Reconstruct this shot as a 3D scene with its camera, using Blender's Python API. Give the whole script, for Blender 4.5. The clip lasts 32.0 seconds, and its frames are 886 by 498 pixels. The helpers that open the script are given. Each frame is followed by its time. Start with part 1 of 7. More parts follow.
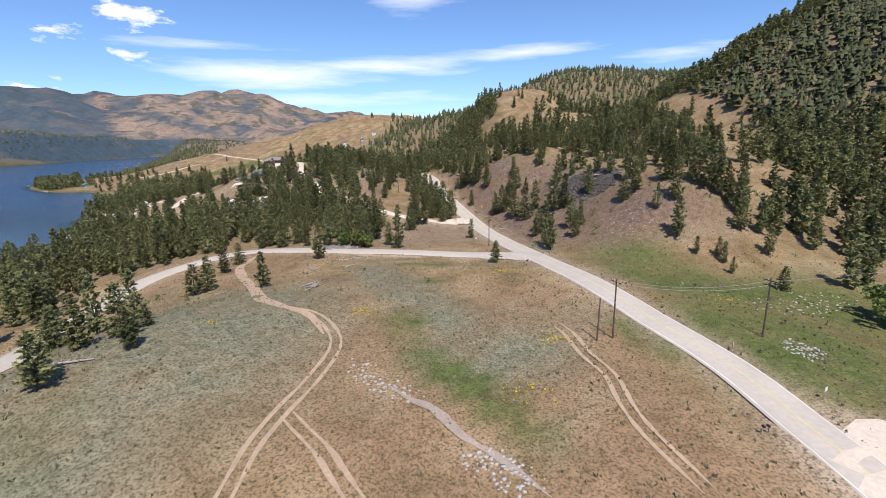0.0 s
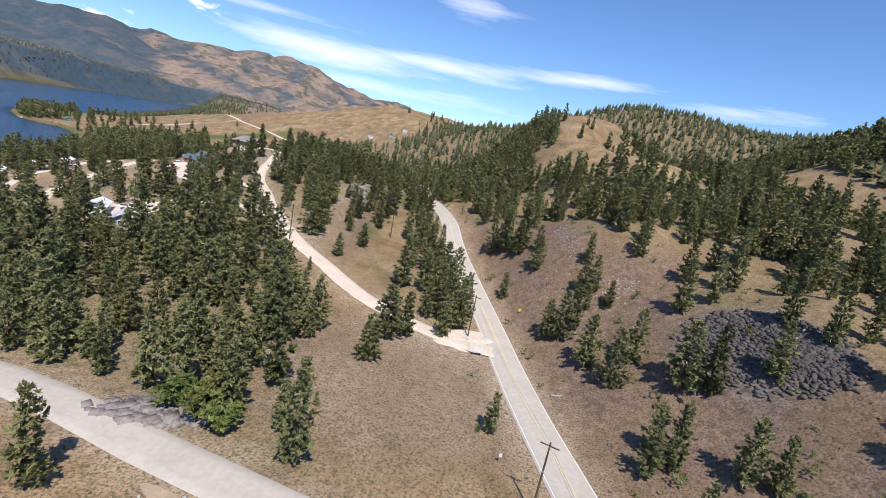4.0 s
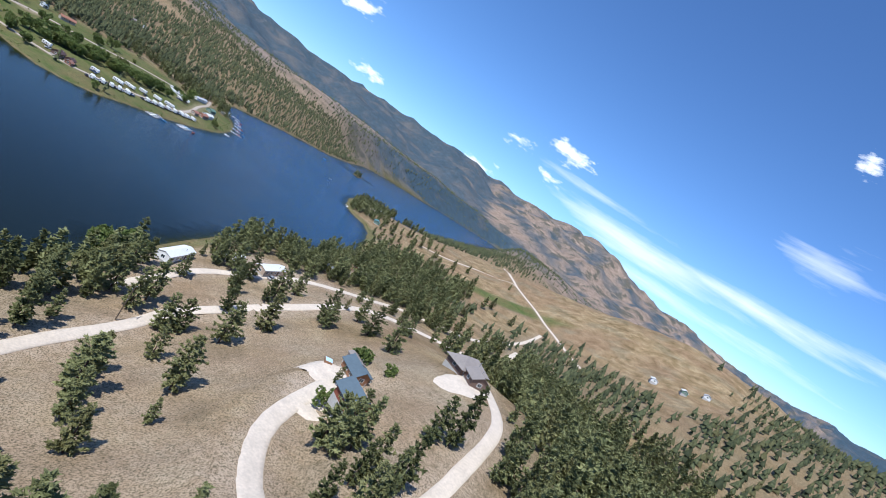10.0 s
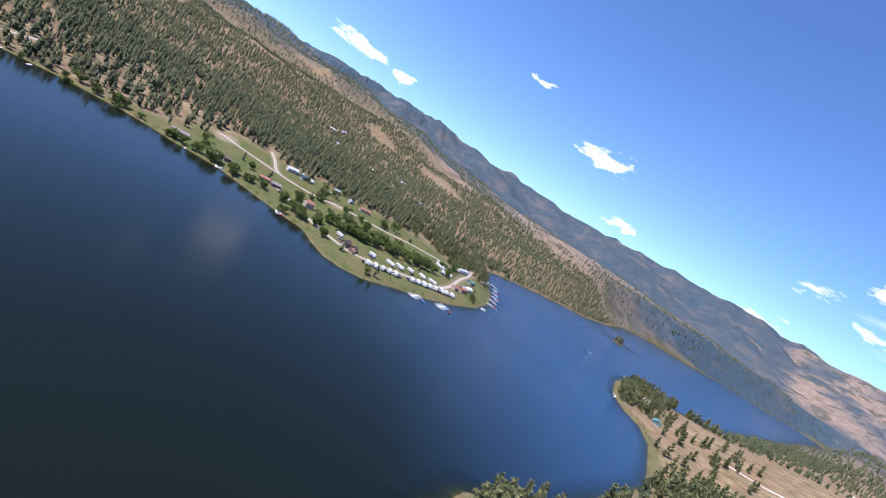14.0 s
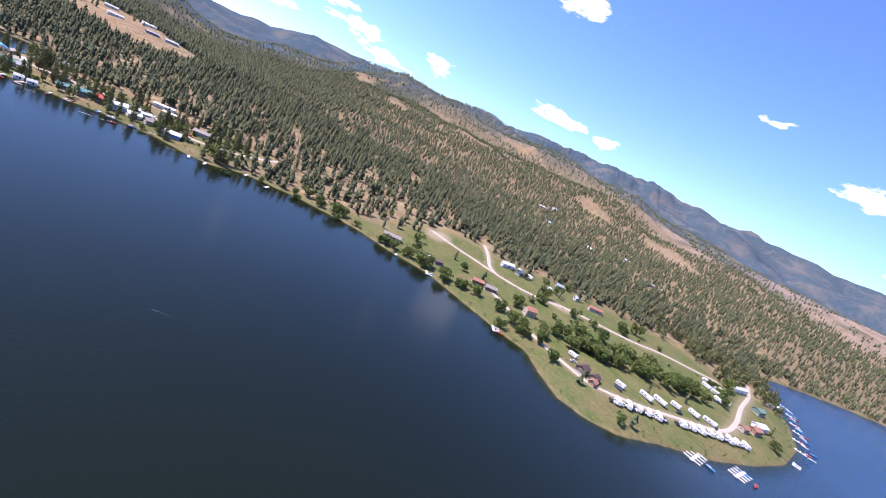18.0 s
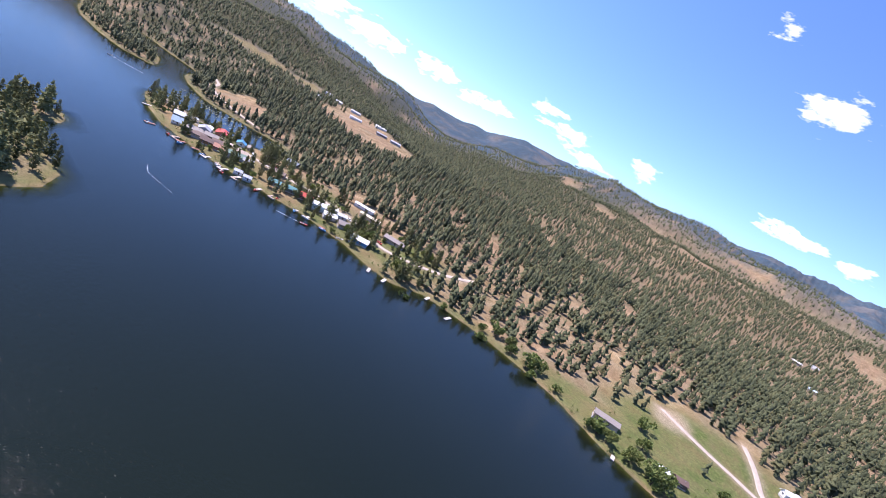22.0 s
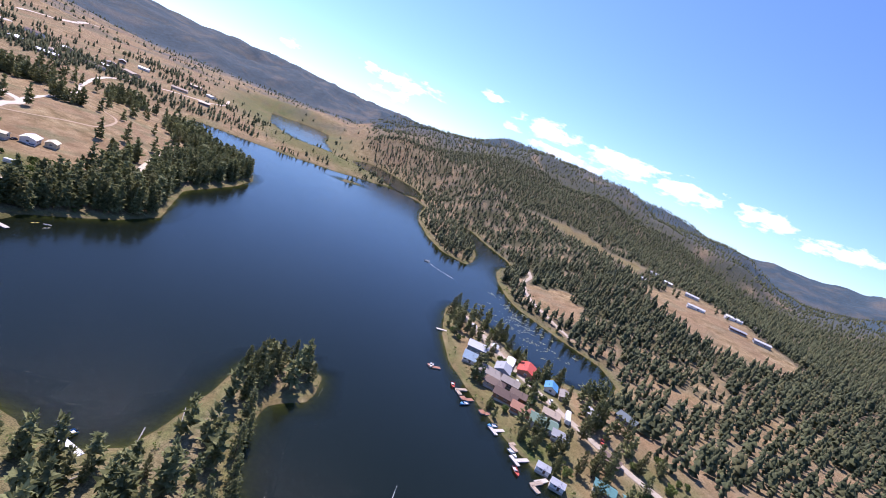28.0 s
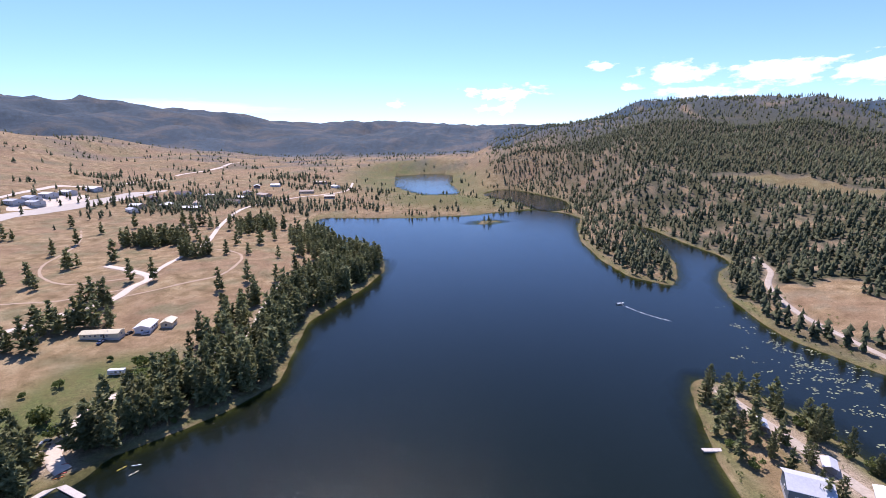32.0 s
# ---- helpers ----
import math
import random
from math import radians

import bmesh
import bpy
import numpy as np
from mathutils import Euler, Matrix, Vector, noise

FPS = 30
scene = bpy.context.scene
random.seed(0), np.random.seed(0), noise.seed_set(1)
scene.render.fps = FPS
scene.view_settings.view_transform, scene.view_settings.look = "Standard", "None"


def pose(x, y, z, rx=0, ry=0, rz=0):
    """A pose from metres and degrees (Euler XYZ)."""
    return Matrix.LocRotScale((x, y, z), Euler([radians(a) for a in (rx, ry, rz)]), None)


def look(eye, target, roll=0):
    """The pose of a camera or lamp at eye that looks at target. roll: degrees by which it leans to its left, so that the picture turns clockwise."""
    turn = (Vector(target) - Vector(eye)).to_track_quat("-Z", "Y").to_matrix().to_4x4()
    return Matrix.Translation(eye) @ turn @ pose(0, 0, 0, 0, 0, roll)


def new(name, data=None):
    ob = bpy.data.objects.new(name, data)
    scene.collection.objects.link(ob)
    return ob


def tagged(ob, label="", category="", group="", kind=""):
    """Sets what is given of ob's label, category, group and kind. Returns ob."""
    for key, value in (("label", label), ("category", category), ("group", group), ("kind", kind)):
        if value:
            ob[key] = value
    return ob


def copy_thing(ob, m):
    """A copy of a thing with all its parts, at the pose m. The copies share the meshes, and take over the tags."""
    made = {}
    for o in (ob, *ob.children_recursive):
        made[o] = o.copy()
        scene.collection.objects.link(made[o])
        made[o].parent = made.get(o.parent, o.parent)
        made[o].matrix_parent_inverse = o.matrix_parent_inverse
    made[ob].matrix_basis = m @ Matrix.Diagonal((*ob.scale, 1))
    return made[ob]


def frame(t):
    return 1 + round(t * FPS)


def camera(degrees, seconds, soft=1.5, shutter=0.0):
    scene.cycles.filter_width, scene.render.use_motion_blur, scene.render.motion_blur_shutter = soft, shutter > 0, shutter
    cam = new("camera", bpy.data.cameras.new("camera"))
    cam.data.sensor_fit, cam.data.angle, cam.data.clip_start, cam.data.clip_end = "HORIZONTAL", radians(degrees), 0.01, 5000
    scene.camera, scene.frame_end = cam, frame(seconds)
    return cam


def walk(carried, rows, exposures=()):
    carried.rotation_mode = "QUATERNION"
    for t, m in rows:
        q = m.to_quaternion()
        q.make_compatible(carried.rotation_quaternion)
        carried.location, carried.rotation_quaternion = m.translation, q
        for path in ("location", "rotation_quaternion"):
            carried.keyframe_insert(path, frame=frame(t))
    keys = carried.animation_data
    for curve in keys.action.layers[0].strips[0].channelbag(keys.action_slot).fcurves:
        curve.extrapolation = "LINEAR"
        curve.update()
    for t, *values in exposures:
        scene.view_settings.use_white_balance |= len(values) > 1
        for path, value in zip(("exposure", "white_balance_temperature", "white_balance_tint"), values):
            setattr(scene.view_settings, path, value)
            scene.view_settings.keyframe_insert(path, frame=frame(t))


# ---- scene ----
cam = camera(87.0, 32.0, soft=0.8)
PATH = [
    (0, 1.23, -0.8, 57.99, 76.74, 1.11, 1.22),
    (0.5, 0.97, 13.19, 58.75, 76.84, 1.14, 0.97),
    (1, 0.71, 27.21, 59.62, 76.74, 0.42, 0.57),
    (1.5, 0.36, 41.33, 60.26, 76.36, -1.56, 0.6),
    (2, 0.04, 55.51, 60.72, 76.34, -1.34, 0.97),
    (2.5, -0.28, 69.87, 61.7, 76.23, -0.9, 1.83),
    (4.5, -2.38, 115.6, 66.22, 77.12, -15.83, 7.52),
    (5, -4.65, 128.21, 67.68, 77.09, -20.22, 8.75),
    (5.5, -7.57, 140.59, 69.12, 77.78, -23.1, 10.16),
    (6, -11.3, 152.7, 70.64, 79.7, -25.62, 11.98),
    (6.5, -15.83, 164.56, 72.26, 81.42, -28.24, 14.49),
    (7, -21.36, 175.94, 73.93, 82, -29.92, 19.06),
    (7.5, -27.53, 186.72, 75.6, 82.02, -31.08, 24.51),
    (8, -34.47, 196.8, 77.39, 82.14, -31.8, 28.8),
    (8.5, -42, 206.25, 79.15, 81.82, -32.17, 32.39),
    (9, -50.1, 215, 80.93, 82.8, -33.23, 34.97),
    (9.5, -58.76, 223.19, 82.71, 83.1, -33.46, 38.49),
    (10, -68.03, 230.22, 84.7, 82.93, -34.66, 42.85),
    (10.5, -77.94, 236.23, 86.32, 82.29, -38.8, 46.99),
    (11, -88.22, 241.56, 87.26, 81.47, -41.36, 50.35),
    (11.5, -99.24, 246.06, 87.65, 81.46, -41.43, 53.25),
    (12, -110.67, 249.94, 87.68, 82.16, -39.77, 56.78),
    (12.5, -122.25, 253.07, 88.14, 81.89, -36.57, 61.84),
    (13, -133.81, 255.42, 89.4, 80.94, -32.23, 68.1),
    (13.5, -145.6, 257.53, 90.36, 80.83, -30.82, 73.81),
    (14, -157.98, 258.71, 91.69, 81.24, -32.23, 78.29),
    (14.5, -169.77, 258.98, 92.68, 81.54, -32.66, 81.39),
    (15, -181.22, 258.56, 93.28, 80.68, -31.06, 84.96),
    (15.5, -192.84, 257.22, 93.6, 78.55, -28.62, 90.31),
    (17.5, -239.42, 241.58, 92.07, 75.97, -26.19, 102.79),
    (18, -251.1, 236.54, 91.68, 76.37, -25.45, 105.6),
    (18.5, -262.66, 231.11, 91.56, 76.15, -24.05, 109.64),
    (19, -274.33, 225.1, 91.56, 75.75, -23.64, 113.6),
    (19.5, -285.8, 218.46, 91.9, 74.65, -23.91, 117.5),
    (20, -296.55, 210.99, 92.09, 73.29, -24.28, 120.92),
    (20.5, -307.28, 202.63, 92.68, 72.21, -26.05, 124.36),
    (21, -317.31, 193.37, 93, 72.73, -27.88, 127.05),
    (21.5, -326.74, 183.38, 93.53, 74.39, -29, 128.98),
    (22, -335.78, 173.04, 93.91, 75.73, -28.68, 131.93),
    (22.5, -344.09, 161.93, 94.66, 76.9, -28.57, 134.9),
    (23, -351.98, 150.22, 94.71, 78.5, -29.31, 137.24),
    (23.5, -359.24, 138.14, 94.81, 80.46, -30.75, 139.01),
    (24, -365.91, 125.91, 95.32, 81.96, -30.02, 141.6),
    (24.5, -371.6, 113.33, 95.61, 82.1, -28.93, 145.99),
    (25, -376.75, 100.6, 96.3, 82.2, -27.78, 149.82),
    (25.5, -381.11, 87.52, 96.7, 82.15, -27.2, 153.69),
    (27.5, -392.28, 36.03, 101.59, 78.63, -22.44, 167.33),
    (28, -393.81, 23.09, 102.86, 77.71, -22.2, 170.89),
    (28.5, -394.69, 9.93, 104.04, 76.81, -21.76, 174.3),
    (29, -395.45, -3.16, 105.03, 76.21, -20.36, 177.55),
    (29.5, -395.74, -16.32, 106.04, 76.15, -16.69, 179.86),
    (30, -395.82, -29.55, 107, 76.3, -13.01, -179.13),
    (30.5, -395.8, -42.67, 108.18, 76.14, -8.99, -178.08),
    (31, -395.45, -55.85, 109.32, 75.97, -5.04, -177.06),
    (31.5, -394.83, -69.07, 110.49, 76.08, -1.55, -175.97),
    (32, -394.37, -82.2, 111.82, 76.67, 0.58, -174.78),
]
walk(cam, [(row[0], pose(*row[1:])) for row in PATH], [(0, 0.3, 6700, 14), (3, 0.3, 6700, 14), (6, 0.33, 6000, 10), (10, 0.33, 5900, 9), (13, 0.5, 6000, 15), (16.5, 0.9, 6250, 28), (21, 1.0, 6250, 28), (23, 0.85, 6250, 28), (25.5, 0.68, 6250, 28), (28, 0.62, 6250, 28), (32, 0.55, 6250, 28)])

# ---------------------------------------------------------------- light
SUN_AWAY, SUN_UP = 198.0, 57.0  # degrees from +y by -x, and above the horizon
sun_from = Vector((-math.sin(radians(SUN_AWAY)) * math.cos(radians(SUN_UP)), math.cos(radians(SUN_AWAY)) * math.cos(radians(SUN_UP)), math.sin(radians(SUN_UP))))
sun_data = bpy.data.lights.new("sun", "SUN")
sun_data.energy, sun_data.angle, sun_data.color = 4.2, radians(0.53), (1.0, 0.95, 0.87)
sun = new("sun", sun_data)
sun.matrix_world = look((0, 0, 900), Vector((0, 0, 900)) - sun_from)

def node(tree, kind, x=0, y=0, **values):
    n = tree.nodes.new(kind)
    n.location = (x, y)
    for key, value in values.items():
        if key in n.inputs:
            n.inputs[key].default_value = value
        else:
            setattr(n, key, value)
    return n


def make_sky():
    world = bpy.data.worlds.new("sky")
    world.use_nodes = True
    scene.world = world
    tree = world.node_tree
    tree.nodes.clear()
    link = tree.links.new
    out, back = node(tree, "ShaderNodeOutputWorld"), node(tree, "ShaderNodeBackground")
    sky = node(tree, "ShaderNodeTexSky", sky_type="NISHITA", sun_disc=False, sun_elevation=radians(SUN_UP), sun_rotation=radians(-SUN_AWAY), altitude=900.0, air_density=1.0, dust_density=0.25, ozone_density=4.0)
    back.inputs["Strength"].default_value = 0.12
    coord = node(tree, "ShaderNodeTexCoord")
    split = node(tree, "ShaderNodeSeparateXYZ")
    link(coord.outputs["Generated"], split.inputs[0])

    def maths(op, a, b=None, c=None, clamp=False):
        n = node(tree, "ShaderNodeMath", operation=op, use_clamp=clamp)
        for k, v in enumerate((a, b, c)):
            if v is None:
                continue
            if isinstance(v, (int, float)):
                n.inputs[k].default_value = v
            else:
                link(v, n.inputs[k])
        return n.outputs[0]

    # azimuth from +y by -x, and elevation, in degrees
    az = maths("MULTIPLY", maths("ARCTAN2", maths("MULTIPLY", split.outputs[0], -1.0), split.outputs[1]), 57.2958)
    el = maths("MULTIPLY", maths("ARCSINE", split.outputs[2]), 57.2958)
    flat = node(tree, "ShaderNodeCombineXYZ")
    link(az, flat.inputs[0]), link(maths("MULTIPLY", el, 2.4), flat.inputs[1])
    fluff = node(tree, "ShaderNodeTexNoise", Scale=0.42, Detail=7.0, Roughness=0.58)
    streak = node(tree, "ShaderNodeTexNoise", Scale=0.10, Detail=6.0, Roughness=0.6)
    link(flat.outputs[0], fluff.inputs[0])
    wide = node(tree, "ShaderNodeMapping")
    wide.inputs["Scale"].default_value = (0.7, 2.2, 1)
    link(flat.outputs[0], wide.inputs[0]), link(wide.outputs[0], streak.inputs[0])

    def bank(where, noise_out, edge, gain):
        """Clouds at the named places: azimuth, elevation, half width, half height, weight."""
        total = None
        for a, e, w, h, k in where:
            da = maths("WRAP", maths("SUBTRACT", az, a), 180.0, -180.0)
            u = maths("DIVIDE", da, w)
            v = maths("DIVIDE", maths("SUBTRACT", el, e), h)
            r = maths("SQRT", maths("ADD", maths("MULTIPLY", u, u), maths("MULTIPLY", v, v)))
            g = maths("MULTIPLY", maths("SUBTRACT", 1.0, r), k)
            total = g if total is None else maths("MAXIMUM", total, g)
        n = maths("MULTIPLY", maths("SUBTRACT", noise_out, edge), gain)
        return maths("ADD", total, n, clamp=False)

    puffs = bank(CLOUDS, fluff.outputs[0], 0.53, 3.4)
    puff = maths("MULTIPLY", maths("MULTIPLY", puffs, 1.6, clamp=True), 0.9)
    veils = bank(VEILS, streak.outputs[0], 0.5, 2.2)
    veil = maths("MULTIPLY", maths("MULTIPLY", veils, 1.1, clamp=True), 0.62)
    tint = node(tree, "ShaderNodeMix", data_type="RGBA", blend_type="MULTIPLY")
    tint.inputs[0].default_value, tint.inputs[7].default_value = 1.0, (0.76, 0.94, 1.15, 1)
    link(sky.outputs[0], tint.inputs[6])
    first, second = node(tree, "ShaderNodeMix", data_type="RGBA"), node(tree, "ShaderNodeMix", data_type="RGBA")
    white = (9.0, 9.1, 9.3, 1)
    for mix, fac, before in ((first, veil, tint.outputs[2]), (second, puff, first.outputs[2])):
        link(fac, mix.inputs[0]), link(before, mix.inputs[6])
        mix.inputs[7].default_value = white
    link(second.outputs[2], back.inputs[0]), link(back.outputs[0], out.inputs[0])


# fair-weather clouds: azimuth from +y by -x, elevation, half width, half height in degrees, weight
CLOUDS = [(32.5, 12.0, 3.6, 1.1, 1.0), (33, 8.4, 2.0, 0.6, 0.8), (39, 10, 1.6, 0.9, 0.5), (58, 6.2, 2.6, 0.7, 0.8), (63, 11.6, 3.6, 1.3, 1.0), (41, 5.0, 3, 0.8, 0.8),
          (74, 15.2, 1.4, 0.6, 0.6), (88, 7.1, 1.6, 0.8, 0.9), (94, 7.5, 3.4, 0.9, 1.0), (97, 19.0, 3.6, 1.7, 1.0), (109, 6.8, 1.7, 1.2, 1.0), (115, 5.0, 3, 0.8, 0.9),
          (119, 6.6, 3.2, 0.9, 0.9), (122, 7.9, 2.6, 0.8, 0.9), (126, 19.4, 1.0, 0.8, 0.7), (105, 24, 1.6, 0.8, 0.6), (129, 5.0, 4, 0.9, 1.0), (136, 5.7, 3.4, 1.0, 1.0),
          (144, 5.6, 5.0, 1.3, 1.1), (151, 6.0, 4.4, 1.4, 1.1), (160, 6.3, 4.0, 1.3, 1.1), (157, 4.4, 6.0, 0.7, 0.9), (168, 7.5, 2.0, 0.5, 0.9), (178, 5.0, 5.0, 1.0, 1.0),
          (179, 3.3, 3, 0.5, 0.8), (164, 5.2, 1.6, 0.5, 0.8), (191, 4.0, 1.6, 0.5, 0.8), (7, 24.4, 1.4, 1.2, 0.8), (4, 24.5, 1.8, 0.9, 0.8)]
# thin high streaks
VEILS = [(20, 7.2, 16, 1.5, 1.0), (7, 8.2, 12, 1.2, 1.0), (352, 9.3, 10, 1.0, 0.8), (336, 8.4, 8, 0.9, 0.6), (27, 9.8, 8, 0.5, 0.5), (5, 15, 4, 1.6, 0.35), (12, 4.6, 16, 0.9, 0.5), (216, 3.4, 12, 0.9, 0.5)]
make_sky()


# ---------------------------------------------------------------- materials
class Paint:
    """A node material in the making."""

    def __init__(self, name, rough=0.9, metal=0.0, spec=0.3):
        self.m = bpy.data.materials.new(name)
        self.m.use_nodes = True
        self.t = self.m.node_tree
        self.b = self.t.nodes["Principled BSDF"]
        self.b.inputs["Roughness"].default_value, self.b.inputs["Metallic"].default_value = rough, metal
        self.b.inputs["Specular IOR Level"].default_value = spec
        self.geo = None

    def link(self, a, b):
        self.t.links.new(a, b)

    def place(self):
        self.geo = self.geo or node(self.t, "ShaderNodeNewGeometry")
        return self.geo.outputs["Position"]

    def local(self):
        return node(self.t, "ShaderNodeTexCoord").outputs["Object"]

    def noise(self, size, detail=4.0, rough=0.55, at=None, stretch=None):
        n = node(self.t, "ShaderNodeTexNoise", Scale=1.0 / size, Detail=detail, Roughness=rough)
        src = at or self.place()
        if stretch:
            mp = node(self.t, "ShaderNodeMapping")
            mp.inputs["Scale"].default_value = stretch
            self.link(src, mp.inputs[0])
            src = mp.outputs[0]
        self.link(src, n.inputs["Vector"])
        return n.outputs[0]

    def ramp(self, fac, *stops):
        n = node(self.t, "ShaderNodeValToRGB")
        e = n.color_ramp.elements
        while len(e) < len(stops):
            e.new(0.5)
        for k, (p, c) in enumerate(stops):
            e[k].position = p
            e[k].color = (c, c, c, 1) if isinstance(c, (int, float)) else (*c, 1)
        self.link(fac, n.inputs[0])
        return n.outputs[0]

    def mix(self, fac, a, b, blend="MIX"):
        n = node(self.t, "ShaderNodeMix", data_type="RGBA", blend_type=blend)
        for k, v in ((0, fac), (6, a), (7, b)):
            if isinstance(v, (int, float)):
                n.inputs[k].default_value = v if k == 0 else (v, v, v, 1)
            elif isinstance(v, tuple):
                n.inputs[k].default_value = (*v, 1)
            else:
                self.link(v, n.inputs[k])
        return n.outputs[2]

    def maths(self, op, a, b=0.0, clamp=False):
        n = node(self.t, "ShaderNodeMath", operation=op, use_clamp=clamp)
        for k, v in enumerate((a, b)):
            if isinstance(v, (int, float)):
                n.inputs[k].default_value = v
            else:
                self.link(v, n.inputs[k])
        return n.outputs[0]

    def attribute(self, name):
        return node(self.t, "ShaderNodeAttribute", attribute_name=name).outputs["Fac"]

    def chance(self):
        return node(self.t, "ShaderNodeObjectInfo").outputs["Random"]

    def colour(self, c):
        if isinstance(c, tuple):
            self.b.inputs["Base Color"].default_value = (*c, 1)
        else:
            self.link(c, self.b.inputs["Base Color"])
        return self

    def bump(self, h, strength=0.5, distance=0.1):
        n = node(self.t, "ShaderNodeBump", Strength=strength, Distance=distance)
        self.link(h, n.inputs["Height"])
        self.link(n.outputs[0], self.b.inputs["Normal"])
        return self


def plain(name, colour, rough=0.7, metal=0.0, spec=0.3, grain=0.5, vary=0.25):
    """Painted or weathered stuff: a colour with fine and coarse unevenness."""
    p = Paint(name, rough, metal, spec)
    n1, n2 = p.noise(grain, 5), p.noise(grain * 7, 3)
    f = p.maths("ADD", p.maths("MULTIPLY", n1, 0.6), p.maths("MULTIPLY", n2, 0.4))
    lo, hi = tuple(c * (1 - vary) for c in colour), tuple(min(c * (1 + vary), 0.95) for c in colour)
    p.colour(p.ramp(f, (0.32, lo), (0.68, hi)))
    return p.m


def ground_material():
    p = Paint("dry_ground", 0.95, 0, 0.1)
    big, mid, fine, tiny = p.noise(60, 5), p.noise(11, 5, 0.6), p.noise(1.7, 5, 0.65), p.noise(0.38, 4, 0.75)
    straw = p.ramp(mid, (0.32, (0.18, 0.125, 0.06)), (0.5, (0.34, 0.235, 0.125)), (0.66, (0.46, 0.345, 0.20)))
    rust = p.ramp(fine, (0.3, (0.20, 0.115, 0.07)), (0.7, (0.40, 0.25, 0.16)))
    c = p.mix(p.ramp(big, (0.42, 0.0), (0.60, 0.5)), straw, rust)
    sage = p.ramp(fine, (0.3, (0.13, 0.13, 0.085)), (0.7, (0.30, 0.29, 0.20)))
    c = p.mix(p.maths("MULTIPLY", p.attribute("sage"), p.ramp(mid, (0.25, 0.35), (0.6, 1.0))), c, sage)
    lush = p.ramp(fine, (0.25, (0.045, 0.078, 0.017)), (0.55, (0.105, 0.14, 0.038)), (0.8, (0.21, 0.22, 0.075)))
    c = p.mix(p.maths("MULTIPLY", p.attribute("lush"), p.ramp(mid, (0.3, 0.5), (0.55, 1.0))), c, lush)
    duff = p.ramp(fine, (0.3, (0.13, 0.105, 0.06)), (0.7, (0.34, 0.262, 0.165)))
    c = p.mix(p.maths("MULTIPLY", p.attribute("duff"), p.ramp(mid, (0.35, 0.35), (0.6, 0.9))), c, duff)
    scrub = p.ramp(p.noise(38, 6, 0.7), (0.3, (0.20, 0.145, 0.11)), (0.5, (0.37, 0.265, 0.20)), (0.7, (0.47, 0.35, 0.26)))
    scrub = p.mix(p.ramp(p.noise(75, 6, 0.65), (0.50, 0.0), (0.58, 0.75)), scrub, (0.065, 0.075, 0.055))
    c = p.mix(p.attribute("scrub"), c, scrub)
    # Blue of distant haze painted into the base colour of the far woods.
    hazy_woods = p.ramp(p.noise(26, 5, 0.7), (0.3, (0.034, 0.066, 0.098)), (0.7, (0.070, 0.118, 0.162)))
    # Nearer woods take a plain dark green without that blue.
    hazy_woods = p.mix(p.attribute("duff"), hazy_woods, p.ramp(p.noise(9, 4, 0.7), (0.35, (0.030, 0.038, 0.020)), (0.65, (0.085, 0.088, 0.045))))
    c = p.mix(p.maths("MULTIPLY", p.attribute("woods"), p.ramp(p.noise(120, 5, 0.6), (0.35, 0.8), (0.5, 1.0))), c, hazy_woods)
    rose = p.ramp(fine, (0.3, (0.12, 0.082, 0.062)), (0.7, (0.30, 0.205, 0.16)))
    c = p.mix(p.maths("MULTIPLY", p.attribute("rose"), p.ramp(mid, (0.3, 0.45), (0.6, 1.0))), c, rose)
    stone = p.ramp(fine, (0.3, (0.10, 0.085, 0.08)), (0.55, (0.21, 0.185, 0.17)), (0.75, (0.36, 0.33, 0.30)))
    c = p.mix(p.maths("MULTIPLY", p.attribute("stone"), p.ramp(mid, (0.3, 0.4), (0.5, 1.0))), c, stone)
    sand = p.ramp(fine, (0.3, (0.38, 0.285, 0.20)), (0.7, (0.55, 0.44, 0.33)))
    c = p.mix(p.attribute("sand"), c, sand)
    mud = p.ramp(fine, (0.3, (0.05, 0.05, 0.018)), (0.7, (0.14, 0.13, 0.05)))
    c = p.mix(p.attribute("mud"), c, mud)
    c = p.mix(p.ramp(tiny, (0.38, 0.78), (0.55, 0.0)), c, (0.05, 0.045, 0.022))
    p.colour(c).bump(p.maths("ADD", p.maths("MULTIPLY", fine, 0.7), p.maths("MULTIPLY", tiny, 0.3)), 0.7, 0.5)
    return p.m


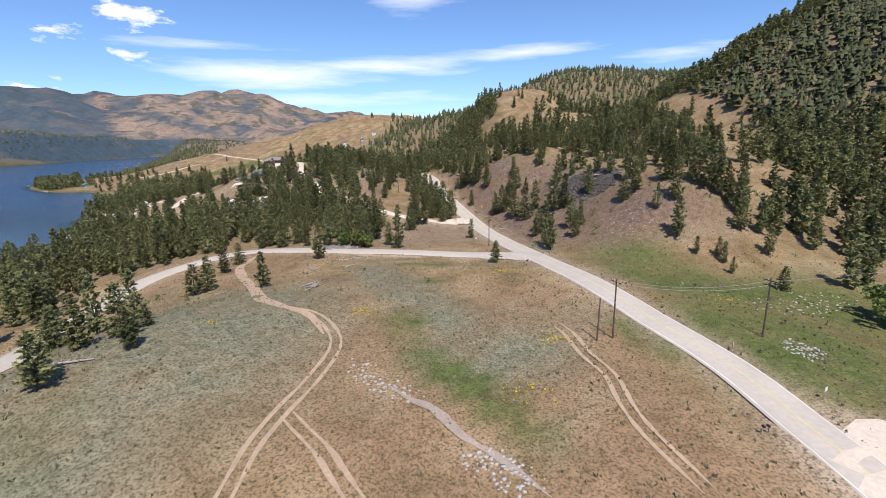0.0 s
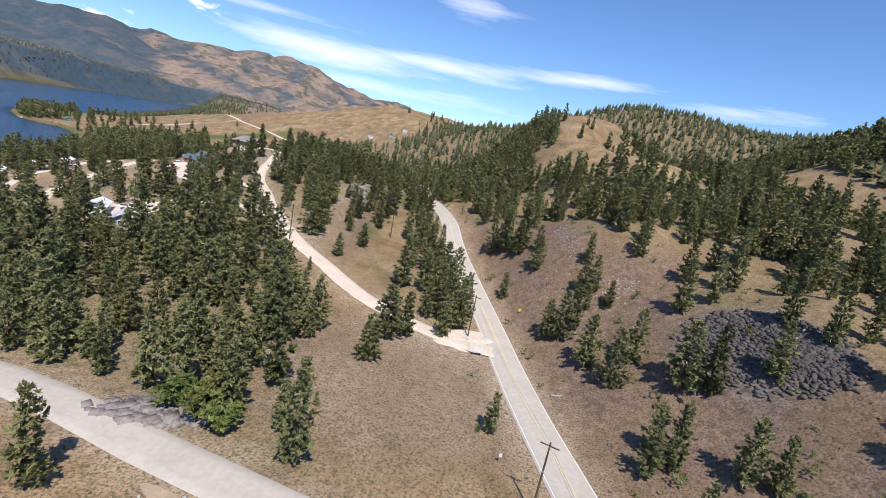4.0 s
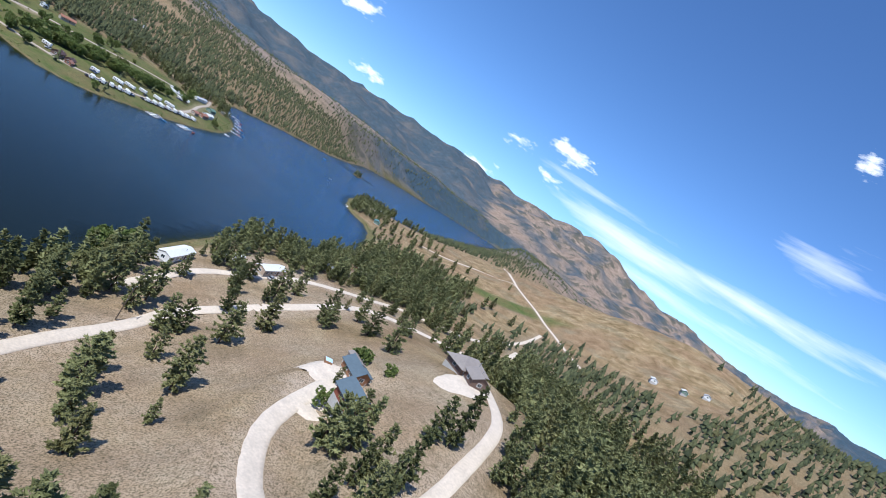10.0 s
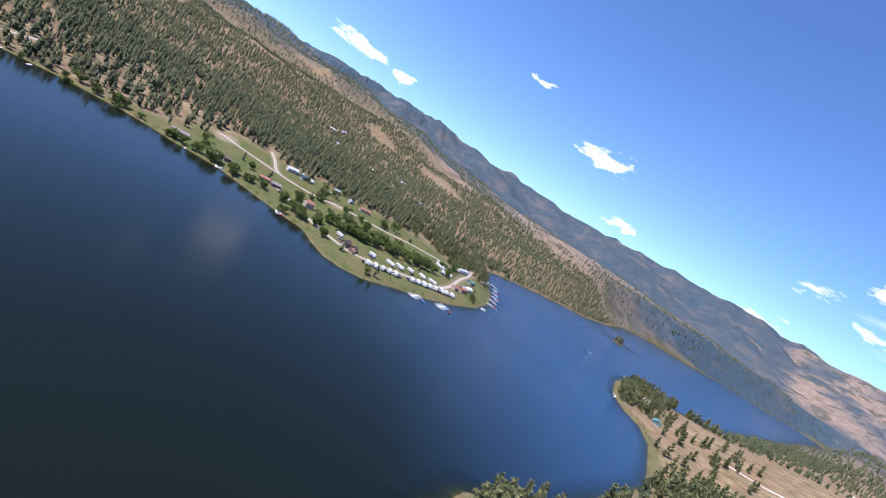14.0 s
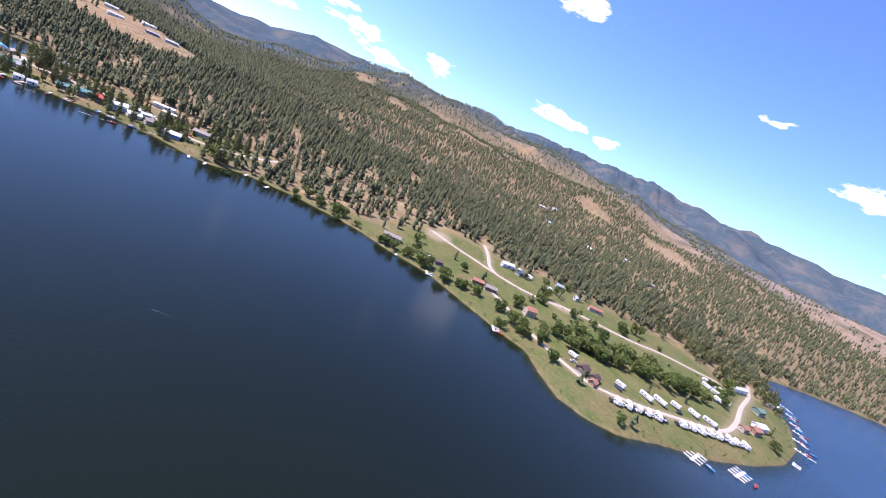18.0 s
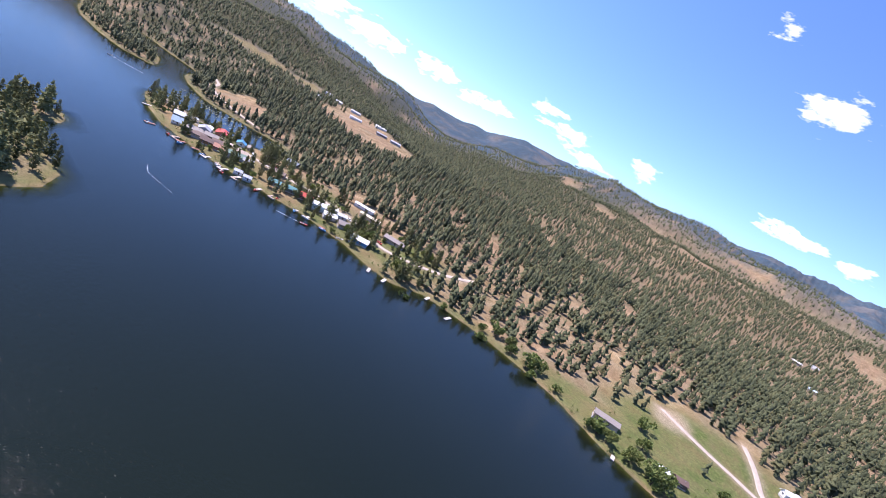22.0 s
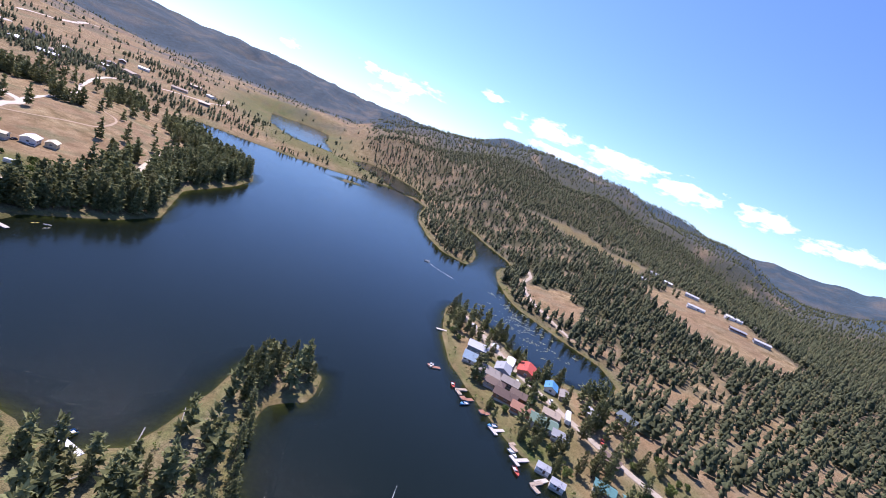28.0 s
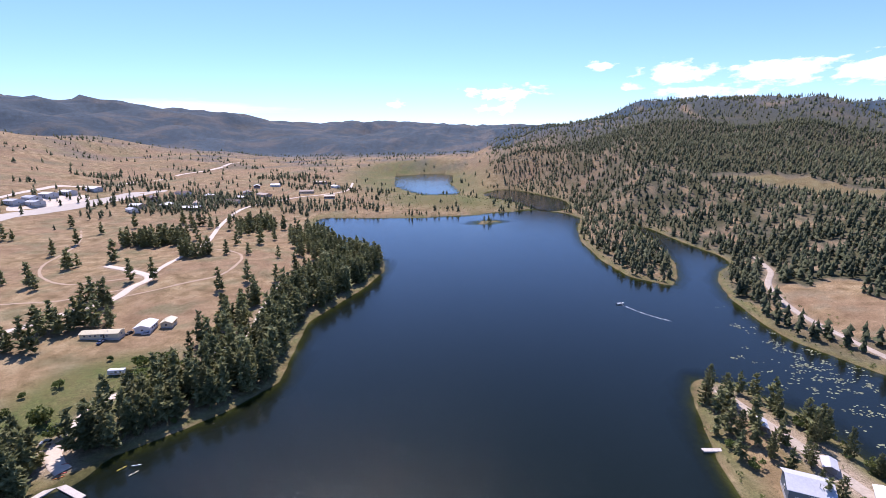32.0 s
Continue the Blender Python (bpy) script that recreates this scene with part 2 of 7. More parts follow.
def water_material():
    """Lake water: soft wavelets over the deep, a few sharp facets that catch the sun, clear over the shallows."""
    p = Paint("lake_water", 0.13, 0, 0.5)
    drift = p.noise(160, 4, 0.5, stretch=(1, 0.45, 1))
    deep = p.ramp(drift, (0.35, (0.0050, 0.0080, 0.0052)), (0.65, (0.0070, 0.0104, 0.0070)))
    # Sky's blue reflection painted into the base colour of the northern water.
    deep = p.mix(p.maths("SUBTRACT", p.attribute("wind_and_sky_blue"), 0.2, True), deep, (0.014, 0.066, 0.165))
    breeze = p.maths("MULTIPLY", p.attribute("wind_and_sky_blue"), p.ramp(p.noise(130, 3, 0.6, stretch=(0.5, 1.3, 1)), (0.42, 0.6), (0.62, 1.0)))
    fine = p.noise(0.55, 2, 0.5, stretch=(1, 0.7, 1))
    ripple = p.maths("ADD", fine, p.maths("MULTIPLY", p.noise(1.6, 2, 0.5, stretch=(0.6, 1, 1)), 0.6))
    swell = p.maths("MULTIPLY", p.noise(9, 4, 0.6, stretch=(0.7, 1, 1)), p.maths("MULTIPLY", p.maths("SUBTRACT", p.attribute("wind_and_sky_blue"), 0.45, True), 3.6))
    p.colour(deep).bump(p.maths("ADD", swell, p.maths("MULTIPLY", ripple, breeze)), 1.0, 0.4)
    p.b.inputs["IOR"].default_value = 1.33
    p.link(p.mix(p.maths("MULTIPLY", p.attribute("wind_and_sky_blue"), 1.2, True), (0.86, 0.93, 0.56), (0.85, 1.0, 1.0)), p.b.inputs["Specular Tint"])
    sharp = node(p.t, "ShaderNodeBsdfPrincipled", Roughness=0.11, IOR=1.33)
    p.link(deep, sharp.inputs["Base Color"])
    chop = node(p.t, "ShaderNodeBump", Strength=1.0, Distance=0.33)
    p.link(p.noise(1.2, 3, 0.55, stretch=(1, 0.7, 1)), chop.inputs["Height"])
    p.link(chop.outputs[0], sharp.inputs["Normal"])
    waves = node(p.t, "ShaderNodeMixShader")
    waves.inputs[0].default_value = 0.2
    p.link(p.b.outputs[0], waves.inputs[1]), p.link(sharp.outputs[0], waves.inputs[2])
    clear = node(p.t, "ShaderNodeBsdfTransparent")
    clear.inputs[0].default_value = (0.70, 0.80, 0.55, 1)
    both = node(p.t, "ShaderNodeMixShader")
    p.link(p.ramp(p.attribute("depth"), (0.0, 0.75), (0.35, 0.45), (1.0, 0.0)), both.inputs[0])
    p.link(waves.outputs[0], both.inputs[1]), p.link(clear.outputs[0], both.inputs[2])
    p.link(both.outputs[0], p.t.nodes["Material Output"].inputs[0])
    return p.m


def foliage(name, dark, light, joined, dry=(0.16, 0.13, 0.05)):
    p = Paint(name, 0.75, 0, 0.25)
    tone = p.attribute("tone") if joined else p.chance()
    spot = p.noise(0.9 if not joined else 1.6, 3, at=None)
    c = p.mix(p.ramp(spot, (0.3, 0.0), (0.7, 1.0)), dark, light)
    c = p.mix(p.ramp(tone, (0.0, 0.75), (0.5, 0.0)), c, tuple(v * 0.7 for v in dark))
    c = p.mix(p.ramp(tone, (0.72, 0.0), (1.0, 0.45)), c, dry)
    p.colour(c)
    through_leaf = node(p.t, "ShaderNodeBsdfTranslucent")
    p.link(c, through_leaf.inputs[0])
    both = node(p.t, "ShaderNodeMixShader")
    both.inputs[0].default_value = 0.3
    p.link(p.b.outputs[0], both.inputs[1]), p.link(through_leaf.outputs[0], both.inputs[2])
    p.link(both.outputs[0], p.t.nodes["Material Output"].inputs[0])
    return p.m


GROUND, WATER = ground_material(), water_material()
NEEDLES, NEEDLES_NEAR = foliage("pine_needles", (0.11, 0.125, 0.048), (0.37, 0.375, 0.17), False), foliage("bench_needles", (0.11, 0.125, 0.048), (0.37, 0.375, 0.17), True)
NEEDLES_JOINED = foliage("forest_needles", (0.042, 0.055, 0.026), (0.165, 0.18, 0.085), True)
LEAVES, LEAVES_JOINED = foliage("green_leaves", (0.09, 0.135, 0.034), (0.29, 0.34, 0.105), False), foliage("grove_leaves", (0.09, 0.135, 0.034), (0.29, 0.34, 0.105), True)
BARK = plain("pine_bark", (0.11, 0.075, 0.055), 0.95, grain=0.3, vary=0.4)
GRAVEL = plain("pale_gravel", (0.60, 0.51, 0.41), 0.95, grain=0.6, vary=0.16)
DUST = plain("dusty_lane", (0.42, 0.355, 0.285), 0.95, grain=0.7, vary=0.2)
ASPHALT = plain("sun_bleached_asphalt", (0.47, 0.42, 0.355), 0.9, grain=0.8, vary=0.12)


# ---------------------------------------------------------------- the lie of the land
EAST_SHORE = [(-150, -742), (-165, -680), (-205, -610), (-255, -540), (-300, -500), (-307, -467), (-302, -420), (-284, -349), (-293, -300), (-298, -275),
              (-285, -248), (-270, -230), (-256, -214), (-249, -200), (-250, -170), (-268, -130), (-298, -104), (-330, -97), (-350, -86), (-364, -92),
              (-373, -115), (-380, -143), (-388, -155), (-400, -158), (-411, -150), (-408, -132), (-394, -124), (-390, -105), (-393, -85), (-396, -61),
              (-386, -42), (-366, -34), (-320, -15), (-280, 40), (-240, 120), (-218, 200), (-215, 252), (-225, 277), (-248, 292), (-256, 309)]
NORTH_EAST_SHORE = [(-270, 325), (-296, 356), (-304, 396), (-335, 450), (-370, 510), (-410, 545), (-445, 575), (-480, 593), (-512, 594), (-540, 604), (-600, 650),
                    (-640, 695), (-652, 735), (-620, 770), (-625, 850), (-700, 1000), (-850, 1300), (-1050, 1650), (-1300, 2150), (-1420, 2350), (-1470, 2300),
                    (-1475, 1800), (-1440, 1550), (-1430, 1400), (-1345, 1215), (-1150, 1020), (-1033, 871), (-1000, 770), (-960, 690), (-909, 605), (-865, 545),
                    (-801, 526), (-689, 500), (-631, 478), (-577, 443)]
WEST_SHORE = [(-544, 410), (-516, 375), (-499, 343), (-481, 317), (-478, 300), (-484, 283), (-502, 272), (-524, 262), (-530, 248), (-542, 226),
              (-555, 205), (-571, 178), (-573, 146), (-583, 111), (-582, 85), (-580, 60), (-574, 38), (-566, 16), (-545, 5), (-540, -15),
              (-540, -40), (-530, -74), (-516, -96), (-503, -120), (-492, -140), (-482, -170), (-475, -200), (-477, -235), (-484, -270), (-494, -293),
              (-511, -285), (-527, -260), (-529, -229), (-545, -220), (-565, -212), (-590, -216), (-606, -235), (-608, -264), (-594, -286), (-579, -312)]
SOUTH_SHORE = [(-565, -340), (-563, -363), (-566, -410), (-576, -450), (-590, -480), (-612, -505), (-618, -533), (-606, -593), (-597, -674), (-585, -690),
               (-572, -680), (-580, -622), (-566, -509), (-551, -464), (-537, -437), (-512, -460), (-501, -516), (-499, -600), (-510, -680), (-528, -745),
               (-515, -793), (-470, -826), (-420, -800), (-361, -762), (-296, -745), (-223, -738)]
LAKE = EAST_SHORE + NORTH_EAST_SHORE + WEST_SHORE + SOUTH_SHORE
POND = [(-115, -1517), (-210, -1606), (-290, -1560), (-300, -1400), (-300, -1274), (-342, -1040), (-270, -1030), (-235, -1080), (-175, -1203)]
CHANNEL = [(-382, -1030), (-420, -1130), (-460, -1120), (-537, -944), (-533, -850), (-500, -815), (-474, -830), (-440, -930)]


def ring_distance(x, y, ring):
    """Distance to a closed shoreline, positive on land."""
    best, inside = np.full(x.shape, 1e12), np.zeros(x.shape, bool)
    for (ax, ay), (bx, by) in zip(ring, ring[1:] + ring[:1]):
        ux, uy = bx - ax, by - ay
        k = np.clip(((x - ax) * ux + (y - ay) * uy) / (ux * ux + uy * uy), 0, 1)
        best = np.minimum(best, (x - ax - k * ux) ** 2 + (y - ay - k * uy) ** 2)
        if uy:
            inside ^= ((ay > y) != (by > y)) & (x < ax + (y - ay) * ux / uy)
    return np.where(inside, -1, 1) * np.sqrt(best)


def islet_distance(x, y, cx, cy, rx, ry, turn):
    c, s = math.cos(radians(turn)), math.sin(radians(turn))
    u, v = ((x - cx) * c + (y - cy) * s) / rx, ((y - cy) * c - (x - cx) * s) / ry
    return (1 - np.sqrt(u * u + v * v)) * min(rx, ry)


def shore_distance(x, y):
    d = np.minimum(np.minimum(ring_distance(x, y, LAKE), ring_distance(x, y, POND)), ring_distance(x, y, CHANNEL))
    for islet in ((-955, 915, 42, 13, 140), (-396, -712, 22, 13, 25)):
        d = np.maximum(d, islet_distance(x, y, *islet))
    return d


def smooth(a, b, v):
    k = np.clip((v - a) / (b - a), 0, 1)
    return k * k * (3 - 2 * k)


def wave(x, y, size, seed, octaves=4):
    """Smooth fractal waviness, about -1 to 1, from turned sines."""
    rng = np.random.RandomState(seed)
    out, amp, total = np.zeros(np.shape(x)), 1.0, 0.0
    for _ in range(octaves):
        for _ in range(3):
            a, p, q = rng.uniform(0, 6.283, 3)
            k = 6.283 / size * rng.uniform(0.7, 1.3)
            out += amp / 2 * np.sin(k * (x * math.cos(a) + y * math.sin(a)) + p + 1.3 * np.sin(0.6 * k * (y * math.cos(a) - x * math.sin(a)) + q))
        total, amp, size = total + amp, amp * 0.5, size * 0.47
    return out / total


# rolling hills: x, y, height, radius along, radius across, turn
HILLS = [
    (-30, 110, 14, 190, 110, 90), (-70, 330, 20, 90, 120, 70), (50, 95, 6, 60, 60, 0), (-55, 62, 7, 45, 26, 60), (-140, 350, 19, 85, 100, 0), (-90, 225, 9, 50, 50, 0),
    (-130, 900, 86, 230, 130, 20), (-420, 900, 22, 160, 110, 10), (-40, 1300, 60, 300, 200, 0), (-150, -420, 6, 80, 120, 0),
    (-900, -150, 16, 260, 480, 0), (-720, 160, 4, 80, 120, 0),
]
# the mountain side east of the road: x, y, height, radius
EAST_SLOPE = [
    (62, 200, 14, 26), (75, 160, 14, 26), (110, 180, 22, 40), (40, 250, 17, 26), (15, 280, 8, 26), (0, 335, 1, 30), (45, 330, 23, 45), (100, 260, 37, 55), (95, 370, 35, 50),
    (45, 420, 44, 50), (160, 320, -8, 70), (50, 500, 57, 60), (90, 580, 68, 75), (170, 420, 12, 70), (-110, 570, 12, 80), (250, 400, 44, 130), (400, 350, 57, 190), (330, 640, 14, 150),
    (480, 640, 89, 220), (150, 800, 71, 120), (-30, 880, -20, 110), (290, 830, 50, 130), (-40, 440, 10, 50), (500, 420, 62, 200), (-30, 700, 56, 140), (230, 250, 19, 110),
]
# heights of the near and the far ranges, every ten degrees from north by west
NEAR_RANGE = [20, 20, 60, 90, 110, 120, 130, 150, 190, 215, 235, 230, 130, 60, 150, 215, 215, 150, 40, 30, 30, 60, 120, 150, 160, 170, 180, 190, 200, 200, 210, 220, 230, 200, 100, 40]
FAR_RANGE = [200, 263, 405, 360, 373, 360, 335, 367, 398, 370, 320, 310, 300, 205, 160, 150, 150, 150, 180, 218, 211, 282, 327, 367, 370, 370, 370, 370, 370, 370, 370, 370, 360, 320, 280, 230]
CENTRE = (-330, 100)


def around(table, angle):
    k = np.mod(angle, 360) / 10
    i = np.floor(k).astype(int)
    f = k - i
    f = f * f * (3 - 2 * f)
    t = np.array(table, float)
    return t[i % 36] * (1 - f) + t[(i + 1) % 36] * f


def height(x, y):
    x, y = np.asarray(x, float), np.asarray(y, float)
    d = shore_distance(x, y)
    z = 2.6 * (1 - np.exp(-np.maximum(d, 0) / 18)) + 9 * (1 - np.exp(-np.maximum(d, 0) / 260)) * (1 - 0.85 * np.exp(-(((x + 330) / 330) ** 2 + ((y + 1150) / 420) ** 4)))
    z = z * (1 - 0.7 * np.exp(-(((x + 360) / 260) ** 2 + ((y + 1080) / 330) ** 4)))
    z = z + 6 * smooth(2, 18, d) * np.exp(-(((x + 240) / 80) ** 2 + ((y - 350) / 130) ** 2))  # high bank under the cabins
    lift = smooth(8, 130, d)
    hills = np.zeros(x.shape)
    for cx, cy, h, ra, rb, turn in HILLS:
        c, s = math.cos(radians(turn)), math.sin(radians(turn))
        u, v = ((x - cx) * c + (y - cy) * s) / ra, ((y - cy) * c - (x - cx) * s) / rb
        hills += h * np.exp(-(u * u + v * v))
    for cx, cy, h, r in EAST_SLOPE:
        hills += h * np.exp(-((x - cx) ** 2 + (y - cy) ** 2) / r**2)
    r, angle = np.hypot(x - CENTRE[0], y - CENTRE[1]), np.degrees(np.arctan2(-(x - CENTRE[0]), y - CENTRE[1]))
    wob = wave(x, y, 900, 3)
    near = around(NEAR_RANGE, angle + 4 * wob) * smooth(350, 2100, r + 120 * wob) ** 1.15 * (1 - 0.25 * smooth(2200, 3200, r))
    far = around(FAR_RANGE, angle + 2 * wob) * smooth(2300, 3900, r + 150 * wave(x, y, 700, 8))
    ridges = 0.5 - np.abs(wave(x, y, 640, 14, 5)) * 1.6
    ridges = ridges * (1 - 0.8 * smooth(48, 60, angle) * smooth(150, 130, angle))
    rough = wave(x, y, 420, 5, 5) * (0.07 * near + 0.05 * far + 0.05 * hills) + ridges * (0.05 * near + 0.11 * far) + wave(x, y, 60, 9, 3) * np.minimum(0.4 + 0.02 * hills, 1.5) * smooth(3, 40, d)
    z = z + lift * (hills + near + np.maximum(far - 0.75 * near, 0)) + lift * rough
    return np.where(d > 0, z + 0.05, np.maximum(0.22 * d, -7) - 0.05)


# roads and tracks: half width, surface, then the centre line
ROADS = [
    (3.6, "asphalt", [(60, -30), (52, 20), (47, 49), (44, 66), (38, 84), (30, 115), (25, 138), (17, 172), (8, 212), (0, 240), (-8, 268), (-14, 296), (-26, 340), (-36, 380), (-44, 430), (-56, 480)]),
    (3.1, "asphalt", [(26, 134), (15, 139), (1, 143), (-16, 147), (-36, 152), (-54, 157), (-72, 160), (-84, 155), (-93, 140), (-94, 124), (-90, 100), (-84, 75), (-90, 40), (-110, -10)]),
    (2.6, "gravel", [(8, 204), (-2, 204), (-14, 208), (-26, 214), (-40, 225), (-50, 232), (-59, 241), (-66, 247), (-74, 250), (-84, 250), (-94, 245), (-101, 237), (-105, 229)]),
    (1.8, "gravel", [(-61, 243), (-66, 250), (-70, 256), (-80, 271), (-89, 283), (-96, 298), (-100, 312), (-112, 345), (-132, 366)]),
    (2.2, "gravel", [(-80, 271), (-90, 273), (-100, 275), (-112, 279), (-124, 287), (-131, 296), (-137, 308), (-141, 318)]),
    (2.0, "gravel", [(-150, 232), (-172, 262), (-184, 284), (-194, 300), (-198, 322), (-202, 345), (-211, 380), (-214, 410), (-205, 450), (-200, 500), (-220, 570)]),
    (1.7, "gravel", [(-206, 284), (-217, 300), (-227, 318), (-232, 340), (-238, 365), (-240, 390), (-243, 420), (-246, 452), (-238, 485), (-232, 520), (-240, 600), (-260, 680)]),
    (2.6, "gravel", [(-190, 640), (-245, 692), (-310, 740), (-372, 782), (-450, 868), (-500, 945), (-620, 1140)]),
    (2.0, "gravel", [(-372, 778), (-420, 757), (-446, 714), (-470, 690)]),
    (2.2, "gravel", [(-665, 150), (-655, 175), (-648, 200), (-640, 222), (-634, 245), (-636, 262), (-645, 290), (-651, 343), (-667, 373), (-675, 400), (-685, 430)]),
    (1.8, "gravel", [(-700, 196), (-679, 204), (-655, 212), (-641, 220)]),
    (1.8, "gravel", [(-600, 222), (-572, 246), (-552, 264), (-533, 285), (-520, 304), (-529, 333), (-545, 362), (-566, 395), (-597, 416), (-650, 440), (-703, 467), (-755, 487)]),
    (2.4, "gravel", [(-498, -280), (-504, -255), (-512, -227), (-521, -192), (-531, -168), (-540, -149), (-549, -132), (-560, -114), (-566, -88), (-573, -67), (-572, -35), (-600, -10), (-640, 5)]),
    (2.6, "gravel", [(-250, -209), (-240, -215), (-233, -232), (-234, -252), (-246, -266), (-258, -290), (-260, -320), (-252, -350), (-246, -378), (-240, -420)]),
    (3.0, "gravel", [(-100, -285), (-126, -301), (-137, -324), (-150, -350), (-146, -374), (-140, -400), (-80, -430)]),
    (2.2, "gravel", [(-600, -300), (-592, -340), (-590, -380), (-602, -430), (-625, -470), (-640, -520)]),
]


def spline(points, step):
    """Even points along a smooth curve through the given ones."""
    p = np.array([points[0], *points, points[-1]], float)
    out = []
    for a, b, c, d in zip(p, p[1:], p[2:], p[3:]):
        n = max(2, int(np.hypot(*(c - b)) / step))
        t = np.linspace(0, 1, n, endpoint=False)[:, None]
        out.append(0.5 * (2 * b + (c - a) * t + (2 * a - 5 * b + 4 * c - d) * t**2 + (3 * b - 3 * c + d - a) * t**3))
    return np.concatenate([*out, p[-1:]])


def smoothed(v, n):
    k = np.hanning(2 * n + 3)[1:-1]
    return np.convolve(np.pad(v, n, mode="edge"), k / k.sum(), "valid")


LANES = []
for half, surface, line in ROADS:
    xy = spline(line, 4.0)
    zs = smoothed(height(xy[:, 0], xy[:, 1]), 5)
    wide = np.ones(len(xy))
    for other in LANES:
        # a side road meets the older one at its level, with a flared mouth
        d2 = ((xy[:, None] - other[2][None]) ** 2).sum(2)
        k, d = d2.argmin(1), np.sqrt(d2.min(1))
        f = 1 - smooth(other[0] + 1, other[0] + 20, d)
        zs = zs * (1 - f) + other[3][k] * f
        if d[0] < 2.5:
            wide = np.maximum(wide, 1 + 0.6 * (1 - smooth(other[0], other[0] + 9, d)))
    LANES.append((half, surface, xy, zs, wide))


def level_roads(x, y, z):
    """Beds the land to the roads that cross it, and tells how near they are."""
    near = np.full(x.shape, 1e3)
    for half, surface, xy, zs, wide in reversed(LANES):
        lo, hi = xy.min(0) - 30, xy.max(0) + 30
        pick = np.nonzero((x > lo[0]) & (x < hi[0]) & (y > lo[1]) & (y < hi[1]))[0]
        for part in np.array_split(pick, max(1, len(pick) // 4000)):
            d2 = (x[part, None] - xy[:, 0]) ** 2 + (y[part, None] - xy[:, 1]) ** 2
            k = d2.argmin(1)
            d = np.sqrt(d2[np.arange(len(part)), k])
            f = 1 - smooth(half + 3.5, half + 11.0, d)
            z[part] = z[part] * (1 - f) + (zs[k] - 0.26) * f
            near[part] = np.minimum(near[part], d - half)
    return near


def axis(lo, hi, step, far_lo, far_hi, grow=1.075):
    mid = np.arange(lo, hi + step / 2, step)
    def out(a, end, sign):
        v, s = [], step
        while sign * (end - a) > 0:
            s = min(s * grow, 60)
            a += sign * s
            v.append(a)
        return v
    return np.array(out(lo, far_lo, -1)[::-1] + list(mid) + out(hi, far_hi, 1))


def mesh_object(name, verts, faces, material, parent=None, label="", smooth_faces=False):
    """One mesh from arrays of corners and of triangles or four-sided faces."""
    me = bpy.data.meshes.new(name)
    verts, faces = np.asarray(verts, np.float32), np.asarray(faces, np.int32)
    me.vertices.add(len(verts)), me.loops.add(faces.size), me.polygons.add(len(faces))
    me.vertices.foreach_set("co", verts.ravel())
    me.loops.foreach_set("vertex_index", faces.ravel())
    me.polygons.foreach_set("loop_start", np.arange(0, faces.size, faces.shape[1], dtype=np.int32))
    if smooth_faces:
        me.polygons.foreach_set("use_smooth", np.ones(len(faces), bool))
    me.materials.append(material)
    me.update(calc_edges=True)
    ob = new(name, me)
    if parent:
        ob.parent = parent
    if label:
        ob["label"] = label
    return ob


def store(ob, name, values):
    ob.data.attributes.new(name, "FLOAT", "POINT").data.foreach_set("value", np.asarray(values, np.float32))


def grid_faces(nx, ny):
    i = np.arange(nx * ny).reshape(ny, nx)
    return np.stack([i[:-1, :-1], i[:-1, 1:], i[1:, 1:], i[1:, :-1]], -1).reshape(-1, 4)


def zone(x, y, spots, soft=0.35):
    """How far places lie inside any of the ellipses x, y, radius, radius, turn: 1 within, 0 outside."""
    out = np.zeros(np.shape(x))
    for cx, cy, ra, rb, turn in spots:
        c, s = math.cos(radians(turn)), math.sin(radians(turn))
        u, v = ((x - cx) * c + (y - cy) * s) / ra, ((y - cy) * c - (x - cx) * s) / rb
        out = np.maximum(out, 1 - smooth(1 - soft, 1 + soft, np.sqrt(u * u + v * v)))
    return out

# open ground in the woods: x, y, radius, radius, turn
CLEARINGS = [(-8, 190, 24, 28, 0), (-28, 234, 18, 12, 10), (-40, 209, 15, 9, 10), (-100, 230, 9, 8, 0), (-125, 268, 48, 26, 38), (-168, 300, 55, 32, 60), (-232, 350, 22, 95, 4), (-205, 430, 26, 80, 0),
             (-138, 350, 32, 48, 0), (10, 40, 75, 95, 0), (72, 88, 42, 38, 30), (4, 133, 19, 13, 0), (-84, 122, 26, 34, 0), (-78, 234, 14, 10, 20)]
THIN = [(-545, 650, 22, 14, 20), (-592, 700, 16, 11, 20), (-520, 695, 22, 12, 20), (-44, 258, 8, 26, 12), (-53, 284, 9, 36, 14), (-46, 330, 8, 22, 6), (-70, 230, 9, 7, 20), (-84, 276, 10, 8, 30)]
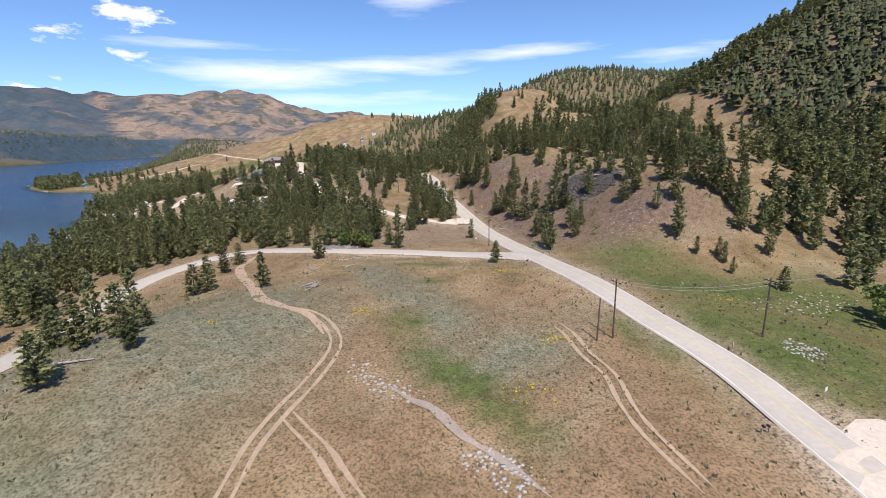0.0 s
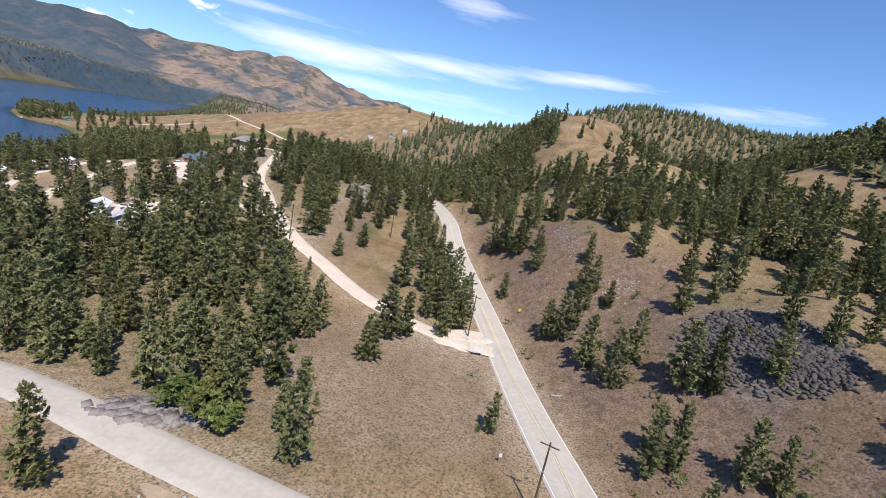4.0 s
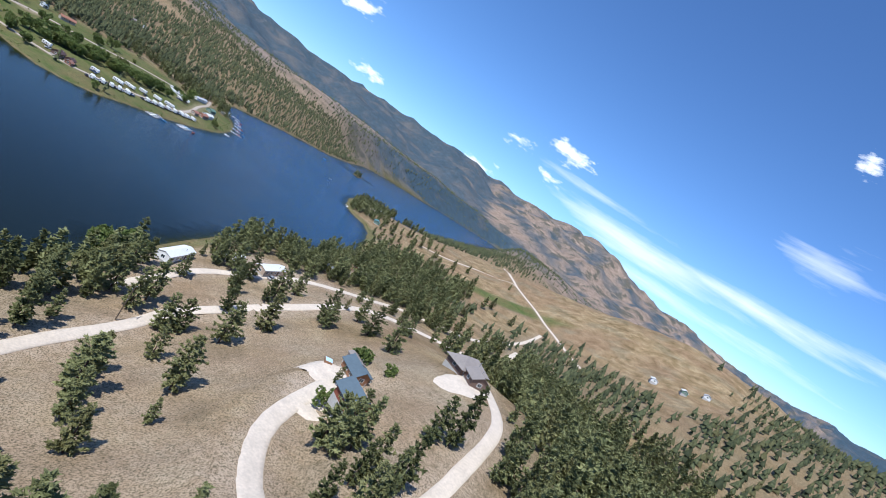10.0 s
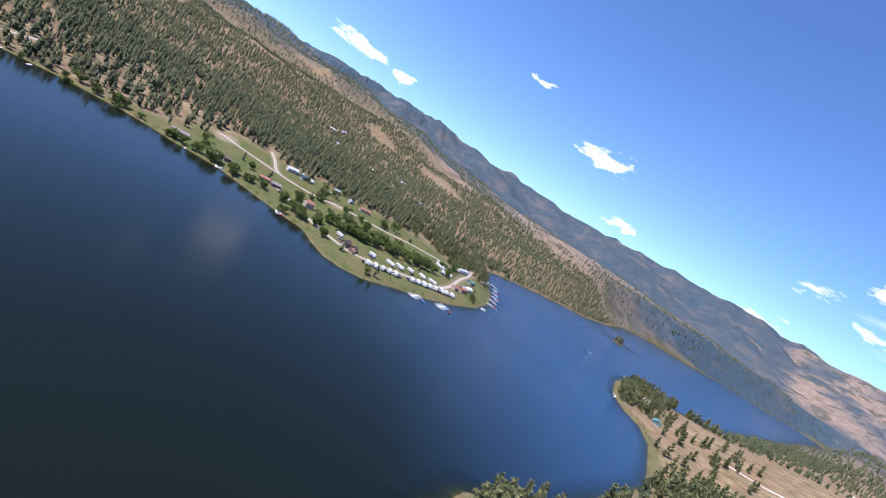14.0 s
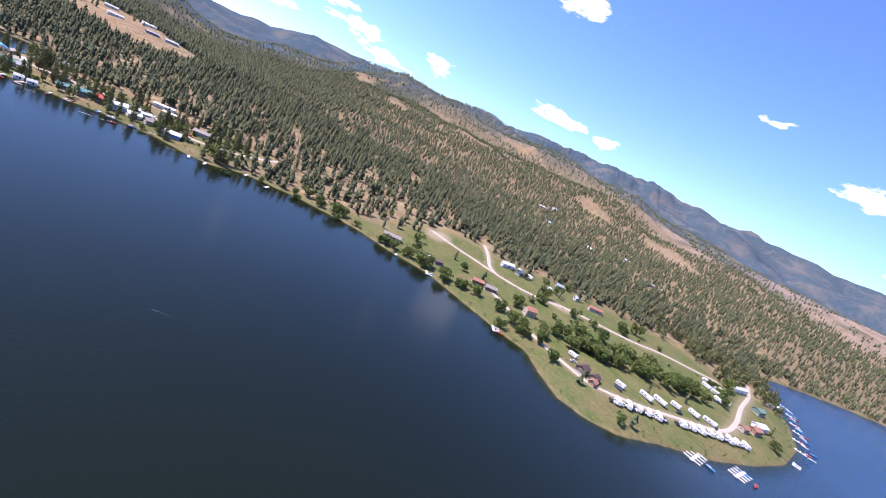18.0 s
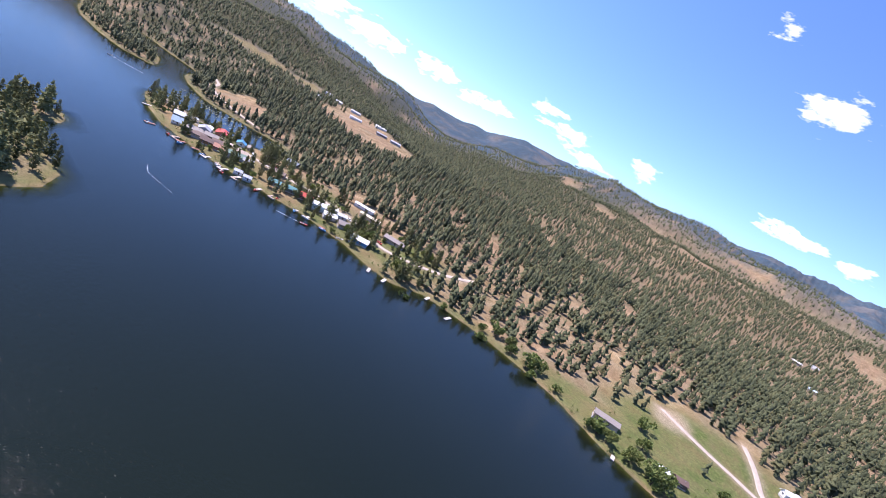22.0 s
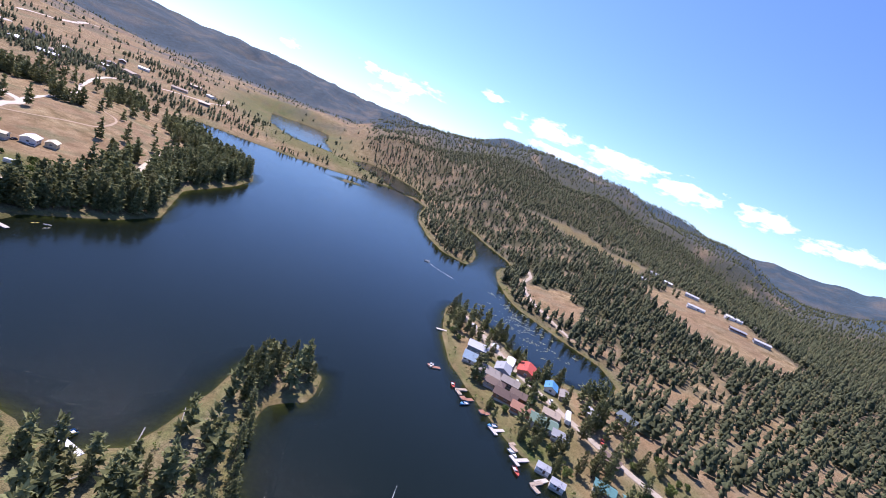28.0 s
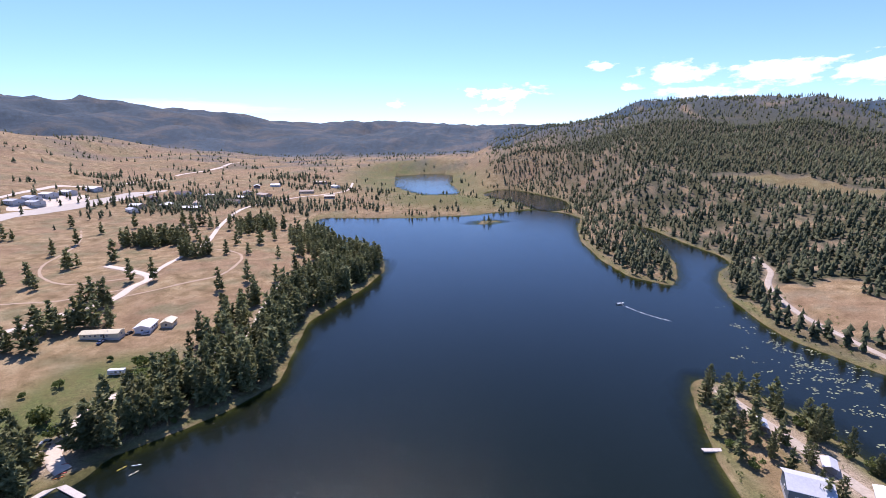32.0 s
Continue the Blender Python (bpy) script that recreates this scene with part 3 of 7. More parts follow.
CLEARINGS_FAR = [(-270, 800, 210, 105, -25), (-130, 905, 150, 60, 20), (-665, 158, 24, 20, 0), (-845, -470, 40, 95, 30), (-880, -395, 25, 60, 30), (-612, -385, 16, 52, 10),
                 (-655, -236, 26, 10, 20), (-595, -82, 24, 34, 0), (-740, -60, 38, 8, 40), (-825, -60, 16, 10, 30), (-850, 60, 30, 10, 20), (-680, -130, 14, 10, 0), (-1700, 580, 160, 90, 30), (-1500, 330, 80, 40, 20), (-1440, 525, 90, 60, 30), (-1876, 612, 90, 50, 20), (-880, 285, 36, 12, 30), (-789, 321, 12, 26, -20), (-850, -425, 75, 36, 20), (-890, -520, 40, 50, 20), (-1480, -260, 60, 26, 40), (-1620, -440, 80, 30, 40), (-1730, -220, 90, 30, 60), (-1500, -30, 70, 30, 60), (-1600, 30, 60, 30, 60), (-1900, 40, 90, 50, 60), (-735, 50, 20, 12, 30), (-958, -112, 26, 12, 30), (-635, -410, 20, 14, 20)]
MEADOWS = [(-615, 330, 60, 150, 22), (-660, 300, 55, 160, 18), (-640, 190, 50, 70, 20), (-598, 150, 18, 70, 0), (-585, -25, 36, 30, 0), (72, 86, 40, 26, 40), (-36, 322, 5, 16, 10), (-40, 262, 5, 10, 10), (-330, 700, 75, 16, 40),
           (-350, -900, 140, 90, 0), (-200, -1350, 170, 420, 10), (-450, -1000, 80, 160, 20), (-222, -250, 30, 40, 0), (-3, 108, 4, 2, 0), (-9, 82, 4, 5, 30), (2, 62, 4, 17, 40), (58, 106, 15, 40, 18), (36, 76, 6, 10, 20), (-8, 128, 9, 2.5, 0), (-575, 260, 26, 60, 40)]
GROVES = [(-60, -520, 34, 18, 30), (-112, -632, 20, 34, 0), (-140, -460, 16, 10, 0), (-165, -308, 16, 8, 30), (-146, -345, 12, 9, 0), (-155, -280, 14, 7, 0), (-200, -225, 14, 16, 0), (60, -760, 60, 90, 0), (-20, -800, 60, 40, 0)]


# outlines of the woods of the bench, and of open slopes under the mountain
WOOD_BELOW_DRIVE = [(-150, 165), (-104, 161), (-81, 164), (-68, 171), (-52, 176), (-42, 160), (-20, 156), (-22, 163), (-32, 172), (-30, 180), (-25, 187), (-36, 199), (-50, 219), (-60, 226), (-72, 226), (-82, 220), (-100, 212), (-140, 215)]
WOOD_OVER_CLIFF = [(-50, 237), (-45, 240), (-50, 255), (-54, 277), (-60, 300), (-66, 338), (-75, 420), (-110, 520), (-150, 545), (-150, 480), (-120, 400), (-114, 345), (-102, 314), (-94, 294), (-87, 280), (-80, 266), (-66, 251), (-58, 244)]
WOOD_IN_LOOP = [(-90, 277), (-106, 280), (-117, 293), (-112, 303), (-103, 312), (-96, 298)]
WOOD_AT_FORK = [(-78, 231), (-73, 240), (-78, 247), (-84, 257), (-93, 259), (-106, 250), (-112, 243), (-92, 231)]
WOOD_ON_SHORE = [(-165, 240), (-214, 258), (-228, 278), (-252, 300), (-240, 300), (-219, 291), (-196, 278), (-178, 266)]
NORTH_POINT = [(-430, 530), (-520, 570), (-690, 690), (-680, 780), (-640, 860), (-300, 1000), (-200, 700)]
WOOD_NORTH_BELT = [(-628, 770), (-640, 850), (-715, 1000), (-870, 1300), (-820, 1310), (-650, 990), (-596, 860), (-598, 776)]
WOOD_ON_POINT = [(-522, 600), (-600, 655), (-650, 715), (-640, 750), (-600, 745), (-560, 690), (-500, 645)]
WOOD_NORTH = [(-300, 410), (-345, 470), (-384, 529), (-397, 585), (-381, 630), (-350, 660), (-284, 585), (-262, 521), (-279, 497), (-272, 448), (-262, 405)]
OPEN_FIELD = [(-800, -520), (-842, -528), (-838, -432), (-862, -384), (-900, -358), (-843, -326), (-790, -334), (-770, -366), (-758, -421)]
OPEN_STRIP = [(-690, -800), (-751, -806), (-812, -775), (-843, -710), (-880, -632), (-842, -592), (-798, -681), (-757, -748)]
OPEN_BANK = [(-597, -411), (-634, -405), (-650, -377), (-613, -333), (-583, -350)]
CAMP = [(-560, 140), (-530, 232), (-498, 272), (-476, 300), (-496, 345), (-540, 412), (-575, 446), (-640, 482), (-700, 502), (-716, 470), (-668, 400), (-640, 330), (-606, 250), (-596, 150)]
OPEN_SLOPE = [(17, 190), (10, 215), (3, 245), (-4, 272), (3, 282), (12, 262), (26, 277), (33, 250), (44, 238), (58, 238), (61, 230), (50, 213), (50, 204), (57, 198), (66, 178), (72, 158), (84, 148), (90, 128), (60, 122), (46, 140), (24, 160)]
OPEN_BALD = [(28, 372), (40, 440), (42, 498), (58, 560), (84, 606), (112, 584), (116, 500), (112, 410), (104, 350), (74, 346), (48, 352)]
OPEN_SADDLE = [(178, 440), (190, 376), (192, 328), (178, 262), (118, 184), (106, 186), (108, 205), (120, 240), (158, 330), (166, 400)]
TALUS_FIELD = [(40, 186), (46, 196), (53, 208), (60, 206), (64, 196), (60, 180), (50, 176)]


def within(x, y, ring, soft=4.0):
    return smooth(soft, -soft, ring_distance(x, y, ring))


def forest_density(x, y, z, d):
    """How thick the conifers stand, 0 to 1."""
    n1, n2, n3 = wave(x, y, 240, 21, 4), wave(x, y, 70, 22, 3), wave(x, y, 27, 23, 2)
    r = np.hypot(x + 330, y - 100)
    point = within(x, y, NORTH_POINT, 12.0)
    west = smooth(-380, -450, x) * smooth(1050, 760, y) * (1 - point)
    # the western and southern woods, with dry gaps that widen towards the ridges
    f = west * np.clip(0.56 + 0.34 * smooth(70, 240, d) + 0.24 * smooth(-100, -400, y) + 0.3 * n1 + 0.6 * n2 + 0.55 * n3 - smooth(1150, 1900, r) * smooth(-200, 500, y) * (0.1 + 0.8 * n1), 0, 1)
    # dry northern slopes: woods along the shore, patches above
    north = smooth(560, 760, y) * smooth(-560, -760, x) * (1 - point)
    f = np.maximum(f, north * np.clip(0.75 * (1 - smooth(110, 260, d)) + 0.75 * smooth(0.25, 0.75, n1 + 0.3 * n2) + 0.08, 0, 1))
    # the eastern bench
    east = smooth(-450, -380, x) * smooth(-60, 30, y)
    belt = zone(x, y, [(-150, 180, 100, 26, 0), (-62, 180, 34, 22, 0), (-70, 205, 26, 42, 20), (-70, 300, 38, 62, -12), (-75, 390, 62, 80, 0), (-150, 470, 50, 80, 10), (-190, 600, 60, 110, 20), (-40, 174, 24, 9, 8), (-180, 100, 70, 60, 0), (-192, 246, 42, 24, 40), (-228, 276, 20, 16, 40), (-18, 262, 6, 16, 12), (-26, 305, 5, 20, 10), (0, 300, 6, 22, 10)])
    belt = np.maximum(belt, zone(x, y, [(-12, 232, 8, 16, 20), (-270, 400, 26, 120, -22), (-800, 1000, 60, 300, 32), (-955, 915, 44, 15, 140)]))
    slope = smooth(0, 14, x + 0.25 * (y - 230)) * smooth(10, 30, x + 0.2 * (y - 200)) * smooth(120, 170, y + 0.25 * x) * (0.5 + 0.5 * n2 + 0.75 * smooth(110, 180, x))
    bare = np.zeros(np.shape(x))
    for ring in (OPEN_SLOPE, OPEN_BALD, OPEN_SADDLE, TALUS_FIELD):
        bare = np.maximum(bare, within(x, y, ring))
    valley = smooth(330, 420, y) * smooth(-130, -90, x) * (0.8 + 0.3 * n2)
    f = np.maximum(f, east * (1 - 0.96 * bare) * np.clip(np.maximum(np.maximum(0.95 * belt, slope), valley * smooth(900, 700, y)), 0, 1))
    f = np.maximum(f, 0.04 * east)
    f = np.maximum(f, 0.95 * zone(x, y, [(-955, 915, 44, 15, 140)]))
    f = np.maximum(f, 0.75 * zone(x, y, [(-372, -78, 30, 32, 0)]))
    # the bare south-east, with groves and a row of tall trees on the shore
    se = smooth(-60, -140, y) * smooth(-430, -330, x)
    f = np.maximum(f, se * np.clip(0.9 * (1 - smooth(26, 60, d)) * smooth(-640, -560, y) + zone(x, y, GROVES) + 0.012, 0, 1))
    f = np.maximum(f, smooth(-520, -760, y) * smooth(-450, -250, x) * np.clip(0.45 * smooth(0.0, 0.55, n1 + 0.5 * n2), 0, 1))
    f = np.maximum(f, zone(x, y, [(-392, -128, 20, 34, -10)]) * 0.75 * smooth(-30, -60, y))
    shore = np.where((x < -440) & (y < 560), smooth(2, 7, d), smooth(2, 8, d))
    f = f * shore * (1 - zone(x, y, CLEARINGS)) * (1 - zone(x, y, CLEARINGS_FAR)) * (1 - np.where(y < -700, 0.6, 0.97) * zone(x, y, MEADOWS))
    f = np.maximum(f, 0.8 * within(x, y, WOOD_ON_POINT) * shore)
    f = np.maximum(f, 0.13 * zone(x, y, [(-450, 640, 110, 60, -40)]) * shore)
    f = f * (1 - 0.88 * zone(x, y, THIN))
    for ring in (OPEN_FIELD, OPEN_STRIP, OPEN_BANK, CAMP):
        f = f * (1 - 0.97 * within(x, y, ring))
    for ring, thick in ((WOOD_BELOW_DRIVE, 0.95), (WOOD_OVER_CLIFF, 0.78), (WOOD_IN_LOOP, 0.7), (WOOD_AT_FORK, 0.9), (WOOD_ON_SHORE, 0.85), (WOOD_NORTH, 0.7), (WOOD_NORTH_BELT, 0.9)):
        f = np.maximum(f, thick * within(x, y, ring, 2.0))
    houses = zone(x, y, [(-515, -190, 45, 95, -12), (-556, -95, 34, 60, -15)])
    return np.clip(f * (1 - 0.8 * houses), 0, 1)


def ground_cover(x, y, z, d, near):
    """Weights of what lies on the dry earth."""
    forest = forest_density(x, y, z, d)
    n2 = wave(x, y, 50, 31, 4)
    lush = np.maximum(zone(x, y, MEADOWS) * (0.92 + 0.2 * n2) * np.where(y < -700, 0.8, 1.0), (1 - smooth(4, 14, d)) * 0.75)
    lush = np.maximum(lush, 0.25 * smooth(0.5, 0.8, wave(x, y, 45, 33, 3)) * smooth(200, 100, y) * smooth(-100, -60, x) * smooth(-20, 20, y))
    lush = np.maximum(lush, 0.3 * smooth(-100, -250, y) * smooth(-330, -200, x) * smooth(0.1, 0.7, n2))
    lush = np.maximum(lush, (0.75 + 0.3 * n2) * zone(x, y, [(-372, -90, 36, 60, 0), (-515, -190, 26, 100, -12), (-556, -90, 26, 60, -14)]))
    lush = np.maximum(lush, (0.85 + 0.25 * n2) * within(x, y, CAMP))
    lush = np.maximum(lush, 0.45 * within(x, y, OPEN_STRIP))
    r = np.hypot(x + 330, y - 100)
    stone = np.maximum(zone(x, y, [(53, 193, 9, 13, 20), (250, 420, 26, 14, 40), (44, 268, 5, 9, 0), (-48, 348, 8, 16, 10), (-40, 158, 8, 4, 0), (-54, 305, 5, 22, 12), (-72, 228, 6, 4, 40)]), 0.6 * smooth(0.3, 0.7, wave(x, y, 330, 35, 4)) * smooth(1700, 2400, r))
    sage = np.maximum(np.maximum(zone(x, y, [(-55, 60, 50, 30, 60), (-10, 100, 8, 34, 30), (8, 70, 14, 10, 0)]), 0.12 * zone(x, y, [(-150, 300, 95, 110, 0)])), 0.4 * smooth(0.1, 0.6, n2))
    wooded = smooth(0.5, 0.8, -(x + 330) / (np.abs(y - 100) + 1)) * smooth(300, 0, x) + (y < 400)
    wooded = np.clip(wooded, 0, 1)
    rose = np.maximum(within(x, y, OPEN_SLOPE, 8) * smooth(130, 150, y), 0.75 * zone(x, y, [(-8, 184, 26, 26, 0), (-45, 270, 8, 40, 10)]))
    # The far part of woods also spreads the painted haze blue over the ranges.
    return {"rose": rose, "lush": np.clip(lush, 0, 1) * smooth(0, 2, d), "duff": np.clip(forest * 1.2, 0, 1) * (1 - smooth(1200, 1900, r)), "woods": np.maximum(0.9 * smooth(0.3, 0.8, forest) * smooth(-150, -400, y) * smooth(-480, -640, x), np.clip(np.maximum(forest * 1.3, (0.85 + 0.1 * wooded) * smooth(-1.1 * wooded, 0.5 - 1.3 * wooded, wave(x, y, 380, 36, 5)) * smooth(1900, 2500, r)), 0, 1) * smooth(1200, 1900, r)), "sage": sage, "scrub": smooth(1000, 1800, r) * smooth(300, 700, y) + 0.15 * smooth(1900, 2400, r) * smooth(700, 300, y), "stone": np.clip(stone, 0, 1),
            "sand": np.clip((1 - smooth(0.0, 4.5, near)) * 0.5 + 0.6 * zone(x, y, SANDY) + (0.32 + 0.25 * n2) * zone(x, y, [(-150, 290, 62, 60, 30), (-222, 360, 34, 90, 5), (-58, 262, 14, 40, 10), (-8, 186, 24, 24, 0)]), 0, 1) * smooth(0, 2, d), "mud": 1 - smooth(-0.3, 1.0, d)}


# bare gravel and trodden earth
SANDY = [(-143, 321, 9, 7, 30), (-136, 305, 7, 6, 0), (52, 47, 12, 10, 0), (-248, 355, 9, 30, 5), (-232, 300, 8, 14, 30), (-660, 158, 14, 12, 0), (-640, 280, 8, 10, 0), (-236, -214, 9, 10, 0), (-512, -235, 9, 24, 8), (-570, -88, 8, 16, 0), (-72, 250, 9, 6, 40), (-100, 228, 12, 7, 0)]


def make_land():
    xs, ys = axis(-690, 130, 3.8, -5200, 4600), axis(-420, 820, 3.8, -5200, 5200)
    gx, gy = [a.ravel() for a in np.meshgrid(xs, ys)]
    d = shore_distance(gx, gy)
    z = height(gx, gy)
    near = level_roads(gx, gy, z)
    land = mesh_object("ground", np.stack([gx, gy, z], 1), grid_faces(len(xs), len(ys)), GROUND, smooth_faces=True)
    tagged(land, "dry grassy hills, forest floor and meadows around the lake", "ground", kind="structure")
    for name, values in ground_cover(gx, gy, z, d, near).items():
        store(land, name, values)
    xs, ys = axis(-660, -200, 8.0, -1520, -100, 1.12), axis(-880, 640, 8.0, -1650, 2400, 1.12)
    gx, gy = [a.ravel() for a in np.meshgrid(xs, ys)]
    lake = mesh_object("water", np.stack([gx, gy, 0 * gx], 1), grid_faces(len(xs), len(ys)), WATER, smooth_faces=True)
    tagged(lake, "dark blue lake water with light ripples", "water", kind="structure")
    # Stronger ripples to the north, and there the painted sky blue as well.
    store(lake, "wind_and_sky_blue", 0.06 + 0.98 * smooth(230, 620, gy))
    store(lake, "depth", np.clip(-shore_distance(gx, gy) / 9, 0, 1))


make_land()


def make_roads():
    for n, (half, surface, xy, zs, wide) in enumerate(LANES):
        t = np.gradient(xy, axis=0)
        t /= np.hypot(t[:, 0], t[:, 1])[:, None]
        side = np.stack([t[:, 1], -t[:, 0]], 1)
        offs = np.array([-1.0, -0.93, -0.5, 0, 0.5, 0.93, 1.0])
        wob = 1 + 0.06 * wave(xy[:, 0], xy[:, 1], 14, 40 + n) * (surface == "gravel") + 0.02 * wave(xy[:, 0], xy[:, 1], 5, 60 + n)
        drop = np.array([-0.22, 0, 0.03, 0.05, 0.03, 0, -0.22])
        v = xy[:, None] + side[:, None] * (offs[None, :, None] * half * (wob * wide)[:, None, None])
        zz = zs[:, None] + drop[None] + 0.004 * n
        verts = np.concatenate([v, zz[:, :, None]], 2).reshape(-1, 3)
        ob = mesh_object("road", verts, grid_faces(7, len(xy)), ASPHALT if surface == "asphalt" else GRAVEL if xy[:, 0].mean() > -440 else DUST, smooth_faces=True)
        tagged(ob, "sun-bleached asphalt road with gravel shoulders" if surface == "asphalt" else "pale dusty gravel track across dry grass", "road", kind="structure")


make_roads()


# ---------------------------------------------------------------- trees
def conifer(seed, limbs, sprays, blades, wide=0.2, bare=0.1, size=0.06):
    """A pine one metre tall: limbs in loose whorls, each hung with sprays of needles, gaps between them."""
    rng = np.random.RandomState(seed)
    v, f = [], []
    lean = rng.uniform(0, 6.283)
    for k in range(limbs):
        u = ((k + rng.uniform(0, 0.9)) / limbs) ** 1.12
        h = bare + (0.97 - bare) * u
        a = 2.4 * k + rng.uniform(-0.5, 0.5)
        reach = wide * min(1.0, 0.5 + 2.6 * u) * (1 - u) ** 0.62 + 0.015
        reach *= rng.uniform(0.62, 1.18) * (1 + 0.2 * math.sin(2 * a + lean + 7 * h))
        rise = rng.uniform(-0.18, 0.22) + 0.5 * u
        way = np.array([math.cos(a), math.sin(a), 0.0])
        for j in range(sprays):
            q = 1 - 0.72 * (j + rng.uniform(0, 0.7)) / sprays
            base = way * reach * q + np.array([0, 0, h + reach * q * rise]) + rng.normal(0, 0.011, 3)
            s = size * (0.7 + 0.55 * (1 - u)) * rng.uniform(0.75, 1.25)
            for _ in range(blades):
                tip = way * 0.55 + np.array([0, 0, 0.28]) + rng.normal(0, 0.55, 3)
                tip /= np.linalg.norm(tip)
                across = np.cross(tip, np.array([0, 0, 1.0]) + rng.normal(0, 0.55, 3))
                across *= 0.46 * s / (np.linalg.norm(across) + 1e-6)
                n = len(v)
                v += [base - 0.35 * s * tip + across, base - 0.35 * s * tip - across, base + s * tip]
                f.append((n, n + 1, n + 2))
    return np.array(v), np.array(f)


def cone_tree(seed, tiers=5, sides=6, wide=0.17, bare=0.1):
    """A far conifer: ragged skirts on one another."""
    rng = np.random.RandomState(seed)
    v, f = [], []
    for k in range(tiers):
        lo, hi = bare + (1 - bare) * k / tiers, min(1.0, bare + (1 - bare) * (k + 1.6) / tiers)
        u = k / max(tiers - 1, 1)
        r = wide * (0.78 + 0.9 * u - 1.5 * u * u) * rng.uniform(0.85, 1.12)
        n = len(v)
        v.append((rng.normal(0, 0.01), rng.normal(0, 0.01), hi))
        for s in range(sides):
            a = 6.283 * (s + rng.uniform(-0.3, 0.3)) / sides + k
            q = r * rng.uniform(0.4, 1.45)
            v.append((q * math.cos(a), q * math.sin(a), lo + rng.uniform(-0.09, 0.06)))
        for s in range(sides):
            f.append((n, n + 1 + s, n + 1 + (s + 1) % sides))
    return np.array(v), np.array(f)


def stem(height_, r0, r1, sides=6, bend=0.0):
    v, f = [], []
    for k in range(4):
        h = k / 3
        for s in range(sides):
            a = 6.283 * s / sides
            r = r0 + (r1 - r0) * h
            v.append((r * math.cos(a) + bend * h * h, r * math.sin(a), height_ * h - 0.02 * (k == 0)))
    for k in range(3):
        for s in range(sides):
            a, b = k * sides + s, k * sides + (s + 1) % sides
            f += [(a, b, b + sides), (a, b + sides, a + sides)]
    return np.array(v), np.array(f)


def scatter(models, xy, z, tall, seed, squat=0.15):
    """Many trees as one set of corners and triangles, each turned, scaled and toned by chance."""
    rng = np.random.RandomState(seed)
    kind = rng.randint(0, len(models), len(xy))
    verts, faces, tones, base = [], [], [], 0
    for m, (mv, mf) in enumerate(models):
        pick = np.nonzero(kind == m)[0]
        if not len(pick):
            continue
        a, h = rng.uniform(0, 6.283, len(pick)), tall[pick]
        w = h * rng.uniform(1 - squat, 1 + squat, len(pick))
        c, s = np.cos(a)[:, None], np.sin(a)[:, None]
        X = (mv[:, 0] * c - mv[:, 1] * s) * w[:, None] + xy[pick, 0][:, None]
        Y = (mv[:, 0] * s + mv[:, 1] * c) * w[:, None] + xy[pick, 1][:, None]
        Z = mv[:, 2] * h[:, None] + z[pick][:, None]
        verts.append(np.stack([X, Y, Z], -1).reshape(-1, 3))
        faces.append((mf[None] + (np.arange(len(pick)) * len(mv))[:, None, None] + base).reshape(-1, 3))
        tones.append(np.repeat(rng.rand(len(pick)), len(mv)))
        base += len(pick) * len(mv)
    return np.concatenate(verts), np.concatenate(faces), np.concatenate(tones)


def joined_trees(name, models, xy, z, tall, seed, material, label, category):
    v, f, tone = scatter(models, xy, z, tall, seed)
    ob = mesh_object(name, v, f, material)
    store(ob, "tone", tone)
    return tagged(ob, label, category, kind="stuff")


def sow(lo, hi, step, seed):
    rng = np.random.RandomState(seed)
    gx, gy = np.meshgrid(np.arange(lo[0], hi[0], step), np.arange(lo[1], hi[1], step))
    x, y = (g.ravel() + rng.uniform(-0.48, 0.48, g.size) * step for g in (gx, gy))
    return x, y, rng.rand(x.size), rng.rand(x.size)


def leafy(seed, tufts, blades=5, bushy=0.42, lobes=7, leaf=0.10):
    """A broad-leaved crown one metre high: lobes of leaf sprays on a short stem."""
    rng = np.random.RandomState(seed)
    mid = np.stack([rng.normal(0, bushy * 0.42, lobes), rng.normal(0, bushy * 0.42, lobes), rng.uniform(0.35, 0.78, lobes)], 1)
    size = rng.uniform(0.16, 0.26, lobes)
    v, f = [], []
    for k in range(tufts):
        m = k % lobes
        way = rng.normal(0, 1, 3)
        way /= np.linalg.norm(way)
        base = mid[m] + way * size[m] * rng.uniform(0.75, 1.08)
        base[2] = max(base[2], 0.08)
        for _ in range(blades):
            tip = way * 0.5 + rng.normal(0, 0.7, 3)
            tip /= np.linalg.norm(tip)
            across = np.cross(tip, rng.normal(0, 1, 3))
            across *= leaf * 0.5 / np.linalg.norm(across)
            n = len(v)
            v += [base + across, base - across, base + leaf * tip]
            f.append((n, n + 1, n + 2))
    return np.array(v), np.array(f)


class Bed:
    """Heights of the built ground, road beds included."""

    def at(self, x, y):
        x, y = np.atleast_1d(np.asarray(x, float)).copy(), np.atleast_1d(np.asarray(y, float)).copy()
        z = height(x, y)
        level_roads(x, y, z)
        return z


BED = Bed()


def ground_at(x, y):
    return float(BED.at(x, y)[0])


def tree_thing(name, crown, trunk, material, label, category, group):
    """A tree of its own: trunk and crown under an empty at its foot."""
    foot = tagged(new(name), label, category, group)
    mesh_object("trunk", *trunk, BARK, foot)
    mesh_object("crown", *crown, material, foot)
    return foot


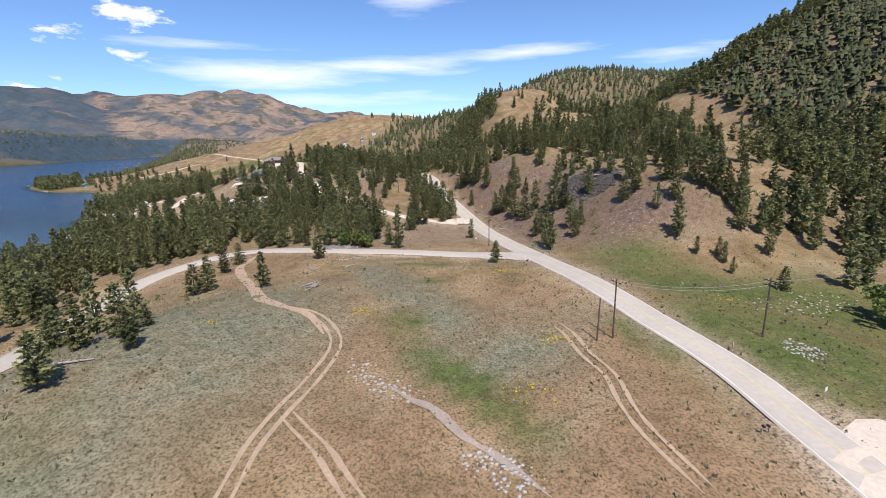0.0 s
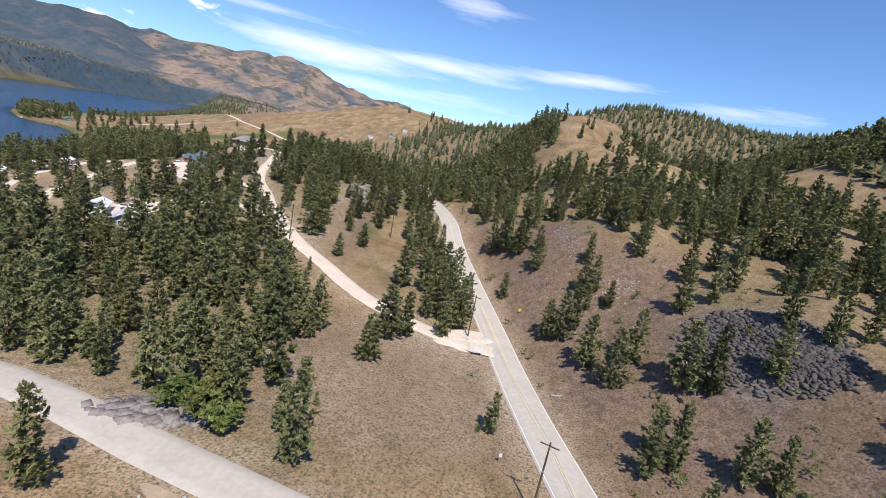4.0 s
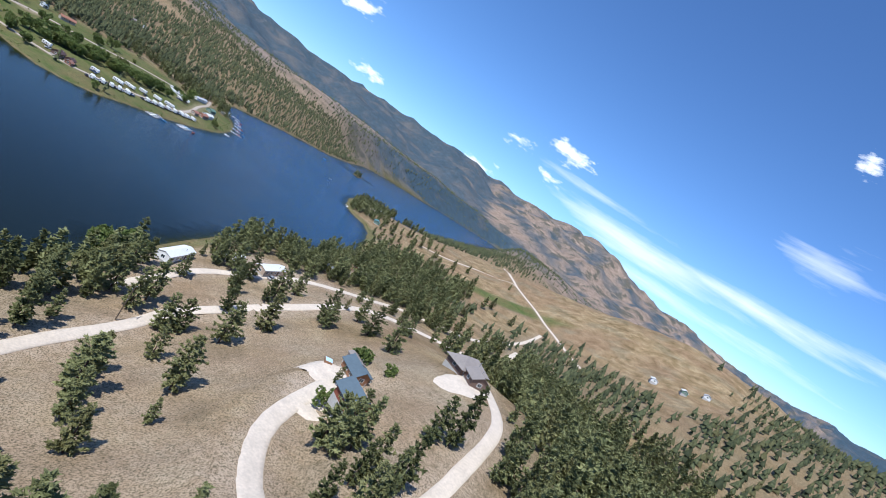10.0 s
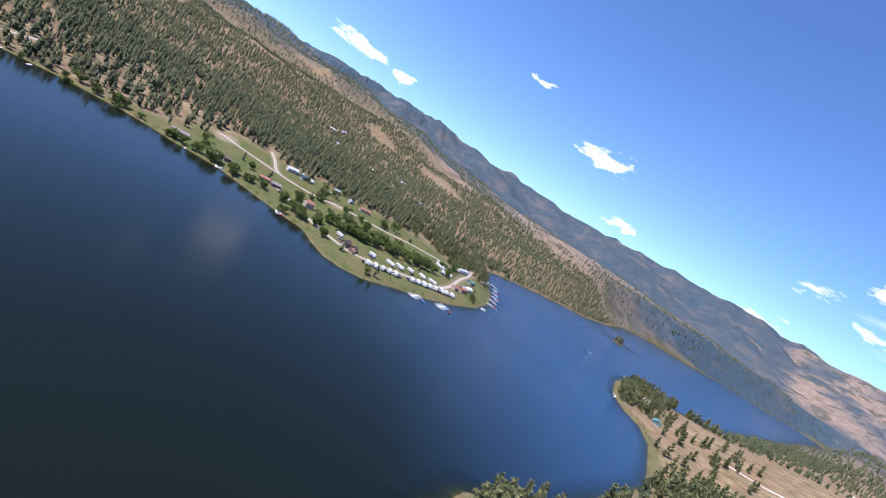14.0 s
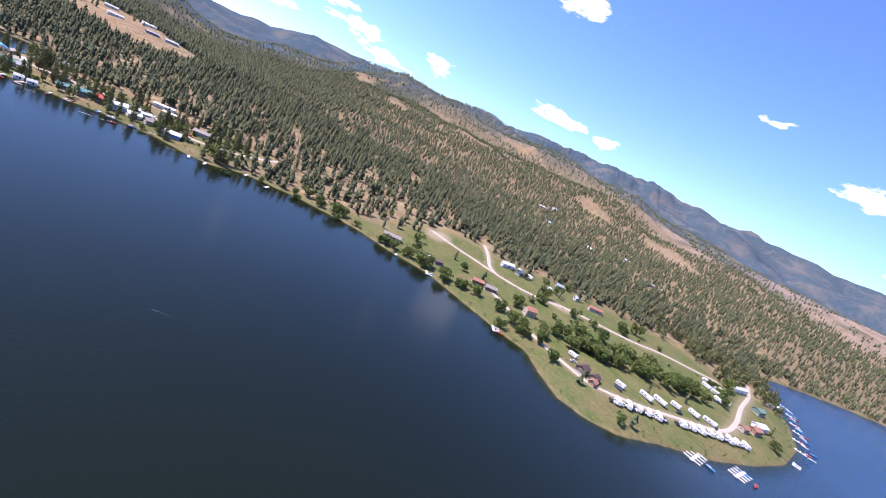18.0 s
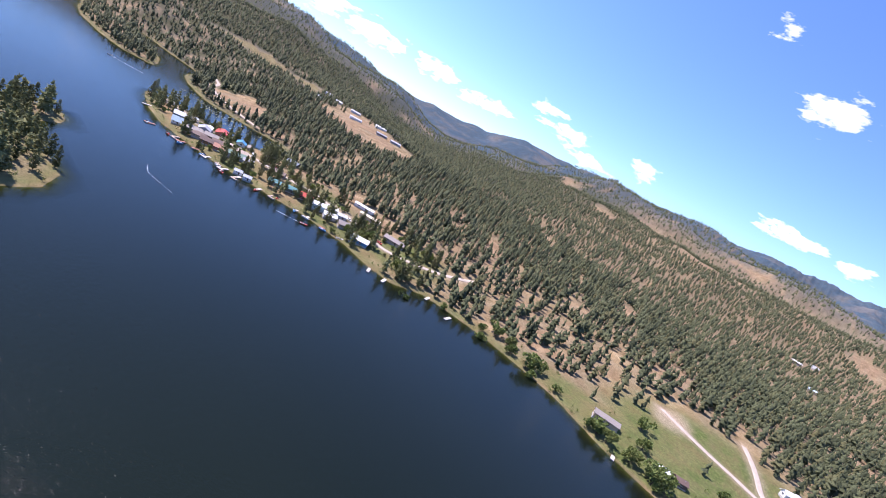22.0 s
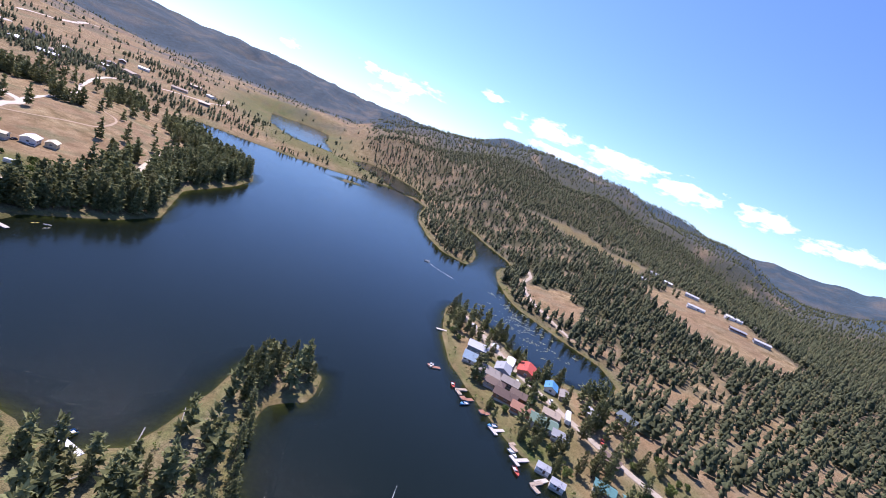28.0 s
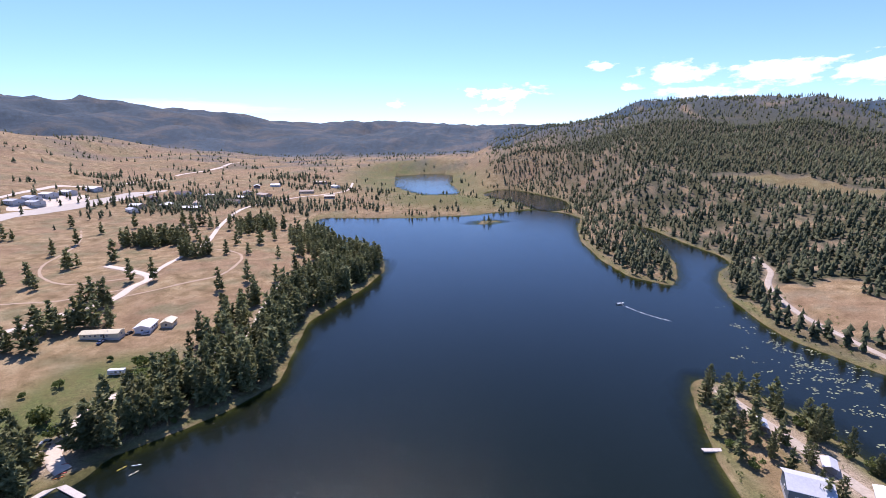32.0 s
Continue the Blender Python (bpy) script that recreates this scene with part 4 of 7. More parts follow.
# lone pines by the junction and on the knoll: x, y, height
LONE_PINES = [(-63, 114, 9), (-69, 135, 7), (-69, 145, 7), (-99, 103, 11), (-76, 81, 10), (-80, 84, 9), (-59, 67, 9), (-54, 54, 8), (-54, 70, 9), (-49, 65, 6), (-53, 75, 4), (13, 130, 6.5), (80, 108, 6), (-65, 111, 8), (-16, 186, 8), (-15, 199, 9), (-4, 204, 10), (-1, 210, 13), (-5, 214, 13), (-7, 220, 12), (0, 216, 12), (-9, 213, 9)]
# scattered pines of the open slope east of the road
SLOPE_PINES = [(10, 233, 8), (9, 257, 14), (14, 256, 13), (13, 252, 12), (5, 261, 12), (18, 240, 11), (23, 210, 12), (26, 213, 11), (20, 212, 10), (30, 220, 6), (35, 220, 7), (27, 199, 12), (30.5, 192, 12), (31, 235, 9), (44, 235, 11), (41, 187, 14), (45, 185, 13),
               (53, 224, 10), (61, 229, 11), (46, 240, 10), (60, 162, 9), (64, 163, 11), (42, 155, 9), (43, 166, 11), (46, 164, 9), (31, 168, 8), (35, 170, 11), (33, 173, 9), (29, 225, 10), (67, 136, 12), (75, 160, 11), (86, 137, 10), (74, 123, 6), (89, 128, 8), (105, 133, 11), (121, 133, 12), (91, 174, 11), (54, 184, 11), (60, 194, 11), (93, 165, 11), (81, 177, 12), (88, 148, 9), (101, 187, 12)]
MEADOW_PINES = [(-22, 160, 8), (-23, 171, 3.5), (-20, 168, 2.5), (-17, 185, 9), (-15.5, 196, 12), (-12, 200, 10), (-34, 204, 5), (-42, 219, 4), (73, 117, 4.5), (74, 126, 5.5), (69, 128, 5), (92, 148, 11)]


def make_forest():
    near_models = [conifer(s, 64, 5, 5, size=0.044, wide=0.175 + 0.03 * (s % 3), bare=0.07 + 0.05 * (s % 2)) for s in range(8)]
    mid_models = [conifer(20 + s, 52, 4, 4, size=0.056, wide=0.17 + 0.025 * (s % 3), bare=0.08) for s in range(8)]
    light_models = [conifer(60 + s, 22, 3, 3, size=0.112, wide=0.165 + 0.025 * (s % 3), bare=0.08) for s in range(8)]
    point_models = [conifer(80 + s, 14, 2, 3, size=0.165, wide=0.17) for s in range(6)]
    band_models = [cone_tree(40 + s, 6, 5, wide=0.19 + 0.03 * (s % 3)) for s in range(9)]
    far_models = [cone_tree(s, 3, 5, wide=0.22 + 0.025 * (s % 3)) for s in range(6)]
    dim_models = [cone_tree(s + 9, 2, 4, wide=0.33) for s in range(6)]
    trunk = stem(0.55, 0.017, 0.008)

    def grow(lo, hi, step, seed, keep):
        x, y, p, q = sow(lo, hi, step, seed)
        ok = keep(x, y)
        x, y, p, q = x[ok], y[ok], p[ok], q[ok]
        d, z = shore_distance(x, y), height(x, y)
        near = level_roads(x, y, z)
        ok = (p < forest_density(x, y, z, d)) & (d > 2.5) & (near > 2.8) & (zone(x, y, BUILT, 0.15) < 0.3)
        return np.stack([x, y], 1)[ok], z[ok], q[ok]

    inner = lambda x, y: (x > -330) & (x < 190) & (y > 20) & (y < 540)
    band = lambda x, y: (((x > -960) & (x < -380) & (y > -560) & (y < 620)) | ((x > -430) & (y < 60) & (y > -640) & (x < 80)) | ((x > -700) & (x < -300) & (y > 500) & (y < 820)) | ((x > -1010) & (x < -900) & (y > 860) & (y < 970)) | ((x >= 190) & (x < 520) & (y > -60) & (y < 620))) & ~inner(x, y)
    middle = lambda x, y: np.hypot(x + 380, y - 60) < 1350
    # conifers that stand close to the way of flight, as trees of their own
    xy, z, q = grow((-330, 20), (190, 540), 5.6, 5, inner)
    close = np.hypot((xy[:, 0] + 45) / 1.25, xy[:, 1] - 215)
    order = np.argsort(close)
    own, rest = order[:90], order[90:760]
    back = order[760:]
    makers = [tree_thing("pine_tree", near_models[k], trunk, NEEDLES, "dark green conifer with an uneven crown on dry ground", "tree", "conifers of the bench") for k in range(8)]
    rng = np.random.RandomState(77)
    spots = [(x, y, ground_at(x, y), h * 1.05) for x, y, h in LONE_PINES + SLOPE_PINES + MEADOW_PINES] + [(xy[i, 0], xy[i, 1], z[i], 7.5 + 8.5 * q[i]) for i in own]
    for n, (x, y, zz, h) in enumerate(spots):
        m = Matrix.Translation((x, y, zz - 0.1)) @ Matrix.Rotation(rng.uniform(0, 6.28), 4, "Z") @ Matrix.Diagonal((h * (1.45 if n < 16 else rng.uniform(0.95, 1.3)), h * (1.45 if n < 16 else rng.uniform(0.95, 1.3)), h, 1))
        if n < 8:
            makers[n].matrix_basis = m
        else:
            tree = copy_thing(makers[n % 8], Matrix())
            tree.matrix_basis = m
    joined_trees("pine_forest", mid_models, xy[rest], z[rest], 7.5 + 8.5 * q[rest], 3, NEEDLES_NEAR, "dark green ponderosa pines and firs on dry slopes", "forest")
    joined_trees("bench_forest", light_models, xy[back], z[back], 7.5 + 8.5 * q[back], 13, NEEDLES_NEAR, "dark green pine woods covering the bench and hillside", "forest")
    stems = [stem(0.5, 0.015, 0.008, 5)]
    v, f, _ = scatter(stems, xy[rest], z[rest], 7.5 + 8.5 * q[rest], 3)
    tagged(mesh_object("pine_trunks", v, f, BARK), "brown trunks of the pines", "forest", kind="stuff")
    xy, z, q = grow((-1010, -640), (520, 970), 6.2, 7, band)
    tall = np.where(xy[:, 0] > -440, 11 + 9 * q, 7.5 + 7 * q)
    tall = np.where((xy[:, 0] > -440) & (xy[:, 1] > -170), 0.78 * tall, tall)
    north = ((xy[:, 1] > 380) & (xy[:, 0] > -800)) | ((xy[:, 0] > -440) & (xy[:, 1] < 60)) | ((xy[:, 0] > -570) & (xy[:, 1] > -360) & (xy[:, 1] < 250))
    joined_trees("lakeshore_forest", point_models, xy[north], z[north], tall[north], 24, NEEDLES_NEAR, "dark pines along the lake shore and on its points", "forest")
    xy, z, q, tall = xy[~north], z[~north], q[~north], tall[~north]
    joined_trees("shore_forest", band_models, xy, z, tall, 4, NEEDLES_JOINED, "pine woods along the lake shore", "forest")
    count = [len(rest), len(xy)]
    xy, z, q = grow((-330, -500), (-200, -190), 6.6, 17, lambda x, y: x > -320)
    joined_trees("lakeside_pines", light_models, xy, z, 12 + 8 * q, 14, NEEDLES_NEAR, "tall dark pines in a row along the shore", "forest")
    xy, z, q = grow((-1750, -1300), (980, 1450), 7.4, 8, lambda x, y: middle(x, y) & ~band(x, y) & ~inner(x, y))
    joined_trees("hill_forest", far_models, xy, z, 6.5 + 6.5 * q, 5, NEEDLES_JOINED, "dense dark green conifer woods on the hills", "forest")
    count.append(len(xy))
    xy, z, q = grow((-3000, -2500), (2200, 2700), 15.5, 9, lambda x, y: ~middle(x, y) & (np.hypot(x + 380, y - 60) < 2600) & ~band(x, y))
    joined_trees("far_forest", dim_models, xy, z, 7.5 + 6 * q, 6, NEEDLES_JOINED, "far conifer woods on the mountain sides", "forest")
    count.append(len(xy))
    print("trees", count)


# ground kept free of sown trees
BUILT = [(-91, 215, 7, 7, 0), (-106, 224, 7, 7, 0), (-126, 307, 9, 8, 0), (-142, 322, 12, 9, 0), (-138, 362, 14, 16, 0), (-233, 308, 10, 12, 40), (-238, 351, 8, 12, 20), (-292, 446, 12, 9, 0), (-185, -302, 14, 8, 0), (-200, -317, 9, 8, 0)]
make_forest()


# ---------------------------------------------------------------- things
def part(name, bm, material, parent, label=""):
    """One mesh object under a thing or under a part."""
    me = bpy.data.meshes.new(name)
    bm.normal_update()
    bm.to_mesh(me)
    bm.free()
    me.materials.append(material)
    ob = new(name, me)
    ob.parent = parent
    if label:
        ob["label"] = label
    return ob


def box(size, at=(0, 0, 0), bevel=0.0, taper=1.0, bm=None, turn=0.0):
    """A block that stands on at, with bevelled edges and a drawn-in top."""
    own = bmesh.new()
    bmesh.ops.create_cube(own, size=1)
    for v in own.verts:
        k = taper if v.co.z > 0 else 1
        v.co = Vector((v.co.x * size[0] * k, v.co.y * size[1] * k, (v.co.z + 0.5) * size[2]))
    if bevel:
        bmesh.ops.bevel(own, geom=own.edges[:], offset=bevel, segments=1, affect="EDGES")
    bmesh.ops.transform(own, matrix=Matrix.Translation(at) @ Matrix.Rotation(radians(turn), 4, "Z"), verts=own.verts)
    if bm is None:
        return own
    me = bpy.data.meshes.new("piece")
    own.to_mesh(me)
    own.free()
    bm.from_mesh(me)
    bpy.data.meshes.remove(me)
    return bm


def rod(a, b, r0, r1=None, sides=7, bm=None):
    """A round bar from a to b."""
    bm = bm or bmesh.new()
    a, b = Vector(a), Vector(b)
    m = Matrix.Translation((a + b) / 2) @ (b - a).to_track_quat("Z", "Y").to_matrix().to_4x4()
    bmesh.ops.create_cone(bm, cap_ends=True, segments=sides, radius1=r0, radius2=r0 if r1 is None else r1, depth=(b - a).length, matrix=m)
    return bm


def solid(points, faces):
    bm = bmesh.new()
    vs = [bm.verts.new(p) for p in points]
    for f in faces:
        bm.faces.new([vs[i] for i in f])
    return bm


def thing(name, x, y, turn=0.0, label="", category="", group="", z=None):
    ob = tagged(new(name), label, category, group)
    ob.matrix_basis = pose(x, y, ground_at(x, y) if z is None else z, 0, 0, turn)
    return ob


WHITE = plain("white_paint", (0.72, 0.72, 0.70), 0.5, grain=0.8, vary=0.08)
GLASS = Paint("window_glass", 0.06, 0, 0.6).colour((0.03, 0.04, 0.05)).m
WOOD = plain("weathered_wood", (0.33, 0.27, 0.21), 0.85, grain=0.2, vary=0.3)
DOCK_WOOD = plain("pale_dock_boards", (0.55, 0.50, 0.44), 0.85, grain=0.3, vary=0.2)
POLE_WOOD = plain("dark_pole_wood", (0.10, 0.075, 0.055), 0.9, grain=0.2, vary=0.3)
METAL = plain("grey_metal", (0.42, 0.43, 0.44), 0.4, 0.7, grain=0.5, vary=0.1)
RUBBER = plain("black_rubber", (0.025, 0.025, 0.027), 0.8, grain=0.2, vary=0.2)
CONCRETE = plain("grey_concrete", (0.42, 0.40, 0.37), 0.9, grain=0.5, vary=0.15)
ROCK = plain("grey_brown_rock", (0.25, 0.22, 0.20), 0.95, grain=0.4, vary=0.4)
TALUS = plain("dark_talus_stone", (0.115, 0.10, 0.09), 0.95, grain=0.4, vary=0.4)
DEAD = plain("silvery_dead_wood", (0.34, 0.31, 0.28), 0.9, grain=0.2, vary=0.3)
DIRT = plain("pale_rut_dirt", (0.40, 0.295, 0.20), 0.95, grain=0.4, vary=0.22)
SILT = plain("grey_silt", (0.34, 0.275, 0.225), 0.95, grain=0.4, vary=0.25)
LINE_WHITE = plain("worn_white_line", (0.74, 0.73, 0.70), 0.8, grain=0.5, vary=0.15)
LINE_YELLOW = plain("worn_yellow_line", (0.62, 0.53, 0.28), 0.8, grain=0.5, vary=0.18)
LILY = plain("lily_pads", (0.26, 0.27, 0.15), 0.7, grain=0.8, vary=0.4)
FOAM = plain("white_foam", (0.6, 0.63, 0.65), 0.6, grain=0.5, vary=0.2)
PAINTS = {
    "slate": (0.10, 0.135, 0.16), "brick": (0.22, 0.07, 0.045), "teal": (0.10, 0.25, 0.25), "taupe": (0.27, 0.235, 0.21), "red": (0.50, 0.085, 0.06), "blue": (0.08, 0.27, 0.50), "grey": (0.33, 0.34, 0.36),
    "light_grey": (0.50, 0.51, 0.53), "brown": (0.15, 0.10, 0.08), "dark_brown": (0.10, 0.06, 0.05), "rust": (0.36, 0.17, 0.11), "green": (0.14, 0.22, 0.17), "cream": (0.62, 0.55, 0.38), "tan": (0.42, 0.33, 0.25),
    "sky": (0.48, 0.62, 0.70), "navy": (0.04, 0.07, 0.15), "orange": (0.55, 0.20, 0.05), "yellow": (0.60, 0.43, 0.05), "black": (0.03, 0.03, 0.035), "log": (0.26, 0.13, 0.07),
}
PAINT = {k: plain(k + "_paint", c, 0.55, grain=0.7, vary=0.12) for k, c in PAINTS.items()}
PAINT["white"] = WHITE


def roof_mesh(w, l, h, rise, over=0.6, thick=0.18, hip=0.0):
    """A gable or hipped roof over walls w wide and l long, ridge along y."""
    a, b = w / 2 + over, l / 2 + over
    low = h - rise * over / (w / 2)
    top, ridge = h + rise, max(b - hip, 0.2)
    up = [(-a, -b, low), (a, -b, low), (a, b, low), (-a, b, low), (0, -ridge, top), (0, ridge, top)]
    pts = up + [(x, y, z + thick) for x, y, z in up]
    faces = [(6, 7, 10), (7, 8, 11, 10), (8, 9, 11), (9, 6, 10, 11), (1, 0, 4), (2, 1, 4, 5), (3, 2, 5), (0, 3, 5, 4), (0, 1, 7, 6), (1, 2, 8, 7), (2, 3, 9, 8), (3, 0, 6, 9)]
    if not hip:
        faces[0], faces[2], faces[4], faces[6] = (0, 6, 10, 4), (2, 8, 11, 5), (1, 4, 10, 7), (3, 5, 11, 9)
        faces = [faces[1], faces[3], faces[5], faces[7], (0, 6, 10, 4), (1, 4, 10, 7), (2, 8, 11, 5), (3, 5, 11, 9), (1, 2, 8, 7), (3, 0, 6, 9)]
    return solid(pts, faces)


def window_part(parent, at, wide, tall, face):
    """A window set on a wall; face 0 looks along +x, 1 along +y, 2 -x, 3 -y."""
    m = Matrix.Translation(at) @ Matrix.Rotation(radians(90 * face), 4, "Z")
    bm = bmesh.new()
    for size, spot in (((0.12, wide + 0.2, 0.1), (0, 0, 0)), ((0.12, wide + 0.2, 0.1), (0, 0, tall + 0.1)), ((0.12, 0.1, tall), (0, -wide / 2 - 0.05, 0.1)), ((0.12, 0.1, tall), (0, wide / 2 + 0.05, 0.1)), ((0.08, 0.06, tall), (0, 0, 0.1))):
        box(size, spot, bm=bm)
    bmesh.ops.transform(bm, matrix=m, verts=bm.verts)
    win = part("window", bm, WHITE, parent)
    bm = box((0.05, wide, tall), (0, 0, 0.1))
    bmesh.ops.transform(bm, matrix=m, verts=bm.verts)
    part("pane", bm, GLASS, win)


def house(x, y, turn, w, l, h, rise, wall, roof, label, category="house", over=0.6, hip=0.0, windows=3, porch=0.0, name="house", deck=0.0, z=None):
    """A building with its ridge along y: walls with gables, roof, door, windows, chimney pipe, a porch or deck where it has one."""
    c, s = math.cos(radians(turn)), math.sin(radians(turn))
    feet = [ground_at(x + u * c - v * s, y + u * s + v * c) for u in (-w / 2, w / 2) for v in (-l / 2, l / 2)]
    ob = thing(name, x, y, turn, label, category, z=(0.5 * max(feet) + 0.5 * np.mean(feet)) if z is None else z)
    a, b, base = w / 2, l / 2, -2.2
    if hip:
        bm = box((w, l, h - base), (0, 0, base))
    else:
        bm = solid([(-a, -b, base), (a, -b, base), (a, b, base), (-a, b, base), (-a, -b, h), (a, -b, h), (a, b, h), (-a, b, h), (0, -b, h + rise), (0, b, h + rise)],
                   [(0, 1, 5, 8, 4), (1, 2, 6, 5), (2, 3, 7, 9, 6), (3, 0, 4, 7), (5, 6, 9, 8), (7, 4, 8, 9)])
    part("wall", bm, PAINT[wall], ob)
    part("roof", roof_mesh(w, l, h, rise, over, hip=hip), PAINT[roof], ob)
    part("foundation", box((w + 0.12, l + 0.12, 0.5 - base), (0, 0, base - 0.1)), CONCRETE, ob)
    door = part("door", box((0.08, 0.95, 2.05), (a + 0.03, 0.12 * l, 0.42)), PAINT["dark_brown"], ob)
    part("handle", box((0.08, 0.08, 0.08), (a + 0.09, 0.12 * l + 0.36, 1.4)), METAL, door)
    for k in range(windows):
        v = -0.36 * l + 0.72 * l * (k + 0.5) / windows - 0.06 * l
        window_part(ob, (a + 0.02, v - 0.5, 1.2), 1.1, 1.0, 0)
        window_part(ob, (-a - 0.02, v, 1.2), 1.2, 1.0, 2)
    window_part(ob, (0, b + 0.02, 1.2), 1.3, 1.0, 1)
    window_part(ob, (0, -b - 0.02, 1.2), 1.3, 1.0, 3)
    if h > 4.5:
        window_part(ob, (a + 0.02, 0, 3.6), 1.2, 1.0, 0)
        window_part(ob, (-a - 0.02, 0, 3.6), 1.2, 1.0, 2)
    part("vent_pipe", rod((0.25 * w, 0.2 * l, h + 0.1), (0.25 * w, 0.2 * l, h + rise + 0.5), 0.1), METAL, ob)
    if porch:
        bm = box((porch, 0.7 * l, 0.12), (a + porch / 2 + 0.03, 0, h - 0.55))
        part("porch_roof", bm, PAINT[roof], ob)
        for v in (-0.33 * l, 0, 0.33 * l):
            part("porch_post", rod((a + porch - 0.15, v, -1), (a + porch - 0.15, v, h - 0.5), 0.07), WHITE, ob)
    if deck:
        floor = part("deck", box((deck, 0.9 * l, 0.2), (-a - deck / 2 - 0.04, 0, 0.25)), WOOD, ob, "weathered board deck")
        for v in np.linspace(-0.44 * l, 0.44 * l, 5):
            part("deck_post", rod((-a - deck + 0.1, v, -2.0), (-a - deck + 0.1, v, 1.25), 0.06), WOOD, floor)
        part("deck_rail", box((0.08, 0.9 * l, 0.08), (-a - deck + 0.1, 0, 1.2)), WOOD, floor)
    return ob


def wheel(parent, at, r=0.34, wide=0.22):
    t = part("wheel", rod((at[0], at[1] - wide / 2, at[2]), (at[0], at[1] + wide / 2, at[2]), r, sides=12), RUBBER, parent)
    part("rim", rod((at[0], at[1] - wide / 2 - 0.01, at[2]), (at[0], at[1] + wide / 2 + 0.01, at[2]), r * 0.55, sides=10), METAL, t)


def car(colour, label):
    ob = tagged(new("car"), label, "car", "parked cars")
    body = part("body", box((4.5, 1.78, 0.72), (0, 0, 0.32), 0.12), PAINT[colour], ob)
    part("cabin", box((2.6, 1.62, 0.62), (-0.25, 0, 1.0), 0.1, 0.8), GLASS, ob)
    part("roof", box((1.75, 1.28, 0.06), (-0.25, 0, 1.6), 0.02), PAINT[colour], ob)
    for sx in (-1.4, 1.4):
        for sy in (-0.8, 0.8):
            wheel(ob, (sx, sy, 0.34))
    for sy in (-0.6, 0.6):
        part("headlight", box((0.06, 0.3, 0.14), (2.24, sy, 0.66)), METAL, body)
        part("tail_light", box((0.06, 0.22, 0.14), (-2.24, sy, 0.68)), PAINT["red"], body)
    return ob


def pickup(colour, label):
    ob = tagged(new("pickup_truck"), label, "truck", "parked cars")
    part("body", box((5.5, 1.9, 0.62), (0, 0, 0.5), 0.1), PAINT[colour], ob)
    part("cabin", box((1.9, 1.7, 0.75), (0.55, 0, 1.1), 0.1, 0.78), GLASS, ob)
    part("roof", box((1.35, 1.3, 0.06), (0.55, 0, 1.83), 0.02), PAINT[colour], ob)
    part("bed_floor", box((1.9, 1.5, 0.04), (-1.65, 0, 1.115)), PAINT["black"], ob)
    for sx in (-1.7, 1.75):
        for sy in (-0.85, 0.85):
            wheel(ob, (sx, sy, 0.4), 0.4)
    return ob


def trailer(length, stripe, label, group="parked trailers", name="travel_trailer"):
    ob = tagged(new(name), label, "trailer", group)
    body = part("body", box((length, 2.4, 2.35), (0, 0, 0.6), 0.18), WHITE, ob)
    part("stripe", box((length * 0.9, 2.43, 0.28), (0, 0, 1.15)), PAINT[stripe], body)
    part("door", box((0.7, 0.05, 1.8), (0.2 * length, -1.21, 0.75)), PAINT["light_grey"], body)
    for k in (-0.3, -0.02):
        part("window", box((0.13 * length, 2.46, 0.6), (k * length, 0, 1.75)), GLASS, body)
    part("roof_vent", box((0.5, 0.5, 0.18), (0.1 * length, 0, 2.94), 0.03), PAINT["light_grey"], body)
    part("roof_unit", box((1.0, 0.7, 0.3), (-0.2 * length, 0, 2.94), 0.06), WHITE, body)
    for sx in (-0.08, 0.1):
        for sy in (-1.1, 1.1):
            wheel(ob, (sx * length, sy, 0.34))
    part("hitch", rod((length / 2, 0, 0.55), (length / 2 + 1.1, 0, 0.5), 0.06), METAL, ob)
    return ob


def boat(colour, label, length=5.6):
    ob = tagged(new("motor_boat"), label, "boat", "moored boats")
    w, n, pts = 1.05, 9, []
    for k in range(n):
        u = k / (n - 1)
        b = w * (1 - max(0, (u - 0.5) / 0.5) ** 2.2)
        x = (u - 0.5) * length
        pts += [(x, -b, 0.62 + 0.18 * u), (x, -b * 0.72, 0.0), (x, 0, -0.15 + 0.25 * u * u), (x, b * 0.72, 0.0), (x, b, 0.62 + 0.18 * u)]
    faces = [(i * 5 + j, i * 5 + j + 1, i * 5 + j + 6, i * 5 + j + 5) for i in range(n - 1) for j in range(4)] + [(0, 1, 2, 3, 4)]
    faces += [(i * 5 + 4, i * 5, i * 5 + 5, i * 5 + 9) for i in range(n - 1) if i > 4]
    part("hull", solid(pts, faces), PAINT[colour], ob)
    part("floor", box((length * 0.62, 1.4, 0.05), (-0.15 * length, 0, 0.3)), PAINT["light_grey"], ob)
    part("windshield", box((0.08, 1.5, 0.4), (0.12 * length, 0, 0.75), taper=0.85), GLASS, ob)
    for v in (-0.35, 0.35):
        part("seat", box((0.5, 0.5, 0.5), (-0.08 * length, v, 0.35), 0.06), WHITE, ob)
    part("outboard", box((0.4, 0.35, 0.7), (-0.52 * length, 0, 0.25), 0.08), PAINT["black"], ob)
    return ob


